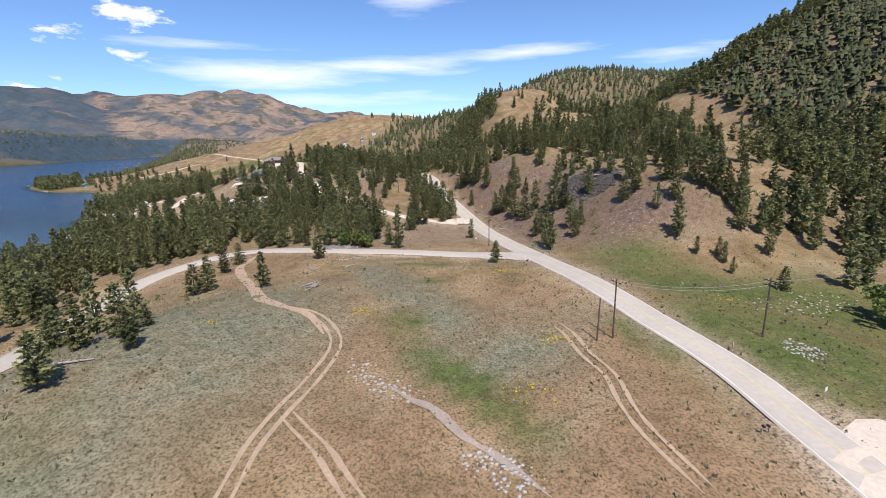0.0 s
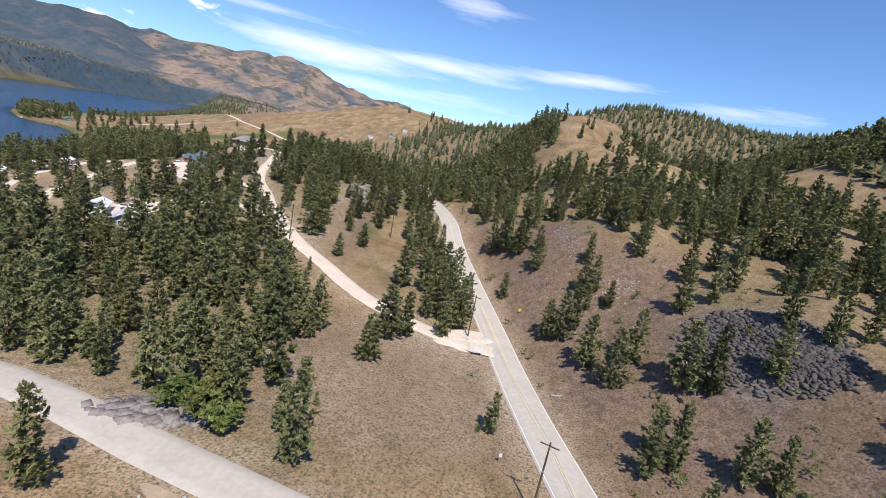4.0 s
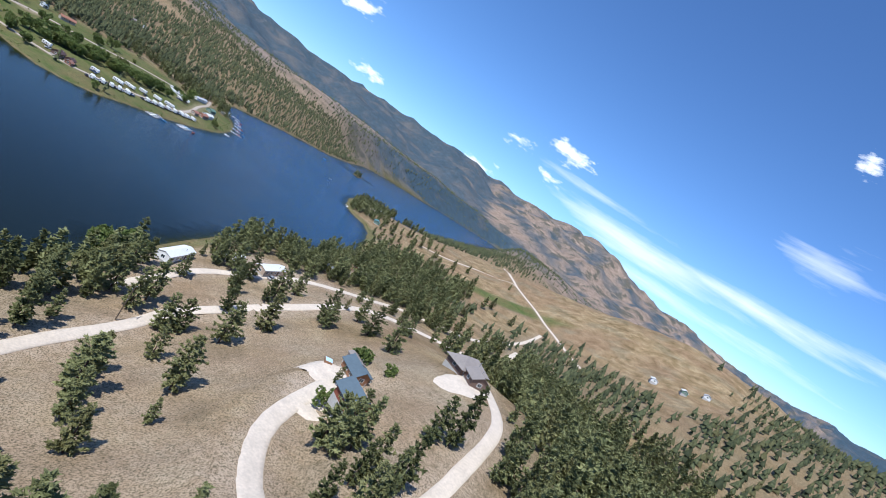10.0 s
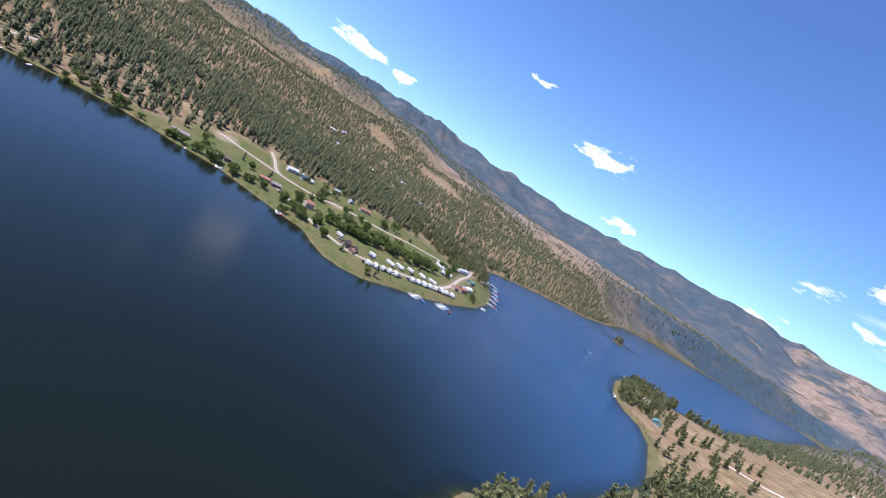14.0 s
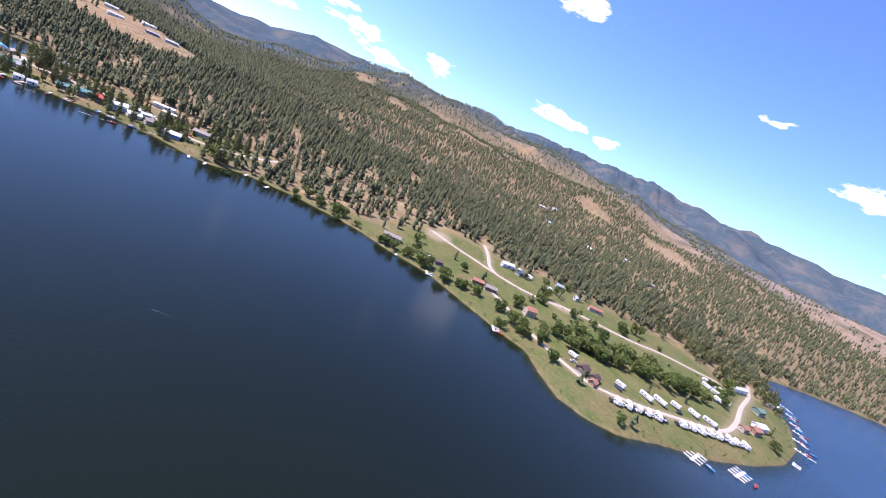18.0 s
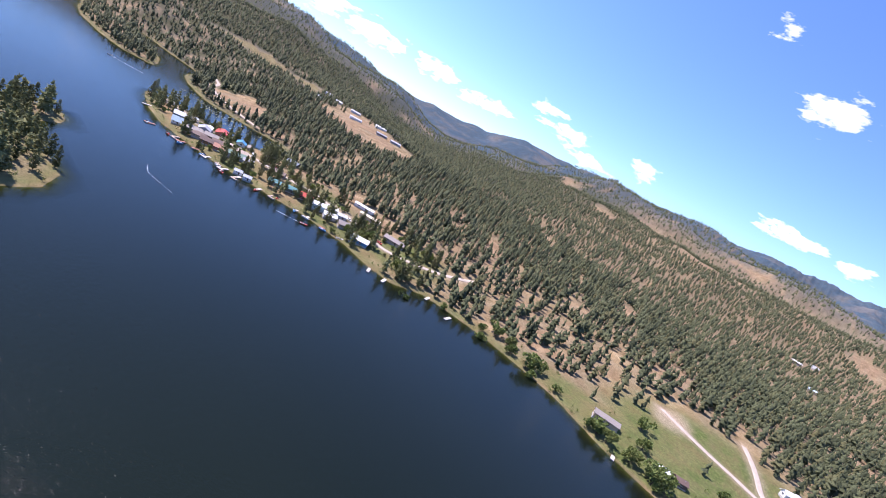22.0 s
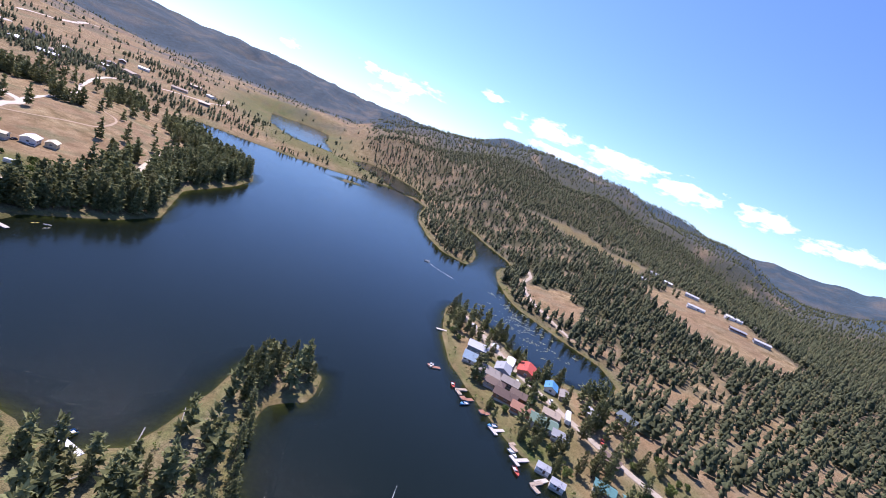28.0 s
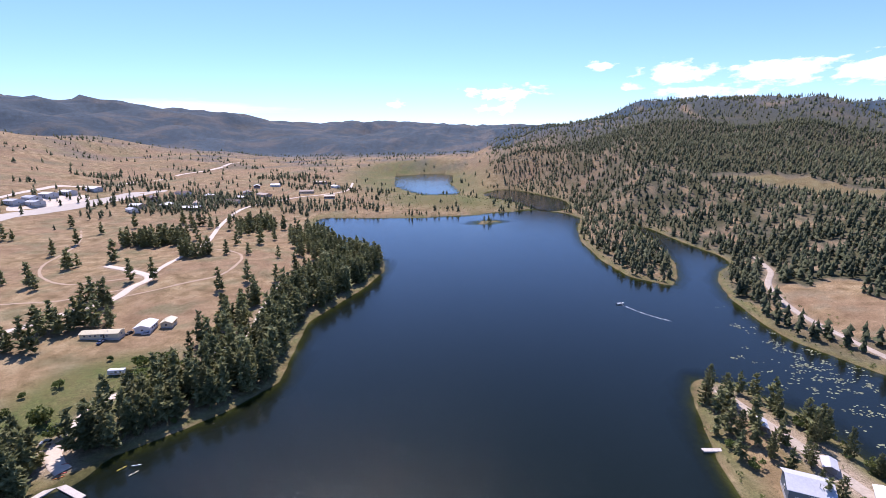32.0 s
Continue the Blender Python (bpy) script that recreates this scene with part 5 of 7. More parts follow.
def dock(legs, label, boards=DOCK_WOOD, name="dock"):
    """A floating dock: decks of boards (x, y, along x, along y) with floats and posts."""
    ob = tagged(new(name), label, "dock", "docks")
    for x, y, a, b in legs:
        n = max(3, int(max(a, b) / 0.9))
        for k in range(n):
            if a >= b:
                part("board", box((a / n - 0.05, b, 0.09), (x - a / 2 + a * (k + 0.5) / n, y, 0.42)), boards, ob)
            else:
                part("board", box((a, b / n - 0.05, 0.09), (x, y - b / 2 + b * (k + 0.5) / n, 0.42)), boards, ob)
        part("float", box((a * 0.94, b * 0.94, 0.5), (x, y, -0.09)), PAINT["grey"], ob)
        for u, v in ((-1, -1), (1, 1)):
            part("post", rod((x + u * a / 2, y + v * b / 2, -0.6), (x + u * a / 2, y + v * b / 2, 1.1), 0.06), WOOD, ob)
    return ob


def utility_pole(x, y, turn, tall=10.5, lean=0.0, arms=1, label="dark wooden utility pole with a crossarm"):
    ob = thing("utility_pole", x, y, turn, label, "pole", "power poles")
    part("pole", rod((0, 0, -0.5), (lean, 0, tall), 0.17, 0.11), POLE_WOOD, ob)
    for k in range(arms):
        arm = part("crossarm", box((0.12, 2.4, 0.14), (lean, 0, tall - 0.55 - 0.9 * k)), POLE_WOOD, ob)
        for v in (-1.1, 0.45, 1.1):
            part("insulator", rod((lean, v, tall - 0.4 - 0.9 * k), (lean, v, tall - 0.18 - 0.9 * k), 0.05), PAINT["light_grey"], arm)
    part("pole_band", rod((lean * 0.6, 0, tall * 0.6), (lean * 0.6, 0, tall * 0.6 + 0.25), 0.16), METAL, ob)
    return ob


def wire(a, b, sag=0.9):
    """A slack power line between two points."""
    a, b = Vector(a), Vector(b)
    pts = [a.lerp(b, k / 8) - Vector((0, 0, 4 * sag * (k / 8) * (1 - k / 8))) for k in range(9)]
    side = (b - a).cross(Vector((0, 0, 1))).normalized() * 0.022
    ring = (side, Vector((0, 0, 0.022)), -side, Vector((0, 0, -0.022)))
    verts = [p + r for p in pts for r in ring]
    faces = [(4 * k + s, 4 * k + (s + 1) % 4, 4 * k + 4 + (s + 1) % 4, 4 * k + 4 + s) for k in range(8) for s in range(4)]
    me = bpy.data.meshes.new("power_line")
    me.from_pydata(verts, [], faces + [(3, 2, 1, 0), (32, 33, 34, 35)])
    me.materials.append(METAL)
    return tagged(new("power_line", me), "thin slack power line between poles", "cable", "power lines")


def place(ob, x, y, turn, z=None):
    ob.matrix_basis = pose(x, y, ground_at(x, y) if z is None else z, 0, 0, turn)
    return ob


def line_strip(name, points, width, material, lift, label, category="track", shift=0.0, step=2.0, uneven=0.25, seed=1):
    """A narrow strip draped on the land."""
    xy = spline(points, step)
    t = np.gradient(xy, axis=0)
    t /= np.hypot(t[:, 0], t[:, 1])[:, None] + 1e-9
    side = np.stack([t[:, 1], -t[:, 0]], 1)
    w = width * (1 + uneven * wave(xy[:, 0], xy[:, 1], 9, seed, 3))
    end = np.minimum(np.arange(len(xy)), np.arange(len(xy))[::-1])
    w = w * np.clip(0.15 + end / 3, 0, 1) if uneven else w
    rows = []
    for k in (-0.5, 0.0, 0.5):
        p = xy + side * (shift + k * w)[:, None]
        rows.append(np.concatenate([p, (BED.at(p[:, 0], p[:, 1]) + lift)[:, None]], 1))
    v = np.stack(rows, 1).reshape(-1, 3)
    ob = mesh_object(name, v, grid_faces(3, len(xy)), material, smooth_faces=True)
    return tagged(ob, label, category, kind="structure")


def pad(name, x, y, ra, rb, turn, material, lift, label, seed=1):
    """A ragged-edged patch of surfacing draped on the land."""
    n, rings = 28, 6
    rng = np.random.RandomState(seed)
    a = np.linspace(0, 2 * math.pi, n, endpoint=False)
    edge = 1 + 0.07 * np.sin(3 * a + seed) + 0.05 * np.sin(7 * a + 2 * seed) + rng.uniform(-0.03, 0.03, n)
    c, s = math.cos(radians(turn)), math.sin(radians(turn))
    rows = []
    for k in range(rings + 1):
        f = max(k / rings, 0.02)
        u, v = ra * f * edge * np.cos(a), rb * f * edge * np.sin(a)
        px, py = x + u * c - v * s, y + u * s + v * c
        z = BED.at(px, py) + lift
        rows.append(np.stack([px, py, z - (0.25 if k == rings else 0)], 1))
    v = np.concatenate(rows)
    f = [(k * n + i, k * n + (i + 1) % n, (k + 1) * n + (i + 1) % n, (k + 1) * n + i) for k in range(rings) for i in range(n)]
    ob = mesh_object(name, v, f, material, smooth_faces=True)
    return tagged(ob, label, "paving", kind="structure")


# ---------------------------------------------------------------- the eastern bench
house(-126, 307, 80, 5.8, 7.8, 3.0, 2.0, "brick", "slate", "red-brown barn with a slate-blue metal gable roof", name="barn", windows=2, over=0.7)
house(-142, 321.5, 80, 4.8, 7.6, 2.7, 1.6, "log", "slate", "log-brown cabin with a slate-blue metal roof and porch", name="cabin", porch=2.0, windows=2)
house(-147, 325, 80, 2.6, 6.0, 2.4, 0.5, "taupe", "taupe", "small taupe lean-to shed behind a cabin", "shed", name="shed", windows=1, over=0.3)
house(-137, 360, -12, 8.0, 11.5, 3.1, 2.4, "brown", "taupe", "brown house with a broad taupe hipped roof", hip=4.0, over=0.9)
house(-130, 356, 60, 6.0, 6.5, 2.9, 1.6, "brown", "taupe", "brown garage wing with a taupe roof", "garage", name="garage", windows=1)
house(-233.5, 309, 40, 5.2, 15.5, 2.9, 0.9, "white", "white", "long white mobile home with a pale metal roof", "mobile home", name="mobile_home", over=0.25, windows=4)
house(-238, 350.5, 24, 5.2, 15.5, 2.9, 0.9, "tan", "white", "long tan mobile home with a white metal roof", "mobile home", name="mobile_home", over=0.25, windows=4)
house(-246, 338.5, 24, 2.6, 6.0, 2.5, 0.4, "white", "white", "short white storage trailer beside a mobile home", "shed", name="storage_shed", over=0.1, windows=1)
house(-291, 447, 20, 7, 9, 3, 2.2, "log", "taupe", "brown lakeside cabin under pines with a taupe roof")
house(-286, 441, 20, 5, 6, 2.6, 1.5, "tan", "tan", "small tan cabin under pines", name="cabin", windows=1)
house(-276, 409, 10, 5, 6, 2.6, 1.5, "grey", "grey", "small grey cabin near the shore", name="cabin", windows=1)
house(-160, 714, 20, 6, 9, 2.8, 1.5, "white", "white", "white hillside cabin with a pale roof", name="cabin", windows=1)
house(-135, 716, 20, 5, 8, 2.8, 1.5, "green", "white", "green hillside shed with a pale roof", "shed", name="shed", windows=1)
house(-121, 738, 10, 6, 9, 2.8, 1.5, "white", "light_grey", "white hillside house with a grey metal roof", windows=1)
house(-91, 215, 30, 5, 7, 2.6, 1.4, "grey", "light_grey", "grey shed with a pale metal roof beside a gravel yard", "shed", name="shed", windows=1)
house(-106, 224, 30, 4, 9, 2.6, 1.0, "white", "white", "low white shed with a pale roof in the pines", "shed", name="shed", windows=1)

hot_tub = thing("hot_tub", -147, 316, 60, "wooden hot tub with a pale teal cover beside a cabin", "tub")
part("shell", box((2.1, 2.1, 0.85), (0, 0, 0), 0.08), PAINT["log"], hot_tub)
part("cover", box((2.0, 2.0, 0.12), (0, 0, 0.86), 0.04), PAINT["sky"], hot_tub, "pale teal cover")

grey_car = car("grey", "grey car parked beside a mobile home")
place(grey_car, -232.5, 349, 120)
place(copy_thing(grey_car, Matrix()), -137, 315, 40)
truck = pickup("white", "white pickup truck on a gravel yard")
place(truck, -102, 231, 30)
place(copy_thing(truck, Matrix()), -249, 332, 80)

# docks of the east shore, at the water's level
place(dock([(0, 0, 2.2, 9), (3.5, 5.5, 9, 2.2)], "T-shaped pale wooden dock at a wooded shore"), -254, 292, 55, 0.0)
place(dock([(0, 0, 3.5, 4), (0, -4, 1.4, 5)], "small dock with a faded red deck", PAINT["rust"]), -303, 408, 60, 0.0)
place(dock([(0, 0, 1.6, 11), (0, 6, 5, 1.6)], "white floating dock at a stony shore", WHITE), -388, 551, 40, 0.0)

# power poles and lines
POLES = [(56, 78), (28, 74), (13, 156), (2, 207), (-30, 262), (-54, 233), (-90, 263), (-70, 311), (-186, 282), (-100, 230)]
heads = []
for k, (x, y) in enumerate(POLES):
    utility_pole(x, y, (20, 20, 70, 70, 60, 40, 40, 30, 50, 30)[k], 10.5 if k else 11.0, arms=2 if k == 0 else 1)
    heads.append(Vector((x, y, ground_at(x, y) + 9.95)))
stub = thing("stub_pole", 25, 73, 0, "bare old stub pole without arms", "pole", "power poles")
part("pole", rod((0, 0, -0.5), (0.2, 0, 7.6), 0.14, 0.1), POLE_WOOD, stub)
for a, b in ((0, 1), (1, 2), (2, 3), (3, 4), (5, 6), (6, 7), (5, 9)):
    for v in (-0.9, 0.9):
        wire(heads[a] + Vector((0, v, 0.2)), heads[b] + Vector((0, v, 0.2)), 1.3)
wire(heads[0] + Vector((0.6, 0.6, 0.2)), heads[0] + Vector((90, 20, 6)), 2.0)

# the roadside
mail = thing("mailbox_stand", 21.2, 124.5, 60, "dark mailboxes on a wooden stand at the junction", "mailbox")
part("rail", box((1.5, 0.12, 0.12), (0, 0, 0.85)), WOOD, mail)
for u in (-0.5, 0.5):
    part("post", box((0.12, 0.12, 1.2), (u, 0, -0.3)), WOOD, mail)
    m = part("mailbox", box((0.26, 0.5, 0.28), (u * 0.7, 0, 0.98), 0.05), PAINT["black"], mail)
    part("flag", box((0.03, 0.12, 0.1), (u * 0.7 + 0.16, 0.1, 1.15)), PAINT["red"], m)
mail2 = copy_thing(mail, Matrix())
place(mail2, 40, 52, 10)


def sign(x, y, turn, plate, size, colour, label, tall=2.1, legs=1, tilt=0):
    ob = thing("road_sign", x, y, turn, label, "sign", "roadside signs")
    for u in ((0,) if legs == 1 else (-size[0] * 0.4, size[0] * 0.4)):
        part("post", rod((u, 0, -0.4), (u, 0, tall), 0.05), WOOD if legs > 1 else METAL, ob)
    bm = box((size[0], 0.05, size[1]), (0, 0, -size[1] / 2))
    bmesh.ops.transform(bm, matrix=Matrix.Translation((0, -0.07, tall - 0.2)) @ Matrix.Rotation(radians(tilt), 4, "Y"), verts=bm.verts)
    part("plate", bm, PAINT[colour], ob)
    return ob


sign(14.5, 224, 20, "diamond", (0.8, 0.8), "yellow", "yellow diamond warning sign beside the road", tilt=45)
sign(31, 139.5, 40, "street", (0.9, 0.22), "green", "green street sign on a thin post", 2.6)
sign(4.5, 199, 10, "board", (2.2, 0.8), "white", "white notice board on two wooden legs by the gravel drive", 1.9, 2)
sign(46.5, 71, 60, "board", (1.7, 0.5), "cream", "pale notice board on two legs in the meadow", 1.5, 2)
sign(52.5, 59, 30, "board", (0.7, 0.6), "white", "small white sign by the road edge", 1.8)
sign(9, 165, 20, "board", (0.5, 0.6), "white", "small white roadside sign", 1.5)
for k, (x, y) in enumerate([(27.5, 117), (28.5, 115.5), (29.5, 114), (33, 104), (36, 96)]):
    post = thing("fence_post", x - 7, y + 2, 0, "short weathered wooden fence post in dry grass", "post", "fence posts")
    part("post", rod((0, 0, -0.3), (0.06, 0.02, 1.1), 0.07, 0.06), WOOD, post)

# tracks of wheels and water over the dry slope
for points, seed in (([(-23, 36), (-23, 46), (-22, 52), (-20, 61), (-19, 71), (-21, 77), (-25, 82), (-31, 84)], 1), ([(-21, 53), (-15, 47), (-12, 43), (-7, 37)], 2), ([(19, 80), (21, 76), (22, 69), (24, 63), (24, 56), (25, 50), (28, 42)], 3)):
    for shift in (-0.85, 0.85):
        line_strip("wheel_track", points, 0.62, DIRT, 0.07, "pale worn wheel rut through dry grass", shift=shift, uneven=0.5, seed=seed)
line_strip("dirt_track", [(-31, 84), (-39, 91), (-46, 103), (-53, 115), (-60, 127), (-67, 141), (-66, 152)], 2.6, DIRT, 0.07, "pale dusty foot track up the knoll", uneven=0.3, seed=4)
line_strip("dirt_track", [(-22, 75), (-26, 81.5), (-31, 84.5), (-36, 87)], 1.9, DIRT, 0.075, "pale dusty bend of the track", uneven=0.3, seed=9)
line_strip("gully", [(-9, 61), (-5, 57), (-2, 55), (2, 50), (6, 47), (11, 41)], 1.3, SILT, 0.08, "dry grey washed-out gully", uneven=0.6, seed=5)
line_strip("bank_dirt", [(-32, 146.2), (-24, 143.3), (-16, 141.5), (-8, 139.6)], 2.6, DIRT, 0.1, "bare pinkish earth bank below the road", uneven=0.5, seed=6)

# painted lines of the main road
for shift, mat, label, wide in ((-3.2, LINE_WHITE, "worn white edge line", 0.14), (3.2, LINE_WHITE, "worn white edge line", 0.14), (-0.13, LINE_YELLOW, "worn yellow centre line", 0.13), (0.13, LINE_YELLOW, "worn yellow centre line", 0.13)):
    half, surface, xy, zs, flare = LANES[0]
    t = np.gradient(xy, axis=0)
    t /= np.hypot(t[:, 0], t[:, 1])[:, None]
    side = np.stack([t[:, 1], -t[:, 0]], 1)
    rows = [np.concatenate([xy + side * (shift + k * wide), (zs + 0.062 - 0.02 * abs(shift) / 1.1)[:, None]], 1) for k in (-0.5, 0.5)]
    tagged(mesh_object("lane_line", np.stack(rows, 1).reshape(-1, 3), grid_faces(2, len(xy)), mat), label + " on the asphalt", "marking", kind="structure")

# widened junctions and yards
pad("junction", 18, 138, 10, 5.5, -22, ASPHALT, 0.285, "worn asphalt apron where the side road meets the main road", 3)
pad("drive_mouth", 2, 205, 8, 5, 20, GRAVEL, 0.285, "pale gravel mouth of the drive beside the road", 4)
pad("pullout", 57, 46, 14, 9, 20, GRAVEL, 0.30, "pale gravel pull-out beside the road", 2)
pad("yard", -141.5, 314.5, 8.5, 6.5, 40, GRAVEL, 0.30, "pale gravel yard before the cabins", 5)
pad("yard", -131, 303, 5.5, 4.5, 0, GRAVEL, 0.30, "pale gravel yard beside the barn", 6)
pad("yard", -101, 229, 12, 7, 10, GRAVEL, 0.29, "pale gravel yard in the pines", 7)
pad("yard", -129, 350, 6, 11, 0, GRAVEL, 0.30, "pale gravel forecourt of a house", 8)


# ---------------------------------------------------------------- houses on the western point
POINT = [
    (-494, -215, 70, 9, 10, 5.4, 2.2, "slate", "light_grey", "grey-blue two-storey boathouse with a pale metal roof"),
    (-487, -203, 70, 5.5, 6, 3.2, 3.4, "white", "sky", "small white steep-gabled cabin with a pale blue roof"),
    (-496, -191, 60, 9, 12, 3.2, 2.2, "light_grey", "taupe", "grey lakeside house with a taupe shingle roof"),
    (-504, -195, -25, 7.5, 9, 4.8, 2.2, "grey", "grey", "two-storey grey house beside the lane"),
    (-496, -181, 60, 7, 9, 3.0, 2.0, "tan", "brown", "tan cottage with a brown shingle roof"),
    (-506, -185, 60, 7, 8, 3.0, 2.0, "brown", "taupe", "brown cottage with a taupe roof beside the lane"),
    (-499, -171, 62, 8, 10, 3.2, 2.2, "log", "dark_brown", "log-brown lakeside house with a dark brown roof"),
    (-507, -174, 62, 6, 7, 3.0, 1.9, "log", "brown", "brown garage cottage by the lane"),
    (-505, -162, 62, 7, 9, 3.0, 2.0, "rust", "rust", "rust-red cottage on the lakeside lawn"),
    (-513, -154, 66, 8.5, 11, 3.4, 2.0, "light_grey", "green", "grey house with a grey-green metal roof and deck"),
    (-521, -163, 62, 6, 7, 2.8, 1.7, "tan", "tan", "tan garage beside the lane"),
    (-519, -147, 62, 6, 6, 2.8, 1.7, "white", "grey", "small white cottage with a grey roof"),
    (-515, -212, -28, 3.6, 11, 2.8, 0.6, "white", "white", "long white trailer home with a flat roof"),
    (-524, -207, -28, 9, 13, 3.2, 2.2, "rust", "red", "house with a bright red metal roof"),
    (-534, -193, -28, 6, 8, 3.0, 1.9, "white", "blue", "white garage with a bright blue metal roof"),
    (-540, -188, -28, 4, 9, 2.6, 0.8, "tan", "taupe", "tan shed with a low taupe roof"),
]
for row in POINT:
    x, y, turn, w, l, h, rise = row[:7]
    house(x, y, turn, w * 1.08, l * 1.12, h * 0.88, rise * 0.82, *row[7:], over=0.7, windows=2, deck=2.4 if row[4] > 9.5 else 0.0, hip=3.0 if "shingle" in row[9] else 0.0)
SHORE_HOUSES = [
    (-551, -174, 20, 6, 8, 2.9, 2.0, "grey", "grey", "small grey cabin among pines"),
    (-577, -180, 30, 7, 9, 3.2, 2.2, "slate", "slate", "slate-grey house at the end of a drive"),
    (-540, -137, 40, 6, 8, 2.8, 1.8, "brown", "brown", "brown cabin among tall pines"),
    (-527, -118, 55, 6, 7, 2.8, 1.6, "green", "teal", "cottage with a teal metal roof"),
    (-536, -110, 55, 7, 8, 2.9, 1.8, "green", "teal", "green cottage with a teal roof under trees"),
    (-543, -101, 60, 7, 9, 3.0, 2.2, "log", "red", "log house with a bright red metal roof"),
    (-546, -87, 62, 7, 8, 4.8, 1.6, "sky", "white", "blue two-storey house with a white roof"),
    (-559, -88, 62, 5, 7, 2.7, 1.3, "white", "white", "white shed with a white roof"),
    (-549, -75, 62, 7, 8, 3.0, 1.8, "white", "white", "white lakeside house with a white metal roof"),
    (-561, -77, 62, 5, 6, 2.7, 1.3, "white", "light_grey", "small white outbuilding beside a drive"),
    (-554, -63, 62, 7, 8, 3.0, 2.0, "tan", "taupe", "tan cottage with a taupe roof"),
    (-553, -42, 40, 8, 11, 3.2, 1.8, "blue", "white", "blue house with a white metal roof on a lawn"),
    (-600, -100, 30, 5, 15, 2.9, 0.9, "white", "white", "long white mobile home in a clearing"),
    (-592, -81, 30, 5, 15, 2.9, 0.9, "cream", "cream", "long cream mobile home in a clearing"),
    (-589, -45, 30, 7, 14, 3.0, 1.8, "tan", "taupe", "long tan house with a taupe roof in a meadow"),
    (-847, -470, 60, 8, 18, 3.2, 1.6, "white", "light_grey", "long farm building at the edge of a dry field"),
    (-869, -421, 60, 7, 16, 3.0, 1.5, "brown", "grey", "farm shed at the edge of a dry field"),
    (-886, -401, 60, 7, 16, 3.0, 1.5, "grey", "light_grey", "grey farm shed beside a field track"),
]
for row in SHORE_HOUSES:
    x, y, turn, w, l, h, rise = row[:7]
    house(x, y, turn, w * 1.08, l * 1.12, h * 0.88, rise * 0.82, *row[7:], over=0.7, windows=2)
for x, y, t in ((-506, -117, 60), (-503, -125, 60)):
    house(x, y, t, 4, 5.5, 2.2, 1.3, "white", "light_grey", "white boathouse at the water's edge", "boathouse", name="boathouse", windows=1, over=0.3, z=0.6)
for x, y, t in ((-510, -229, -28), (-500, -251, -20)):
    port = thing("carport", x, y, t, "open carport with a pale metal roof", "carport", "carports")
    part("roof", roof_mesh(4, 6, 2.4, 0.7, 0.3), PAINT["light_grey"], port)
    for u in (-1.9, 1.9):
        for v in (-2.7, 2.7):
            part("post", rod((u, v, -0.4), (u, v, 2.4), 0.06), METAL, port)

bus = trailer(11.5, "sky", "long white motor home parked beside the lane", name="motor_home")
place(bus, -531, -164, 62 + 180)
cars_here = [car("white", "white car parked by the lane"), car("navy", "dark blue car parked by the lane"), car("red", "red car parked by a cottage")]
for k, (x, y, t) in enumerate([(-512, -190, 62), (-524, -160, 60), (-545, -152, 62), (-568, -76, 70), (-566, -98, 66), (-575, -45, 90), (-528, -178, 62), (-558, -70, 60)]):
    place(cars_here[k] if k < 3 else copy_thing(cars_here[k % 3], Matrix()), x, y, t)

docks = {
    "T": dock([(0, 0, 7, 1.8), (4.2, 0, 1.8, 6)], "T-shaped pale dock at a lakeside lawn"),
    "I": dock([(0, 0, 7.5, 1.9)], "straight pale wooden dock"),
    "L": dock([(0, 0, 7, 1.8), (3, 2.4, 2.2, 4)], "L-shaped pale wooden dock", PAINT["tan"]),
    "R": dock([(0, 0, 5, 2.0), (2.6, -1.4, 3.2, 2.8)], "short dock with a faded red deck", PAINT["rust"]),
}
SPOTS = [("I", -479, -239, 5), ("R", -467.5, -187, 15), ("L", -478.5, -172, 20), ("R", -481, -164.5, 25), ("R", -489, -157, 25), ("T", -492, -146, 20), ("L", -497, -139, 25), ("T", -497, -129, 20), ("L", -499, -117, 25),
         ("I", -511, -105, 30), ("L", -517, -98, 30), ("I", -530, -82, 25), ("T", -534, -74, 25), ("R", -539.5, -60, 25), ("I", -502, -119, 25)]
used = set()
for kind, x, y, t in SPOTS:
    ob = docks[kind] if kind not in used else copy_thing(docks[kind], Matrix())
    used.add(kind)
    place(ob, x + 1.5, y, t, 0.0)
boats = [boat("white", "white motor boat moored at a dock"), boat("red", "red and white motor boat moored at a dock"), boat("blue", "blue motor boat moored at a dock"), boat("sky", "pale blue runabout on the lake")]
BERTHS = [(-463.5, -188, 70), (-473, -174, 80), (-476, -160, 30), (-492, -132, 110), (-490, -121, 90), (-524, -80, 60), (-528, -72, 110), (-506, -102, 40), (-533, -57, 120), (-541, -47, 150),
          (-520, -96, 30), (-487, -148, 20)]
for k, (x, y, t) in enumerate(BERTHS):
    place(boats[k % 3] if k < 3 else copy_thing(boats[k % 3], Matrix()), x, y, t, 0.05)

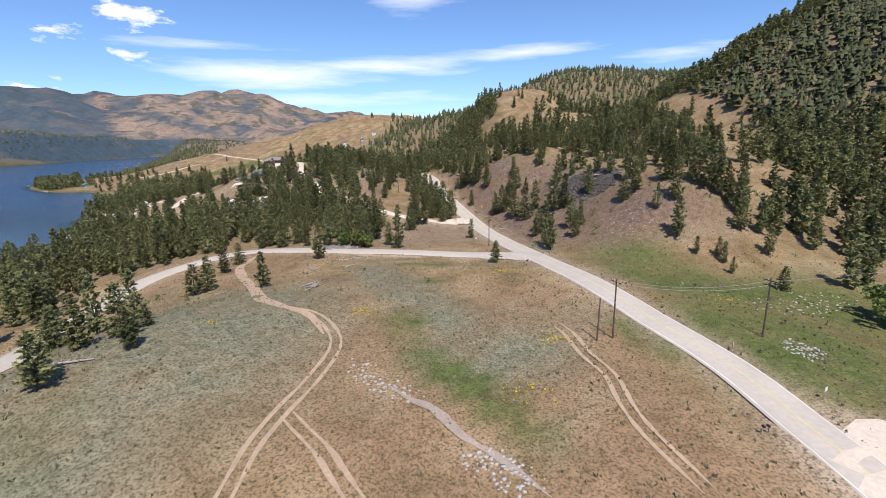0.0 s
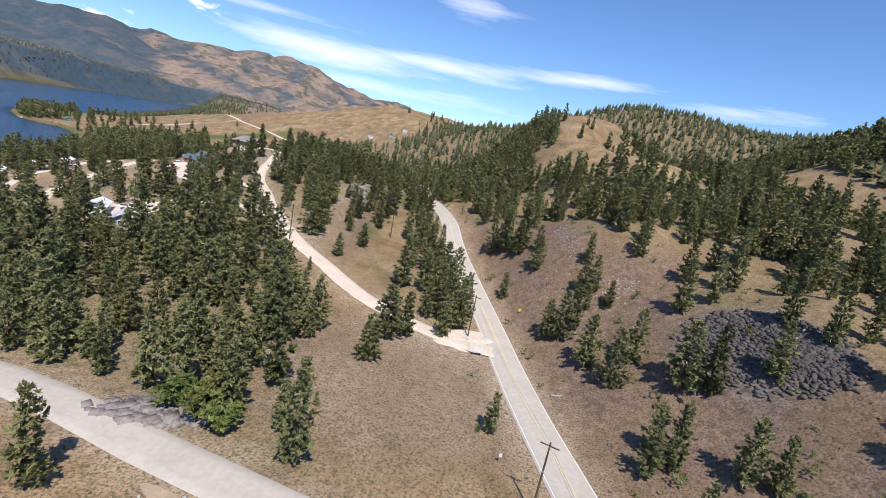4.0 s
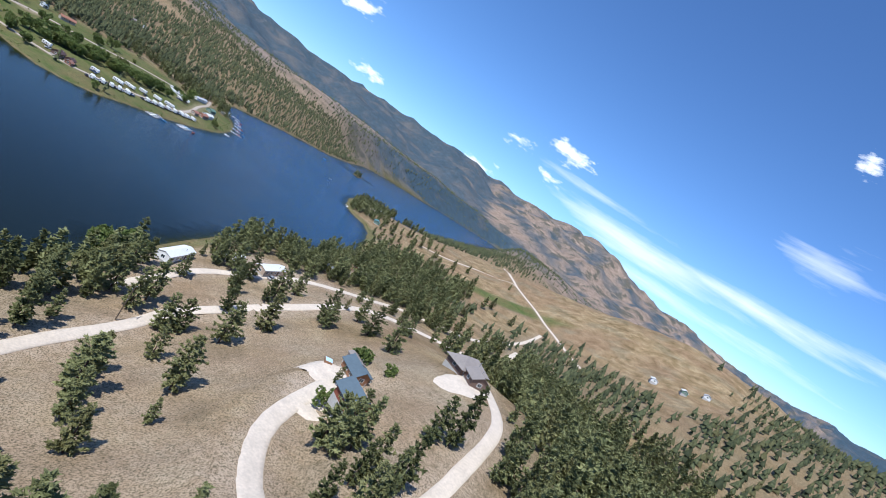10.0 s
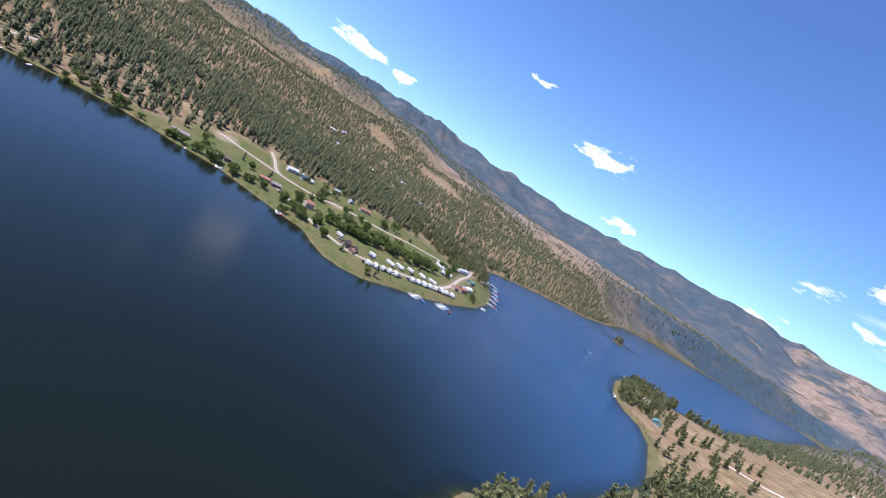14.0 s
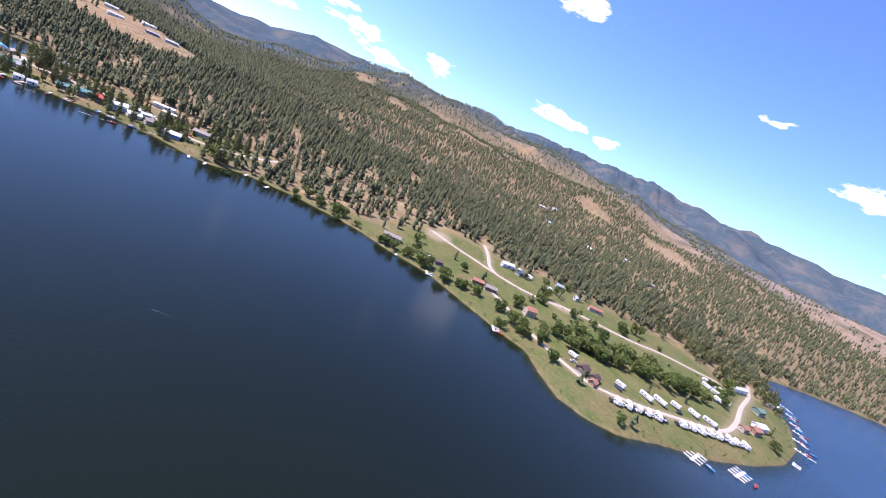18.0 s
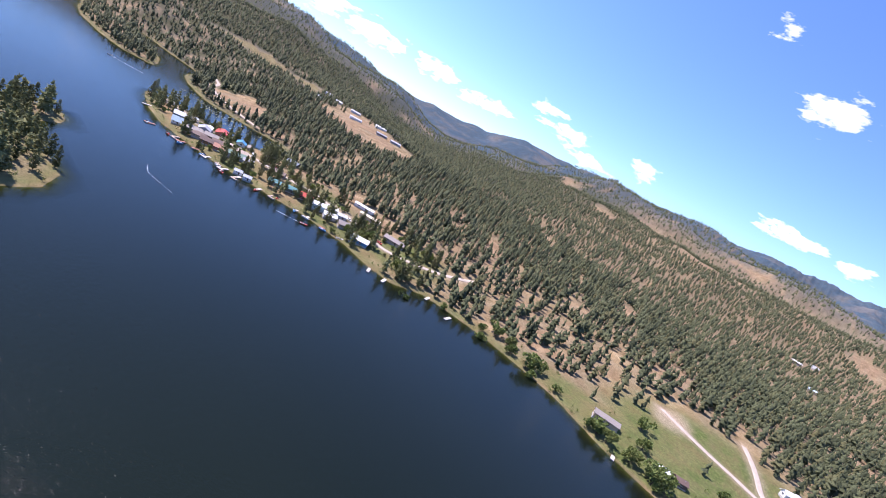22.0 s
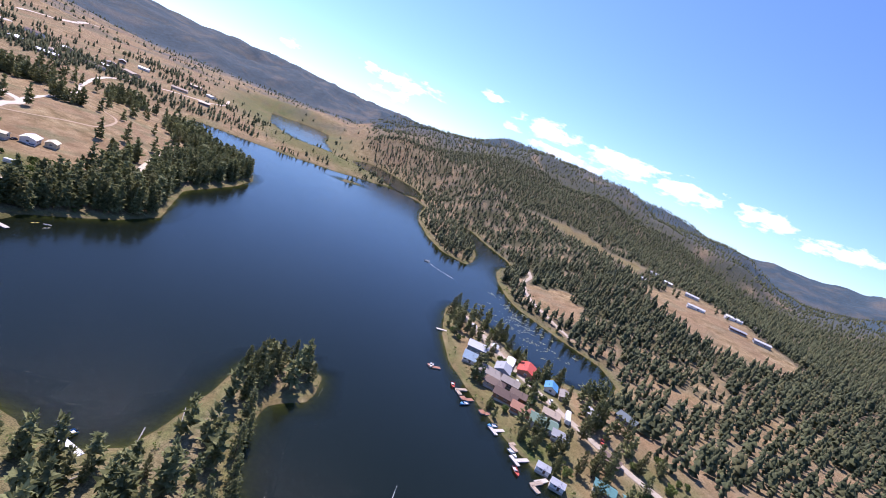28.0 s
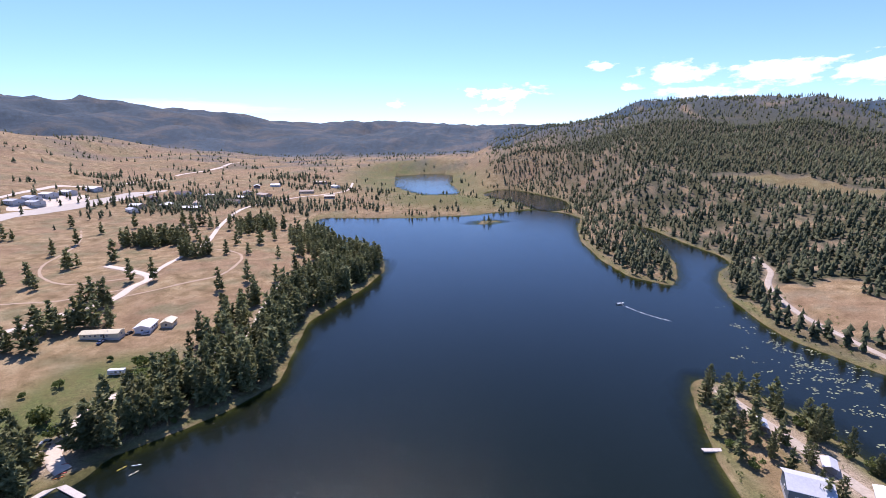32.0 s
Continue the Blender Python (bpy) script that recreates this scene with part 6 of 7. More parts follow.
# ---------------------------------------------------------------- the lake-shore camp
CAMP_HOUSES = [
    (-532, 297, 62, 6, 9, 2.8, 1.6, "brown", "dark_brown", "dark brown camp lodge with a dark roof"),
    (-527, 304, 62, 5, 7, 2.7, 1.5, "brown", "dark_brown", "small dark brown camp cabin"),
    (-520, 303, 62, 4, 5, 2.4, 1.2, "rust", "rust", "small rust-red camp kiosk"),
    (-584, 257, 30, 6, 8, 4.6, 2.0, "tan", "rust", "tall tan house with a rust roof among trees"),
    (-597, 137, 20, 6, 14, 2.8, 1.4, "tan", "taupe", "long low tan cabin near the shore"),
    (-593, 171, 30, 5, 6, 2.6, 1.3, "white", "white", "white picnic cabin near the shore"),
    (-596, 179, 30, 5, 6, 2.6, 1.3, "brown", "brown", "brown picnic cabin near the shore"),
    (-596, 213, 20, 5, 9, 2.7, 1.4, "brown", "rust", "brown cabin with a rust roof near the shore"),
    (-595, 224, 20, 5, 9, 2.7, 1.4, "brown", "taupe", "brown cabin with a taupe roof near the shore"),
    (-700, 455, 40, 6, 22, 3.0, 1.2, "white", "light_grey", "long white marina building with a grey roof"),
    (-662, 458, 40, 7, 10, 3.0, 1.6, "green", "green", "green-roofed marina store by the water"),
    (-618, 441, 40, 7, 12, 3.0, 1.4, "white", "white", "white marina shed beside the slips"),
    (-602, 431, 40, 6, 10, 3.0, 1.4, "rust", "rust", "rust-red marina shed by the slips"),
    (-592, 419, 40, 5, 7, 2.8, 1.3, "tan", "rust", "small tan marina hut"),
    (-725, 500, 40, 6, 16, 2.6, 0.8, "white", "white", "white roofed boat shelter on the shore"),
    (-745, 508, 40, 6, 10, 2.6, 0.8, "sky", "sky", "pale blue roofed boat shelter"),
]
for row in CAMP_HOUSES:
    house(*row, over=0.5, windows=2)
rigs = [trailer(7.5, "tan", "white travel trailer parked on camp grass"), trailer(9.0, "navy", "long white trailer with a dark stripe on camp grass"), trailer(6.2, "rust", "short white camper trailer on camp grass")]
towed = [boat("white", "white boat on a trailer at the camp"), boat("navy", "dark blue boat on a trailer at the camp")]
autos = [car("black", "black car parked at the camp"), car("light_grey", "silver car parked at the camp"), pickup("navy", "dark blue pickup truck at the camp")]
rng = np.random.RandomState(12)
count = {"rig": 0, "boat": 0, "auto": 0}


def another(kind, models, x, y, turn, lift=0.0):
    k = count[kind]
    ob = models[k] if k < len(models) else copy_thing(models[k % len(models)], Matrix())
    count[kind] += 1
    place(ob, x, y, turn, ground_at(x, y) + lift)


for (ax, ay), (bx, by), n in (((-510, 313), (-527, 350), 17), ((-531, 356), (-562, 411), 24)):
    for k in range(n):
        f = (k + rng.uniform(0.2, 0.8)) / n
        x, y, way = ax + (bx - ax) * f - 1.5, ay + (by - ay) * f, math.degrees(math.atan2(by - ay, bx - ax)) + 62 + rng.uniform(-8, 8)
        if k % 3 == 0:
            another("auto", autos, x, y, way)
        else:
            another("boat" if k % 3 == 1 else "rig", towed if k % 3 == 1 else rigs, x, y, way, 0.5 if k % 3 == 1 else 0.0)
for x, y in ((-548, 340), (-542, 322), (-567, 376), (-570, 388), (-547, 291), (-678, 229), (-675, 238), (-672, 248), (-646, 408), (-652, 416), (-640, 414), (-634, 420), (-655, 424), (-660, 412), (-628, 412), (-552, 350), (-560, 362), (-668, 268)):
    another("rig", rigs, x + rng.uniform(-2, 2), y, rng.uniform(20, 80))
    if rng.rand() < 0.5:
        another("auto", autos, x + 6, y + rng.uniform(-4, 4), rng.uniform(0, 180))
finger = dock([(0, 0, 18, 1.6)] + [(-7 + 4.5 * k, s * 2.6, 1.0, 4) for k in range(4) for s in (-1, 1)], "white finger dock with boat berths off the camp", WHITE, "finger_dock")
place(finger, -508, 363, -32, 0.0)
place(copy_thing(finger, Matrix()), -518, 391, -38, 0.0)
slip = dock([(0, 0, 9, 1.6)] + [(-3 + 3 * k, 2.4, 1.0, 4) for k in range(3)], "white dock with boat slips", WHITE, "slip_dock")
place(slip, -532, 239, 15, 0.0)
for x, y, t in ((-570, 179, 20), (-590, 455, -30), (-628, 478, 60), (-655, 490, 60), (-682, 503, 60), (-706, 512, 60), (-735, 522, 60), (-762, 528, 60)):
    place(copy_thing(slip, Matrix()), x, y, t, 0.0)
for x, y, t in ((-563, 220, 20), (-574, 152, 10), (-564, 41, 10), (-566, 20, 20), (-541, 3, 30), (-537, -8, 40)):
    place(copy_thing(docks["I"], Matrix()), x, y, t, 0.0)
for k in range(16):
    u = k / 15
    place(copy_thing(boats[k % 3], Matrix()), -622 - 130 * u + rng.uniform(-2, 2), 484 + 44 * u + rng.uniform(-2, 4), rng.uniform(40, 80), 0.05)
for x, y, t in ((-512, 366, -30), (-504, 370, 40), (-522, 395, 50), (-514, 398, -30), (-530, 243, 60), (-572, 183, 60)):
    place(copy_thing(boats[int(rng.randint(3))], Matrix()), x, y, t, 0.05)

# cabins, trailers and sheds among the western pines
for x, y, turn, w, l, wall, roof, label in ((-1273, 216, 20, 9, 14, "tan", "white", "far tan house with a white metal roof in the pines"), (-1303, 240, 60, 9, 13, "white", "light_grey", "far white house with a grey roof in the pines"), (-1093, 326, 30, 7, 15, "white", "white", "white mobile home among western pines"),
                                             (-1140, 242, 10, 8, 12, "cream", "sky", "cream cabin with a pale blue roof in the pines"), (-672, 225, 40, 4, 13, "white", "white", "long white trailer on the meadow"), (-669, 239, 55, 5, 9, "slate", "slate", "slate-blue shed on the meadow"),
                                             (-1032, 428, 20, 8, 16, "tan", "taupe", "tan farmhouse with a taupe roof in a clearing"), (-1031, 445, 70, 6, 9, "white", "white", "white outbuilding in a clearing"), (-694, 276, 20, 4, 7, "grey", "grey", "small grey shed at the edge of the meadow"),
                                             (-685, 294, 50, 3, 7, "white", "white", "small white camper trailer on the meadow"), (-680, 312, 20, 4, 13, "tan", "rust", "long low tan shed with a rusty roof"), (-1137, 396, 15, 8, 12, "grey", "light_grey", "grey hillside house under pines"),
                                             (-896, -539, 40, 7, 18, "light_grey", "light_grey", "long grey barn by the dry field"), (-888, -587, 40, 7, 14, "tan", "white", "tan shed with a white roof by the dry field"), (-883, -617, 30, 8, 14, "white", "grey", "white farmhouse with a grey roof"),
                                             (-899, -463, 60, 8, 20, "white", "white", "long white barn beside the dry field"), (-930, -455, 60, 7, 14, "tan", "taupe", "tan stable beside the dry field"), (-839, -575, 20, 6, 10, "white", "white", "small white building at the field's edge")):
    house(x, y, turn, w, l, 3.0, 1.5, wall, roof, label, windows=2, name="shed" if "shed" in label else "barn" if "barn" in label else "house", category="shed" if "shed" in label else "barn" if "barn" in label else "house")
# buildings of the northern point
for x, y, turn, w, l, h, wall, roof, label in ((-545, 648, 30, 10, 16, 5.5, "cream", "tan", "large cream lodge among trees on the wooded point"), (-575, 690, 20, 8, 12, 3, "white", "light_grey", "white house with a grey roof on the wooded point"), (-500, 628, 50, 7, 10, 3, "green", "teal", "green boathouse with a teal roof on the point"),
                                              (-330, 480, 20, 8, 12, 3, "brown", "taupe", "brown cabin under pines near the shore")):
    house(x, y, turn, w, l, h, 1.8, wall, roof, label, windows=2)
place(dock([(0, 0, 2, 12), (0, 7, 9, 2)], "long white dock off the wooded point", WHITE), -534, 603, 40, 0.0)
place(dock([(0, 0, 2, 10)], "plain straight dock off the wooded point"), -648, 702, 60, 0.0)
place(copy_thing(boats[0], Matrix()), -680, 662, 60, 0.1)


# ---------------------------------------------------------------- the south-eastern shore
house(-186, -302, 100, 6, 20, 2.9, 0.9, "cream", "cream", "long cream camp hall with a low roof", "hall", name="camp_hall", over=0.4, windows=5)
house(-201, -316, 15, 8, 11, 3.4, 1.3, "white", "white", "white shop building with a pale roof", "shop", name="shop")
house(-209, -324, 15, 6, 8, 3.0, 1.2, "cream", "cream", "cream outbuilding under trees", "shed", name="shed", windows=1)
VILLAGE = [(74, -724, "white"), (86, -673, "light_grey"), (31, -720, "white"), (71, -832, "white"), (10, -796, "brown"), (60, -977, "light_grey"), (-2, -878, "tan"), (34, -1004, "white"), (120, -760, "brown"), (100, -700, "white"), (50, -760, "tan"), (20, -840, "white"),
           (-60, -930, "brown"), (-90, -1010, "white"), (-40, -1060, "tan"), (40, -900, "taupe"), (110, -820, "brown"), (-120, -880, "tan")]
for k, (x, y, roof) in enumerate(VILLAGE):
    house(x, y, 20 + 37 * k % 90, 11 if k % 3 else 14, 18 if k % 2 else 26, 3.6, 2.0, ("tan", "white", "brown")[k % 3], roof, "low village building with a %s roof" % roof.replace("_", " "), "building", windows=2, name="village_building")
for x, y in ((209, -651), (212, -679), (210, -627), (191, -637), (210, -708), (209, -753)):
    house(x, y, 80, 14, 18, 4.2, 1.8, "light_grey", "white" if y < -660 else "light_grey", "pale metal aircraft hangar beside the airstrip", "hangar", name="hangar", windows=1)
line_strip("airstrip", [(120, -470), (165, -567), (165, -660), (163, -757), (160, -850)], 22, ASPHALT, 0.25, "pale asphalt airstrip on the bare plateau", "airstrip", step=8, uneven=0.03)
line_strip("apron", [(190, -600), (192, -660), (192, -720)], 34, GRAVEL, 0.2, "pale gravel apron of the hangars", "apron", step=8, uneven=0.1)
line_strip("highway", [(240, -560), (245, -640), (262, -760), (290, -950), (330, -1250), (360, -1500)], 9, GRAVEL, 0.3, "pale road along the foot of the hills", "road", step=8, uneven=0.05)
line_strip("valley_road", [(-140, -400), (-110, -520), (-60, -640), (-30, -760), (-60, -860), (-120, -960), (-100, -1100)], 5, GRAVEL, 0.25, "pale road through the valley meadows", "road", step=6, uneven=0.1)
for n, pts in enumerate(([(-140, -400), (-90, -380), (-30, -420), (10, -500), (60, -560)], [(-146, -374), (-120, -350), (-80, -340), (-30, -330)], [(-150, -353), (-170, -380), (-190, -420), (-170, -480), (-120, -500)])):
    line_strip("farm_track", pts, 2.2, DIRT, 0.12, "pale dirt track across the dry hills", step=5, uneven=0.4, seed=20 + n)

jetty = dock([(0, 0, 2.2, 13), (3.2, -7.5, 8.5, 2.4)], "L-shaped wooden swimming jetty at the boat launch")
place(jetty, -260, -201, 70, 0.0)
canoes = []
for k, (x, y, t, c) in enumerate([(-250, -208, 30, "red"), (-251, -206, 40, "orange"), (-253, -207, 50, "orange"), (-247, -212, 20, "red"), (-249, -211, 25, "yellow"), (-268, -213, 60, "yellow"), (-272, -215, 20, "white"), (-274, -211, 60, "cream")]):
    kayak = tagged(new("kayak"), "%s kayak by the boat launch" % c, "kayak", "kayaks")
    bm = bmesh.new()
    bmesh.ops.create_uvsphere(bm, u_segments=12, v_segments=6, radius=1)
    for v in bm.verts:
        v.co = Vector((v.co.x * 1.8, v.co.y * 0.34 * (1 - 0.35 * v.co.x**2), v.co.z * 0.17 + 0.17))
    part("hull", bm, PAINT[c], kayak)
    part("cockpit", box((0.9, 0.42, 0.05), (0, 0, 0.31), 0.02), PAINT["black"], kayak)
    place(kayak, x, y, t, 0.03 if shore_distance(np.array([float(x)]), np.array([float(y)]))[0] < 0 else None)
for k, (x, y, t) in enumerate([(-243, -251, 20), (-256, -296, 60), (-222, -268, 10)]):
    another("rig", rigs, x, y, t)
for x, y, t in ((-232, -221, 20), (-228, -228, 60), (-150, -342, 30), (-147, -346, 30), (-144, -350, 30), (-196, -309, 80), (-205, -310, 20), (-190, -296, 100)):
    another("auto", autos, x, y, t)
raft = dock([(0, 0, 2.2, 9)], "white floating dock beside the wooded point", WHITE)
place(raft, -352, -88, 60, 0.0)
place(copy_thing(boats[2], Matrix()), -349.5, -91, 60, 0.05)

# boats under way, at rest on the water with their foam
for x, y, t, n in ((-487, -395, 200, 0), (-520, -60, 140, 1), (-900, 780, 40, 2), (-310, 470, 0, 0)):
    place(copy_thing(boats[n], Matrix()), x, y, t, 0.05)


def foam(points, width, seed):
    xy = spline(points, 1.2)
    t = np.gradient(xy, axis=0)
    t /= np.hypot(t[:, 0], t[:, 1])[:, None]
    side = np.stack([t[:, 1], -t[:, 0]], 1)
    w = width * np.clip(0.6 + 0.9 * wave(xy[:, 0], xy[:, 1], 5, seed, 3), 0.02, 1.6)
    v = np.stack([np.concatenate([xy + side * (k * w)[:, None], np.full((len(xy), 1), 0.04)], 1) for k in (-0.5, 0.5)], 1).reshape(-1, 3)
    tagged(mesh_object("wake_foam", v, grid_faces(2, len(xy)), FOAM), "thin white foam streak on the lake", "foam", kind="structure")


foam([(-487, -395), (-492, -385), (-500, -374), (-510, -365)], 0.7, 1)
foam([(-520, -60), (-515, -66), (-507, -74)], 0.5, 2)
foam([(-374, 137), (-377, 145)], 0.12, 3)
foam([(-440, -100), (-437, -88), (-440, -75), (-442, -66)], 0.22, 4)

# lily pads in the bay behind the houses
rng = np.random.RandomState(31)
v, f, m = [], [], 0
for k in range(120):
    cx, cy = rng.normal(-560, 13), rng.normal(-285, 34)
    if k % 4 == 0:
        cx, cy = rng.normal(-548, 10), rng.normal(-330, 26)
    for _ in range(rng.randint(2, 9)):
        x, y, r = cx + rng.normal(0, 1.6), cy + rng.normal(0, 1.1), rng.uniform(0.2, 0.6)
        if shore_distance(np.array([x]), np.array([y]))[0] > -2:
            continue
        n = 7
        v += [(x + r * math.cos(6.283 * i / n) * rng.uniform(0.7, 1.5), y + r * math.sin(6.283 * i / n) * rng.uniform(0.6, 1.2), 0.03) for i in range(n)]
        f += [(m, m + i, m + i + 1) for i in range(1, n - 1)]
        m += n
tagged(mesh_object("lily_pads", np.array(v), np.array(f), LILY), "floating beds of pale green lily pads", "water plants", kind="stuff")


# ---------------------------------------------------------------- loose trees, brush and stones
# pines that stand alone on the open bench
BENCH_PINES = [(-159, 271), (-148, 282), (-103, 247), (-107, 256), (-97, 254), (-132, 252), (-184, 292), (-196, 314), (-141, 263), (-150, 266), (-165, 284), (-136, 274), (-130, 261), (-173, 303), (-181, 319), (-183, 296), (-204, 284), (-139, 313.5), (-119, 301),
               (-118, 295), (-155, 345), (-207, 336), (-220, 326), (-208, 372), (-226, 421), (-180, 340), (-172, 352), (-176, 376), (-254, 433), (-186, 314), (-193, 286), (-199, 292), (-209, 321), (-215, 350), (-221, 308)]
BENCH_MORE = [(-243, 322), (-246, 328), (-240, 330), (-236, 325), (-233, 331), (-229, 336), (-226, 291), (-230, 287), (-222, 285), (-219, 291), (-225, 297), (-250, 401), (-252, 423), (-222, 391), (-207, 409), (-186, 343), (-188, 361), (-204, 331), (-245, 500), (-230, 464), (-276, 560), (-277, 643), (-310, 651), (-282, 473), (-222, 303), (-98, 262), (-92, 248), (-109, 246), (-249, 368), (-246, 376), (-257, 344), (-262, 352), (-153, 243), (-160, 250)]
pines = [ob for ob in scene.objects if ob.name.startswith("pine_tree") and ob.parent is None][:8]
rng = np.random.RandomState(5)
for k, (x, y) in enumerate(BENCH_PINES + BENCH_MORE):
    h = rng.uniform(9.5, 14.5) * (0.45 if k % 6 == 5 else 1)
    tree = copy_thing(pines[k % 8], Matrix())
    wide = h * rng.uniform(1.15, 1.5)
    tree.matrix_basis = Matrix.Translation((x, y, ground_at(x, y) - 0.1)) @ Matrix.Rotation(rng.uniform(0, 6.28), 4, "Z") @ Matrix.Diagonal((wide, wide, h, 1))
    tree["group"] = "pines on the open bench"

# pines between the houses and on the wooded point
POINT_PINES = [(-488, -270, 14), (-492, -276, 15), (-497, -272, 13), (-489, -244, 13), (-494, -233, 11), (-492, -195, 12), (-512, -262, 12), (-517, -252, 14), (-520, -246, 14), (-514, -242, 13), (-523, -238, 12), (-535, -208, 13), (-541, -200, 14), (-545, -206, 12), (-537, -180, 12),
               (-532, -150, 15), (-546, -162, 16), (-548, -168, 15), (-541, -160, 15), (-528, -130, 14), (-532, -125, 15), (-526, -126, 13), (-536, -131, 15), (-519, -126, 12), (-556, -150, 13), (-562, -160, 14), (-545, -118, 12), (-563, -60, 12), (-560, -52, 9), (-575, -52, 12), (-585, -70, 12), (-520, -112, 12)]
ISLET_PINES = [(-392, -150, 11), (-397, -151, 12), (-403, -148, 13), (-388, -147, 12), (-394, -144, 11), (-406, -143, 9), (-382, -138, 12), (-385, -134, 13), (-389, -130, 13), (-392, -138, 12), (-386, -122, 12), (-389, -113, 12), (-391, -104, 11), (-390, -96, 12), (-392, -86, 11), (-393, -76, 12), (-380, -100, 6), (-383, -88, 6), (-372, -82, 7),
               (-361, -76, 8), (-345, -80, 9), (-338, -83, 9), (-394, -66, 11), (-385, -56, 10), (-398, -712, 9), (-392, -710, 8), (-401, -709, 7), (-350, -60, 8), (-365, -60, 9), (-340, -50, 10), (-370, -50, 10), (-325, -60, 10), (-300, -70, 11)]
for k, (x, y, h) in enumerate(POINT_PINES + ISLET_PINES):
    tree = copy_thing(pines[k % 8], Matrix())
    wide = h * rng.uniform(0.9, 1.2)
    tree.matrix_basis = Matrix.Translation((x, y, ground_at(x, y) - 0.1)) @ Matrix.Rotation(rng.uniform(0, 6.28), 4, "Z") @ Matrix.Diagonal((wide, wide, h, 1))
    tree["group"] = "pines at the water"
    tree["label"] = "tall dark pine near the water's edge"

# more pines and bushes between the buildings of the western shore
taken = [(ob.matrix_basis.translation.x, ob.matrix_basis.translation.y) for ob in scene.objects if ob.parent is None and ob.get("category") in ("house", "cabin", "shed", "garage", "car", "truck", "trailer", "mobile home", "camper")]
taken = np.array(taken)


def free_spots(zones, count, gap, seed):
    """Random places on dry land inside ellipses, clear of buildings and roads."""
    rng, out = np.random.RandomState(seed), []
    for cx, cy, ra, rb, turn in zones:
        a, r = rng.uniform(0, 6.283, count * 6), np.sqrt(rng.rand(count * 6))
        u, v, c, s = ra * r * np.cos(a), rb * r * np.sin(a), math.cos(radians(turn)), math.sin(radians(turn))
        x, y = cx + u * c - v * s, cy + u * s + v * c
        off = np.hypot(taken[:, 0] - x[:, None], taken[:, 1] - y[:, None]).min(1)
        ok = (shore_distance(x, y) > 2) & (level_roads(x.copy(), y.copy(), np.zeros(len(x))) > 2) & (off > gap)
        out += list(zip(x[ok][:count], y[ok][:count], rng.rand(count)))
    return out


VILLAGE = [(-512, -190, 22, 95, -12), (-556, -90, 24, 55, -14), (-590, -40, 30, 40, 0)]
spots = free_spots(VILLAGE, 30, 6.5, 91)
for k, (x, y, q) in enumerate(spots[::3]):
    h = 7 + 8 * q
    tree = copy_thing(pines[k % 8], Matrix())
    tree.matrix_basis = Matrix.Translation((x, y, ground_at(x, y) - 0.1)) @ Matrix.Rotation(k * 2.4, 4, "Z") @ Matrix.Diagonal((h * 1.05, h * 1.05, h, 1))
    tree["group"], tree["label"] = "pines among the houses", "dark pine between lakeside houses"
more = np.array([p for k, p in enumerate(spots) if k % 3])
joined_trees("village_pines", [conifer(20 + s, 40, 3, 4, size=0.085) for s in range(5)], more[:, :2], BED.at(more[:, 0], more[:, 1]) - 0.1, 6 + 8 * more[:, 2], 96, NEEDLES_NEAR, "dark pines standing between the lakeside houses", "forest")

# young pines and brush on the rocky slope between drive and road
for k, (x, y, q) in enumerate(free_spots([(-44, 262, 9, 30, 12), (-53, 300, 8, 30, 14)], 8, 4.0, 95)):
    h = 4.5 + 5 * q
    tree = copy_thing(pines[k % 8], Matrix())
    tree.matrix_basis = Matrix.Translation((x, y, ground_at(x, y) - 0.1)) @ Matrix.Rotation(k * 1.7, 4, "Z") @ Matrix.Diagonal((h * 1.35, h * 1.35, h, 1))
    tree["group"], tree["label"] = "young pines on the slope", "young bushy pine on a dry rocky slope"

# broad-leaved trees
leaf_models = [leafy(s, 170, leaf=0.12) for s in range(5)]
leaf_trunk = stem(0.5, 0.03, 0.012)
greens = [tree_thing("leafy_tree", leaf_models[k], leaf_trunk, LEAVES, "bright green broad-leaved tree with a rounded crown", "tree", "broad-leaved trees") for k in range(5)]
LEAFY = [(-541, 268, 9), (-571, 281, 11), (-590, 294, 12), (-580, 301, 11), (-605, 313, 11), (-574, 325, 10), (-580, 342, 11), (-586, 359, 12), (-592, 372, 12), (-598, 384, 11), (-562, 235, 9), (-553, 247, 9), (-620, 151, 8), (-600, 158, 8), (-610, 198, 8), (-566, 312, 9), (-492, 317, 6), (-526, 277, 8),
         (-591, 441, 8), (-622, 415, 8), (-588, 245, 10), (-673, 263, 8), (-668, 274, 8), (-705, 284, 8), (-560, 290, 10), (-596, 330, 10), (-606, 350, 10), (-570, 300, 11)]
LEAFY_MORE = [(-229, -214, 8), (-234, -224, 7), (-222, -231, 8), (-247, -273, 7), (-238, -280, 7), (-228, -276, 7), (-241, -249, 6), (-236, -262, 7), (-492, -197, 5), (-486, -228, 4), (-484, -240, 4), (-556, -47, 8), (-553, -54, 7), (94, 94, 8), (90, 90, 7), (-240, 296, 10), (-244, 290, 9), (-236, 288, 9), (-33, 158.5, 6), (-29, 157.5, 5), (-37, 160.5, 6),
              (-150, 329, 6), (-139, 329, 4), (-131, 305, 4.5), (-545, 20, 6), (-575, 60, 6), (-580, 95, 6), (-570, 30, 5)]
CAMP_TREES = []
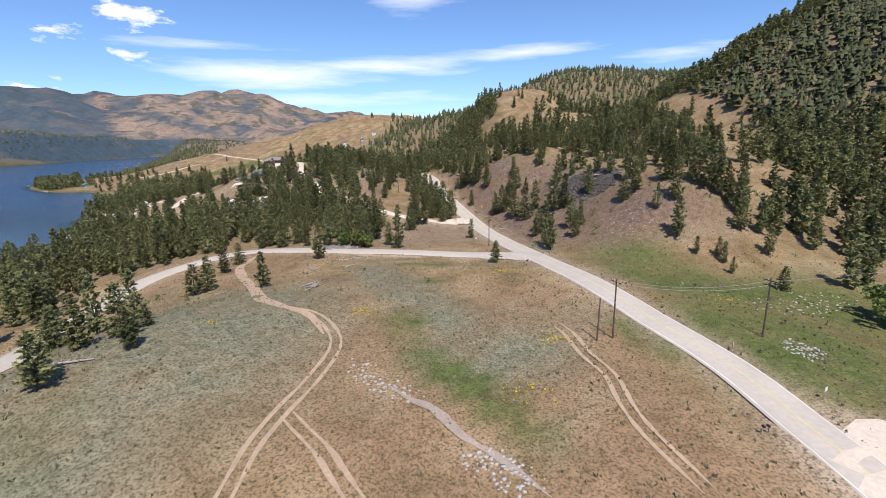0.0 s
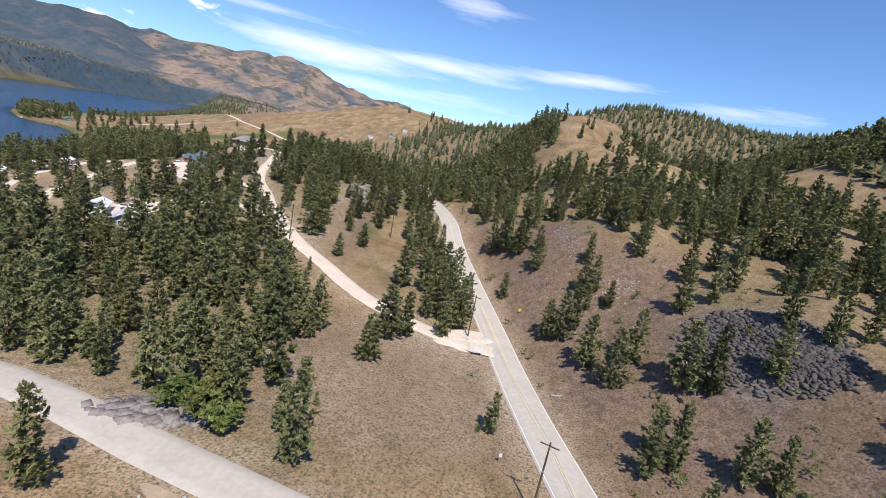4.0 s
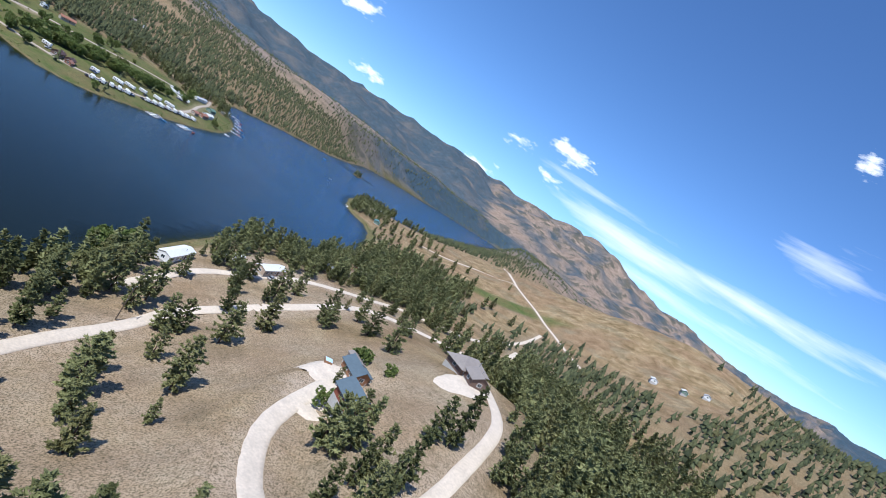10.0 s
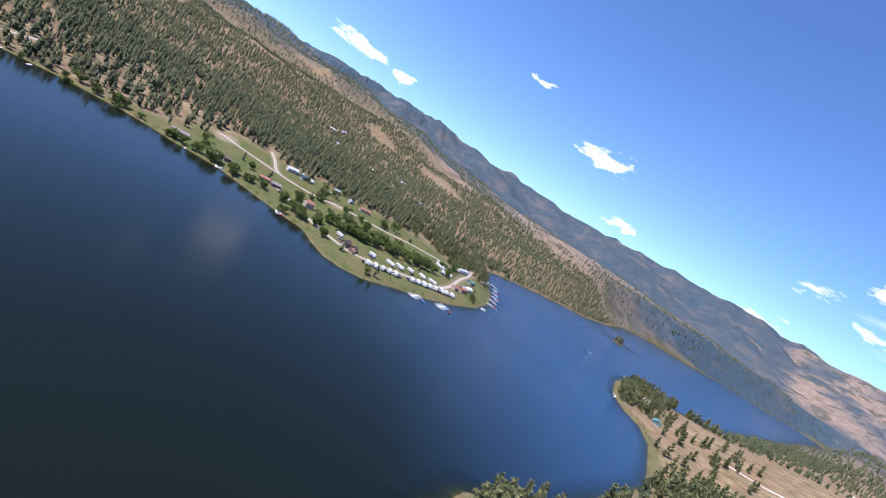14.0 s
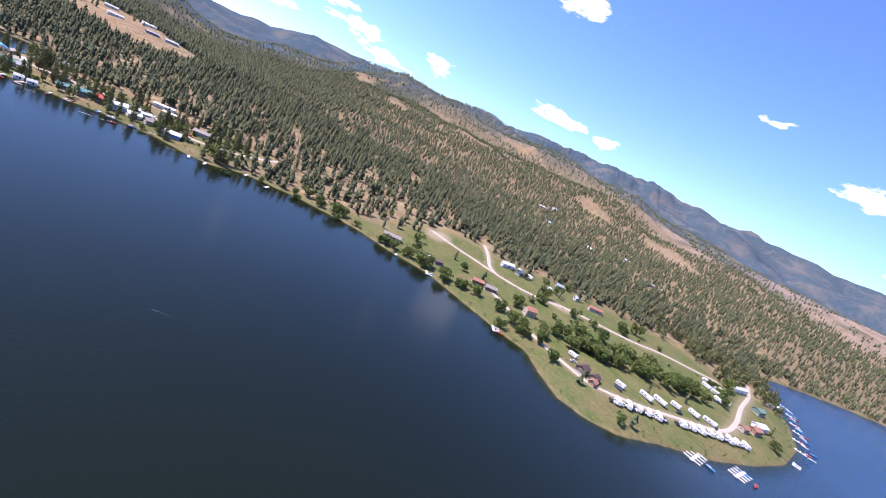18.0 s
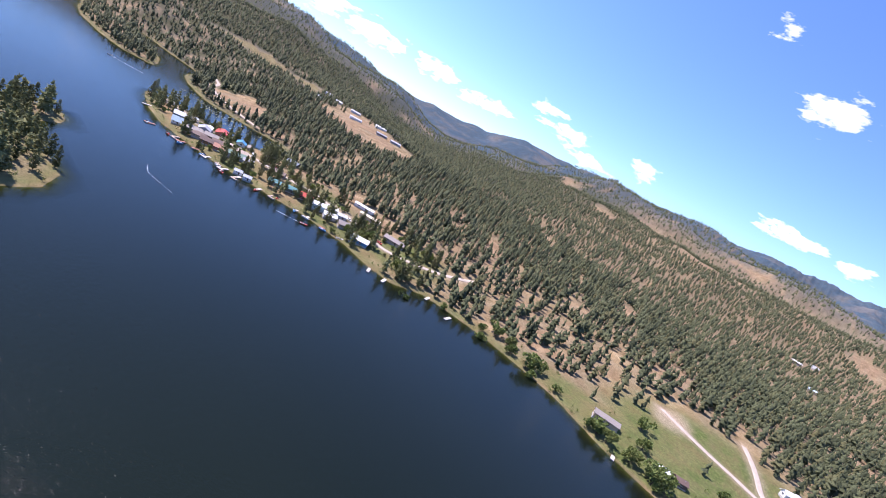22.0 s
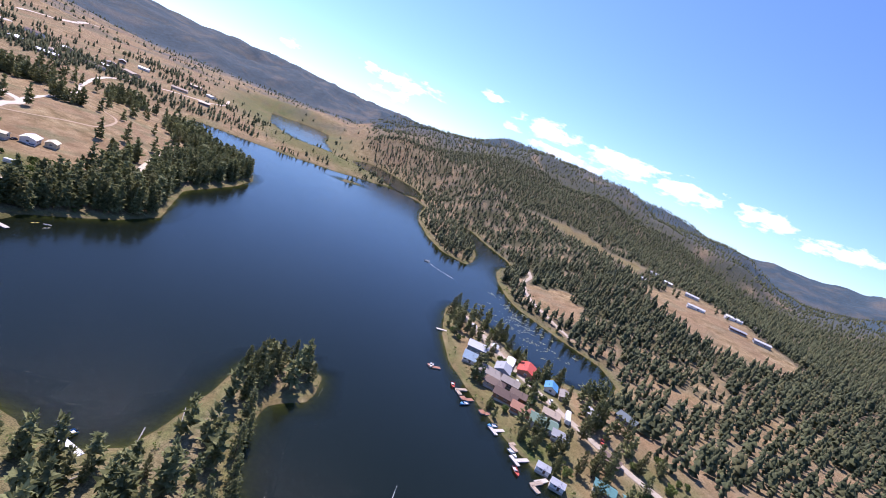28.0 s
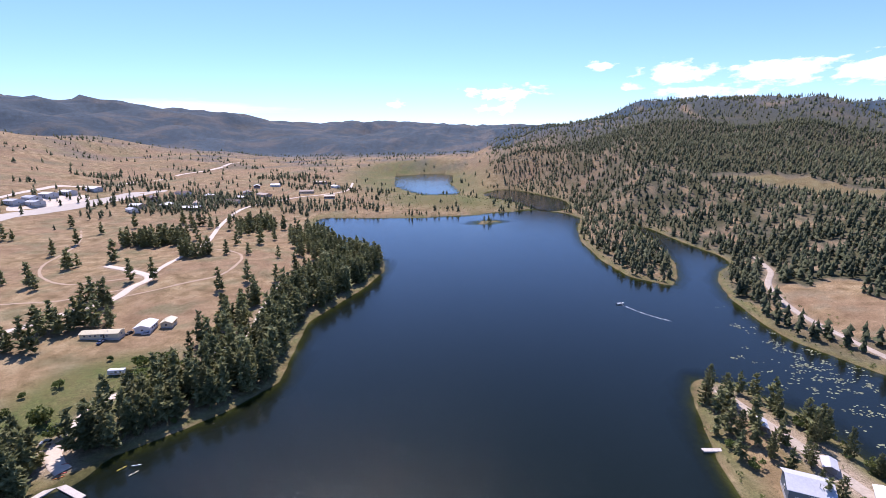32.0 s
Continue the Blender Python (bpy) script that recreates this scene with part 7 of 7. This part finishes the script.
for (ax, ay), (bx, by), n, spread in (((-535, 235), (-570, 285), 9, 8), ((-566, 288), (-606, 392), 26, 11), ((-620, 250), (-668, 350), 10, 12), ((-606, 400), (-700, 440), 10, 12), ((-588, 60), (-566, 215), 34, 9), ((-570, -60), (-552, 40), 8, 9), ((-500, -100), (-540, -60), 7, 8)):
    for k in range(n):
        u = (k + rng.rand()) / n
        x, y = ax + (bx - ax) * u + rng.uniform(-spread, spread), ay + (by - ay) * u + rng.uniform(-spread, spread)
        if shore_distance(np.array([x]), np.array([y]))[0] > 3 and level_roads(np.array([x]), np.array([y]), np.zeros(1))[0] > 2.5:
            CAMP_TREES.append((x, y, rng.uniform(5, 10.5)))
YARD_BUSHES = [(x, y, 2 + 3 * q) for x, y, q in free_spots(VILLAGE, 26, 5.0, 92) + free_spots([(-235, -245, 40, 50, 0), (-620, 330, 40, 110, 22)], 24, 5.0, 93)]
for k, (x, y, h) in enumerate(LEAFY + LEAFY_MORE + CAMP_TREES + YARD_BUSHES):
    tree = greens[k] if k < 5 else copy_thing(greens[k % 5], Matrix())
    wide = h * rng.uniform(0.95, 1.3)
    tree.matrix_basis = Matrix.Translation((x, y, ground_at(x, y) - 0.05)) @ Matrix.Rotation(rng.uniform(0, 6.28), 4, "Z") @ Matrix.Diagonal((wide, wide, h, 1))

# brush on the shores and slopes
bush_models = [leafy(30 + s, 17, 4, 0.6, 4, 0.16) for s in range(5)]


def brush():
    x, y, p, q = sow((-780, -1100), (170, 640), 5.5, 51)
    d = shore_distance(x, y)
    z = height(x, y)
    near = level_roads(x, y, z)
    edge = np.exp(-((d - 5) / 5) ** 2) * np.where(x < -440, 0.8, 0.45)
    slope = 0.24 * smooth(0, 20, x + 0.2 * (y - 200)) * smooth(130, 150, y) * smooth(420, 300, y) + 0.02 * smooth(-120, -60, x) * smooth(60, 120, y)
    marsh = 0.45 * zone(x, y, [(-330, -880, 180, 130, 0), (-480, -900, 90, 150, 0)]) + 0.14 * zone(x, y, [(-620, 320, 60, 130, 22), (-580, 130, 40, 110, 0)])
    point = 0.35 * zone(x, y, [(-505, -180, 24, 95, -12), (-545, -75, 20, 50, -14), (-392, -120, 18, 45, -5), (-590, -350, 14, 60, 0)])
    point = np.maximum(point, 0.75 * zone(x, y, [(-370, -78, 30, 30, 0)]))
    ok = (p < np.maximum.reduce([edge, slope, marsh, point])) & (d > 0.8) & (near > 0.6)
    xy = np.stack([x, y], 1)[ok]
    joined_trees("shore_brush", bush_models, xy, z[ok], 0.9 + 1.7 * q[ok], 52, LEAVES_JOINED, "low green bushes and reeds along the shore", "bushes")


brush()

# tufts of sage and dry grass on the near slope
SAGE = plain("sage_and_straw", (0.24, 0.215, 0.125), 0.95, grain=1.2, vary=0.55)


def tufts():
    x, y, p, q = sow((-110, 18), (110, 240), 0.95, 61)
    d, z = shore_distance(x, y), height(x, y)
    near = level_roads(x, y, z)
    far = np.hypot(x, y - 60)
    ok = (p < 0.55 * (1 - smooth(60, 150, far)) * (0.7 + 0.5 * wave(x, y, 12, 62, 3))) & (near > 0.3)
    x, y, z, q = x[ok], y[ok], z[ok], q[ok]
    rng = np.random.RandomState(63)
    models = []
    for s in range(5):
        v, f = [], []
        for k in range(4):
            a = rng.uniform(0, 6.283)
            n = len(v)
            w = 0.55
            v += [(w * math.cos(a + 1.2), w * math.sin(a + 1.2), 0), (w * math.cos(a - 1.2), w * math.sin(a - 1.2), 0), (0.6 * math.cos(a) * rng.uniform(0.2, 1), 0.6 * math.sin(a) * rng.uniform(0.2, 1), 1.0)]
            f.append((n, n + 1, n + 2))
        models.append((np.array(v), np.array(f)))
    v, f, _ = scatter(models, np.stack([x, y], 1), z - 0.03, 0.18 + 0.34 * q**2, 64, 0.4)
    tagged(mesh_object("sage_tufts", v, f, SAGE), "low sage and dry grass tufts on the slope", "grass", kind="stuff")


tufts()


def flowers():
    """Clumps of yellow bloom in the dry grass."""
    rng = np.random.RandomState(81)
    x, y = [], []
    for cx, cy, ra, n in ((-17, 86, 1.5, 60), (-42, 76, 1.5, 25), (13, 116, 1.6, 70), (11, 60, 2.2, 60), (18, 74, 2.2, 60), (60, 96, 2, 40), (4, 112, 3, 20), (-30, 118, 3, 30)):
        x.append(cx + rng.normal(0, ra, n)), y.append(cy + rng.normal(0, 0.6 * ra, n))
    x, y = np.concatenate(x), np.concatenate(y)
    model = (np.array([(-0.5, 0, 0.2), (0.5, 0, 0.2), (0, 0.3, 1.0), (0, -0.5, 0.3), (0.3, 0.4, 0.3), (-0.4, 0.2, 0.9)]), np.array([(0, 1, 2), (3, 4, 5)]))
    v, f, _ = scatter([model], np.stack([x, y], 1), BED.at(x, y) - 0.03, rng.uniform(0.16, 0.4, len(x)), 82, 0.4)
    tagged(mesh_object("flower_clumps", v, f, plain("yellow_bloom", (0.55, 0.42, 0.04), 0.8, grain=0.3)), "yellow wild flowers in dry grass", "flowers", kind="stuff")


flowers()


def stones(name, spots, count, size, material, label, seed):
    """Angular broken rock in heaps."""
    rng = np.random.RandomState(seed)
    base = np.array([(-1, -1, -1), (1, -1, -1), (1, 1, -1), (-1, 1, -1), (-1, -1, 1), (1, -1, 1), (1, 1, 1), (-1, 1, 1)], float)
    quads = np.array([(0, 3, 2, 1), (4, 5, 6, 7), (0, 1, 5, 4), (1, 2, 6, 5), (2, 3, 7, 6), (3, 0, 4, 7)])
    xs, ys, rs = [], [], []
    for cx, cy, ra, rb, turn in spots:
        a, r = rng.uniform(0, 6.283, count), np.sqrt(rng.rand(count)) * rng.uniform(0.6, 1.1, count)
        u, v = ra * r * np.cos(a), rb * r * np.sin(a)
        c, s = math.cos(radians(turn)), math.sin(radians(turn))
        xs.append(cx + u * c - v * s), ys.append(cy + u * s + v * c), rs.append(size * rng.uniform(0.4, 1.5, count))
    x, y, r = np.concatenate(xs), np.concatenate(ys), np.concatenate(rs)
    z = BED.at(x, y)
    verts = base[None] * r[:, None, None] * rng.uniform(0.5, 1.0, (len(x), 8, 3)) * np.array([1, 0.8, 0.55])
    a = rng.uniform(0, 6.283, len(x))
    c, s = np.cos(a)[:, None], np.sin(a)[:, None]
    verts = np.stack([verts[..., 0] * c - verts[..., 1] * s + x[:, None], verts[..., 0] * s + verts[..., 1] * c + y[:, None], verts[..., 2] + z[:, None] + 0.1 * r[:, None]], -1)
    faces = (quads[None] + (8 * np.arange(len(x)))[:, None, None]).reshape(-1, 4)
    return tagged(mesh_object(name, verts.reshape(-1, 3), faces, material), label, "rocks", kind="stuff")


stones("talus", [(53, 193, 8.5, 13, 20), (60, 186, 6, 9, 0)], 1500, 0.5, TALUS, "dark grey talus of broken rock on the slope", 71)
stones("outcrop_rocks", [(-48, 348, 7, 16, 10), (-40, 158, 8, 3, 8), (-55, 308, 3.5, 20, 12)], 160, 0.9, ROCK, "grey-brown broken outcrop rocks", 72)
stones("cliff_blocks", [(-53, 304, 2.5, 20, 13), (-50, 330, 2.5, 12, 10)], 90, 2.0, ROCK, "grey broken cliff blocks above the road", 74)
stones("slope_stones", [(-30, 141, 10, 4, 20), (-10, 62, 9, 3, 140), (80, 100, 20, 6, 30), (60, 74, 4, 4, 0), (6, 45, 6, 3, 140), (-73, 228, 5, 3.5, 40), (-72, 228, 4, 3, 40), (27, 250, 3, 12, 8), (38, 226, 5, 4, 20), (60, 150, 16, 10, 20), (30, 222, 12, 18, 10)], 90, 0.22, CONCRETE, "pale loose stones in the grass", 73)

# a heap of cut poles on the knoll
rng = np.random.RandomState(44)
for k in range(18):
    n = rng.uniform(2.6, 4.6)
    pole = thing("cut_pole", -32 + rng.normal(0, 0.9), 103 + rng.normal(0, 1.1), 66 + rng.normal(0, 22), "silvery cut pole in a loose heap on dry grass", "log", "heap of cut poles")
    pole.matrix_basis = pole.matrix_basis @ Matrix.Translation((0, 0, 0.05 + 0.03 * k)) @ Matrix.Rotation(rng.normal(0, 0.05), 4, "Y")
    part("trunk", rod((-n / 2, 0, 0.08), (n / 2, 0, 0.08), 0.1, 0.06), DEAD, pole)
    part("cut_end", rod((-n / 2 - 0.02, 0, 0.08), (-n / 2 + 0.03, 0, 0.08), 0.095), DOCK_WOOD, pole)

# fallen logs
for k, (x, y, t, n) in enumerate([(-54, 60, 20, 5), (-40, 127, 130, 4.5), (-38, 125.5, 125, 5), (-29, 128, 60, 4), (-28.5, 129, 40, 4), (60, 190, 30, 7), (62, 192, 50, 6), (-33, 178, 100, 6), (-365, -96, 95, 9), (-356, -74, 50, 11), (-372, -108, 100, 8), (-411, -140, 80, 7), (22, 190, 20, 5)]):
    log = thing("fallen_log", x, y, t, "silvery fallen tree trunk with broken stubs", "log", "fallen logs")
    part("trunk", rod((-n / 2, 0, 0.18), (n / 2, 0, 0.16), 0.2, 0.1), DEAD, log)
    for u, v in ((-0.2, 0.5), (0.1, -0.5), (0.3, 0.4)):
        part("stub", rod((u * n, 0, 0.2), (u * n + 0.5, v, 0.55), 0.06, 0.03, 5), DEAD, log)
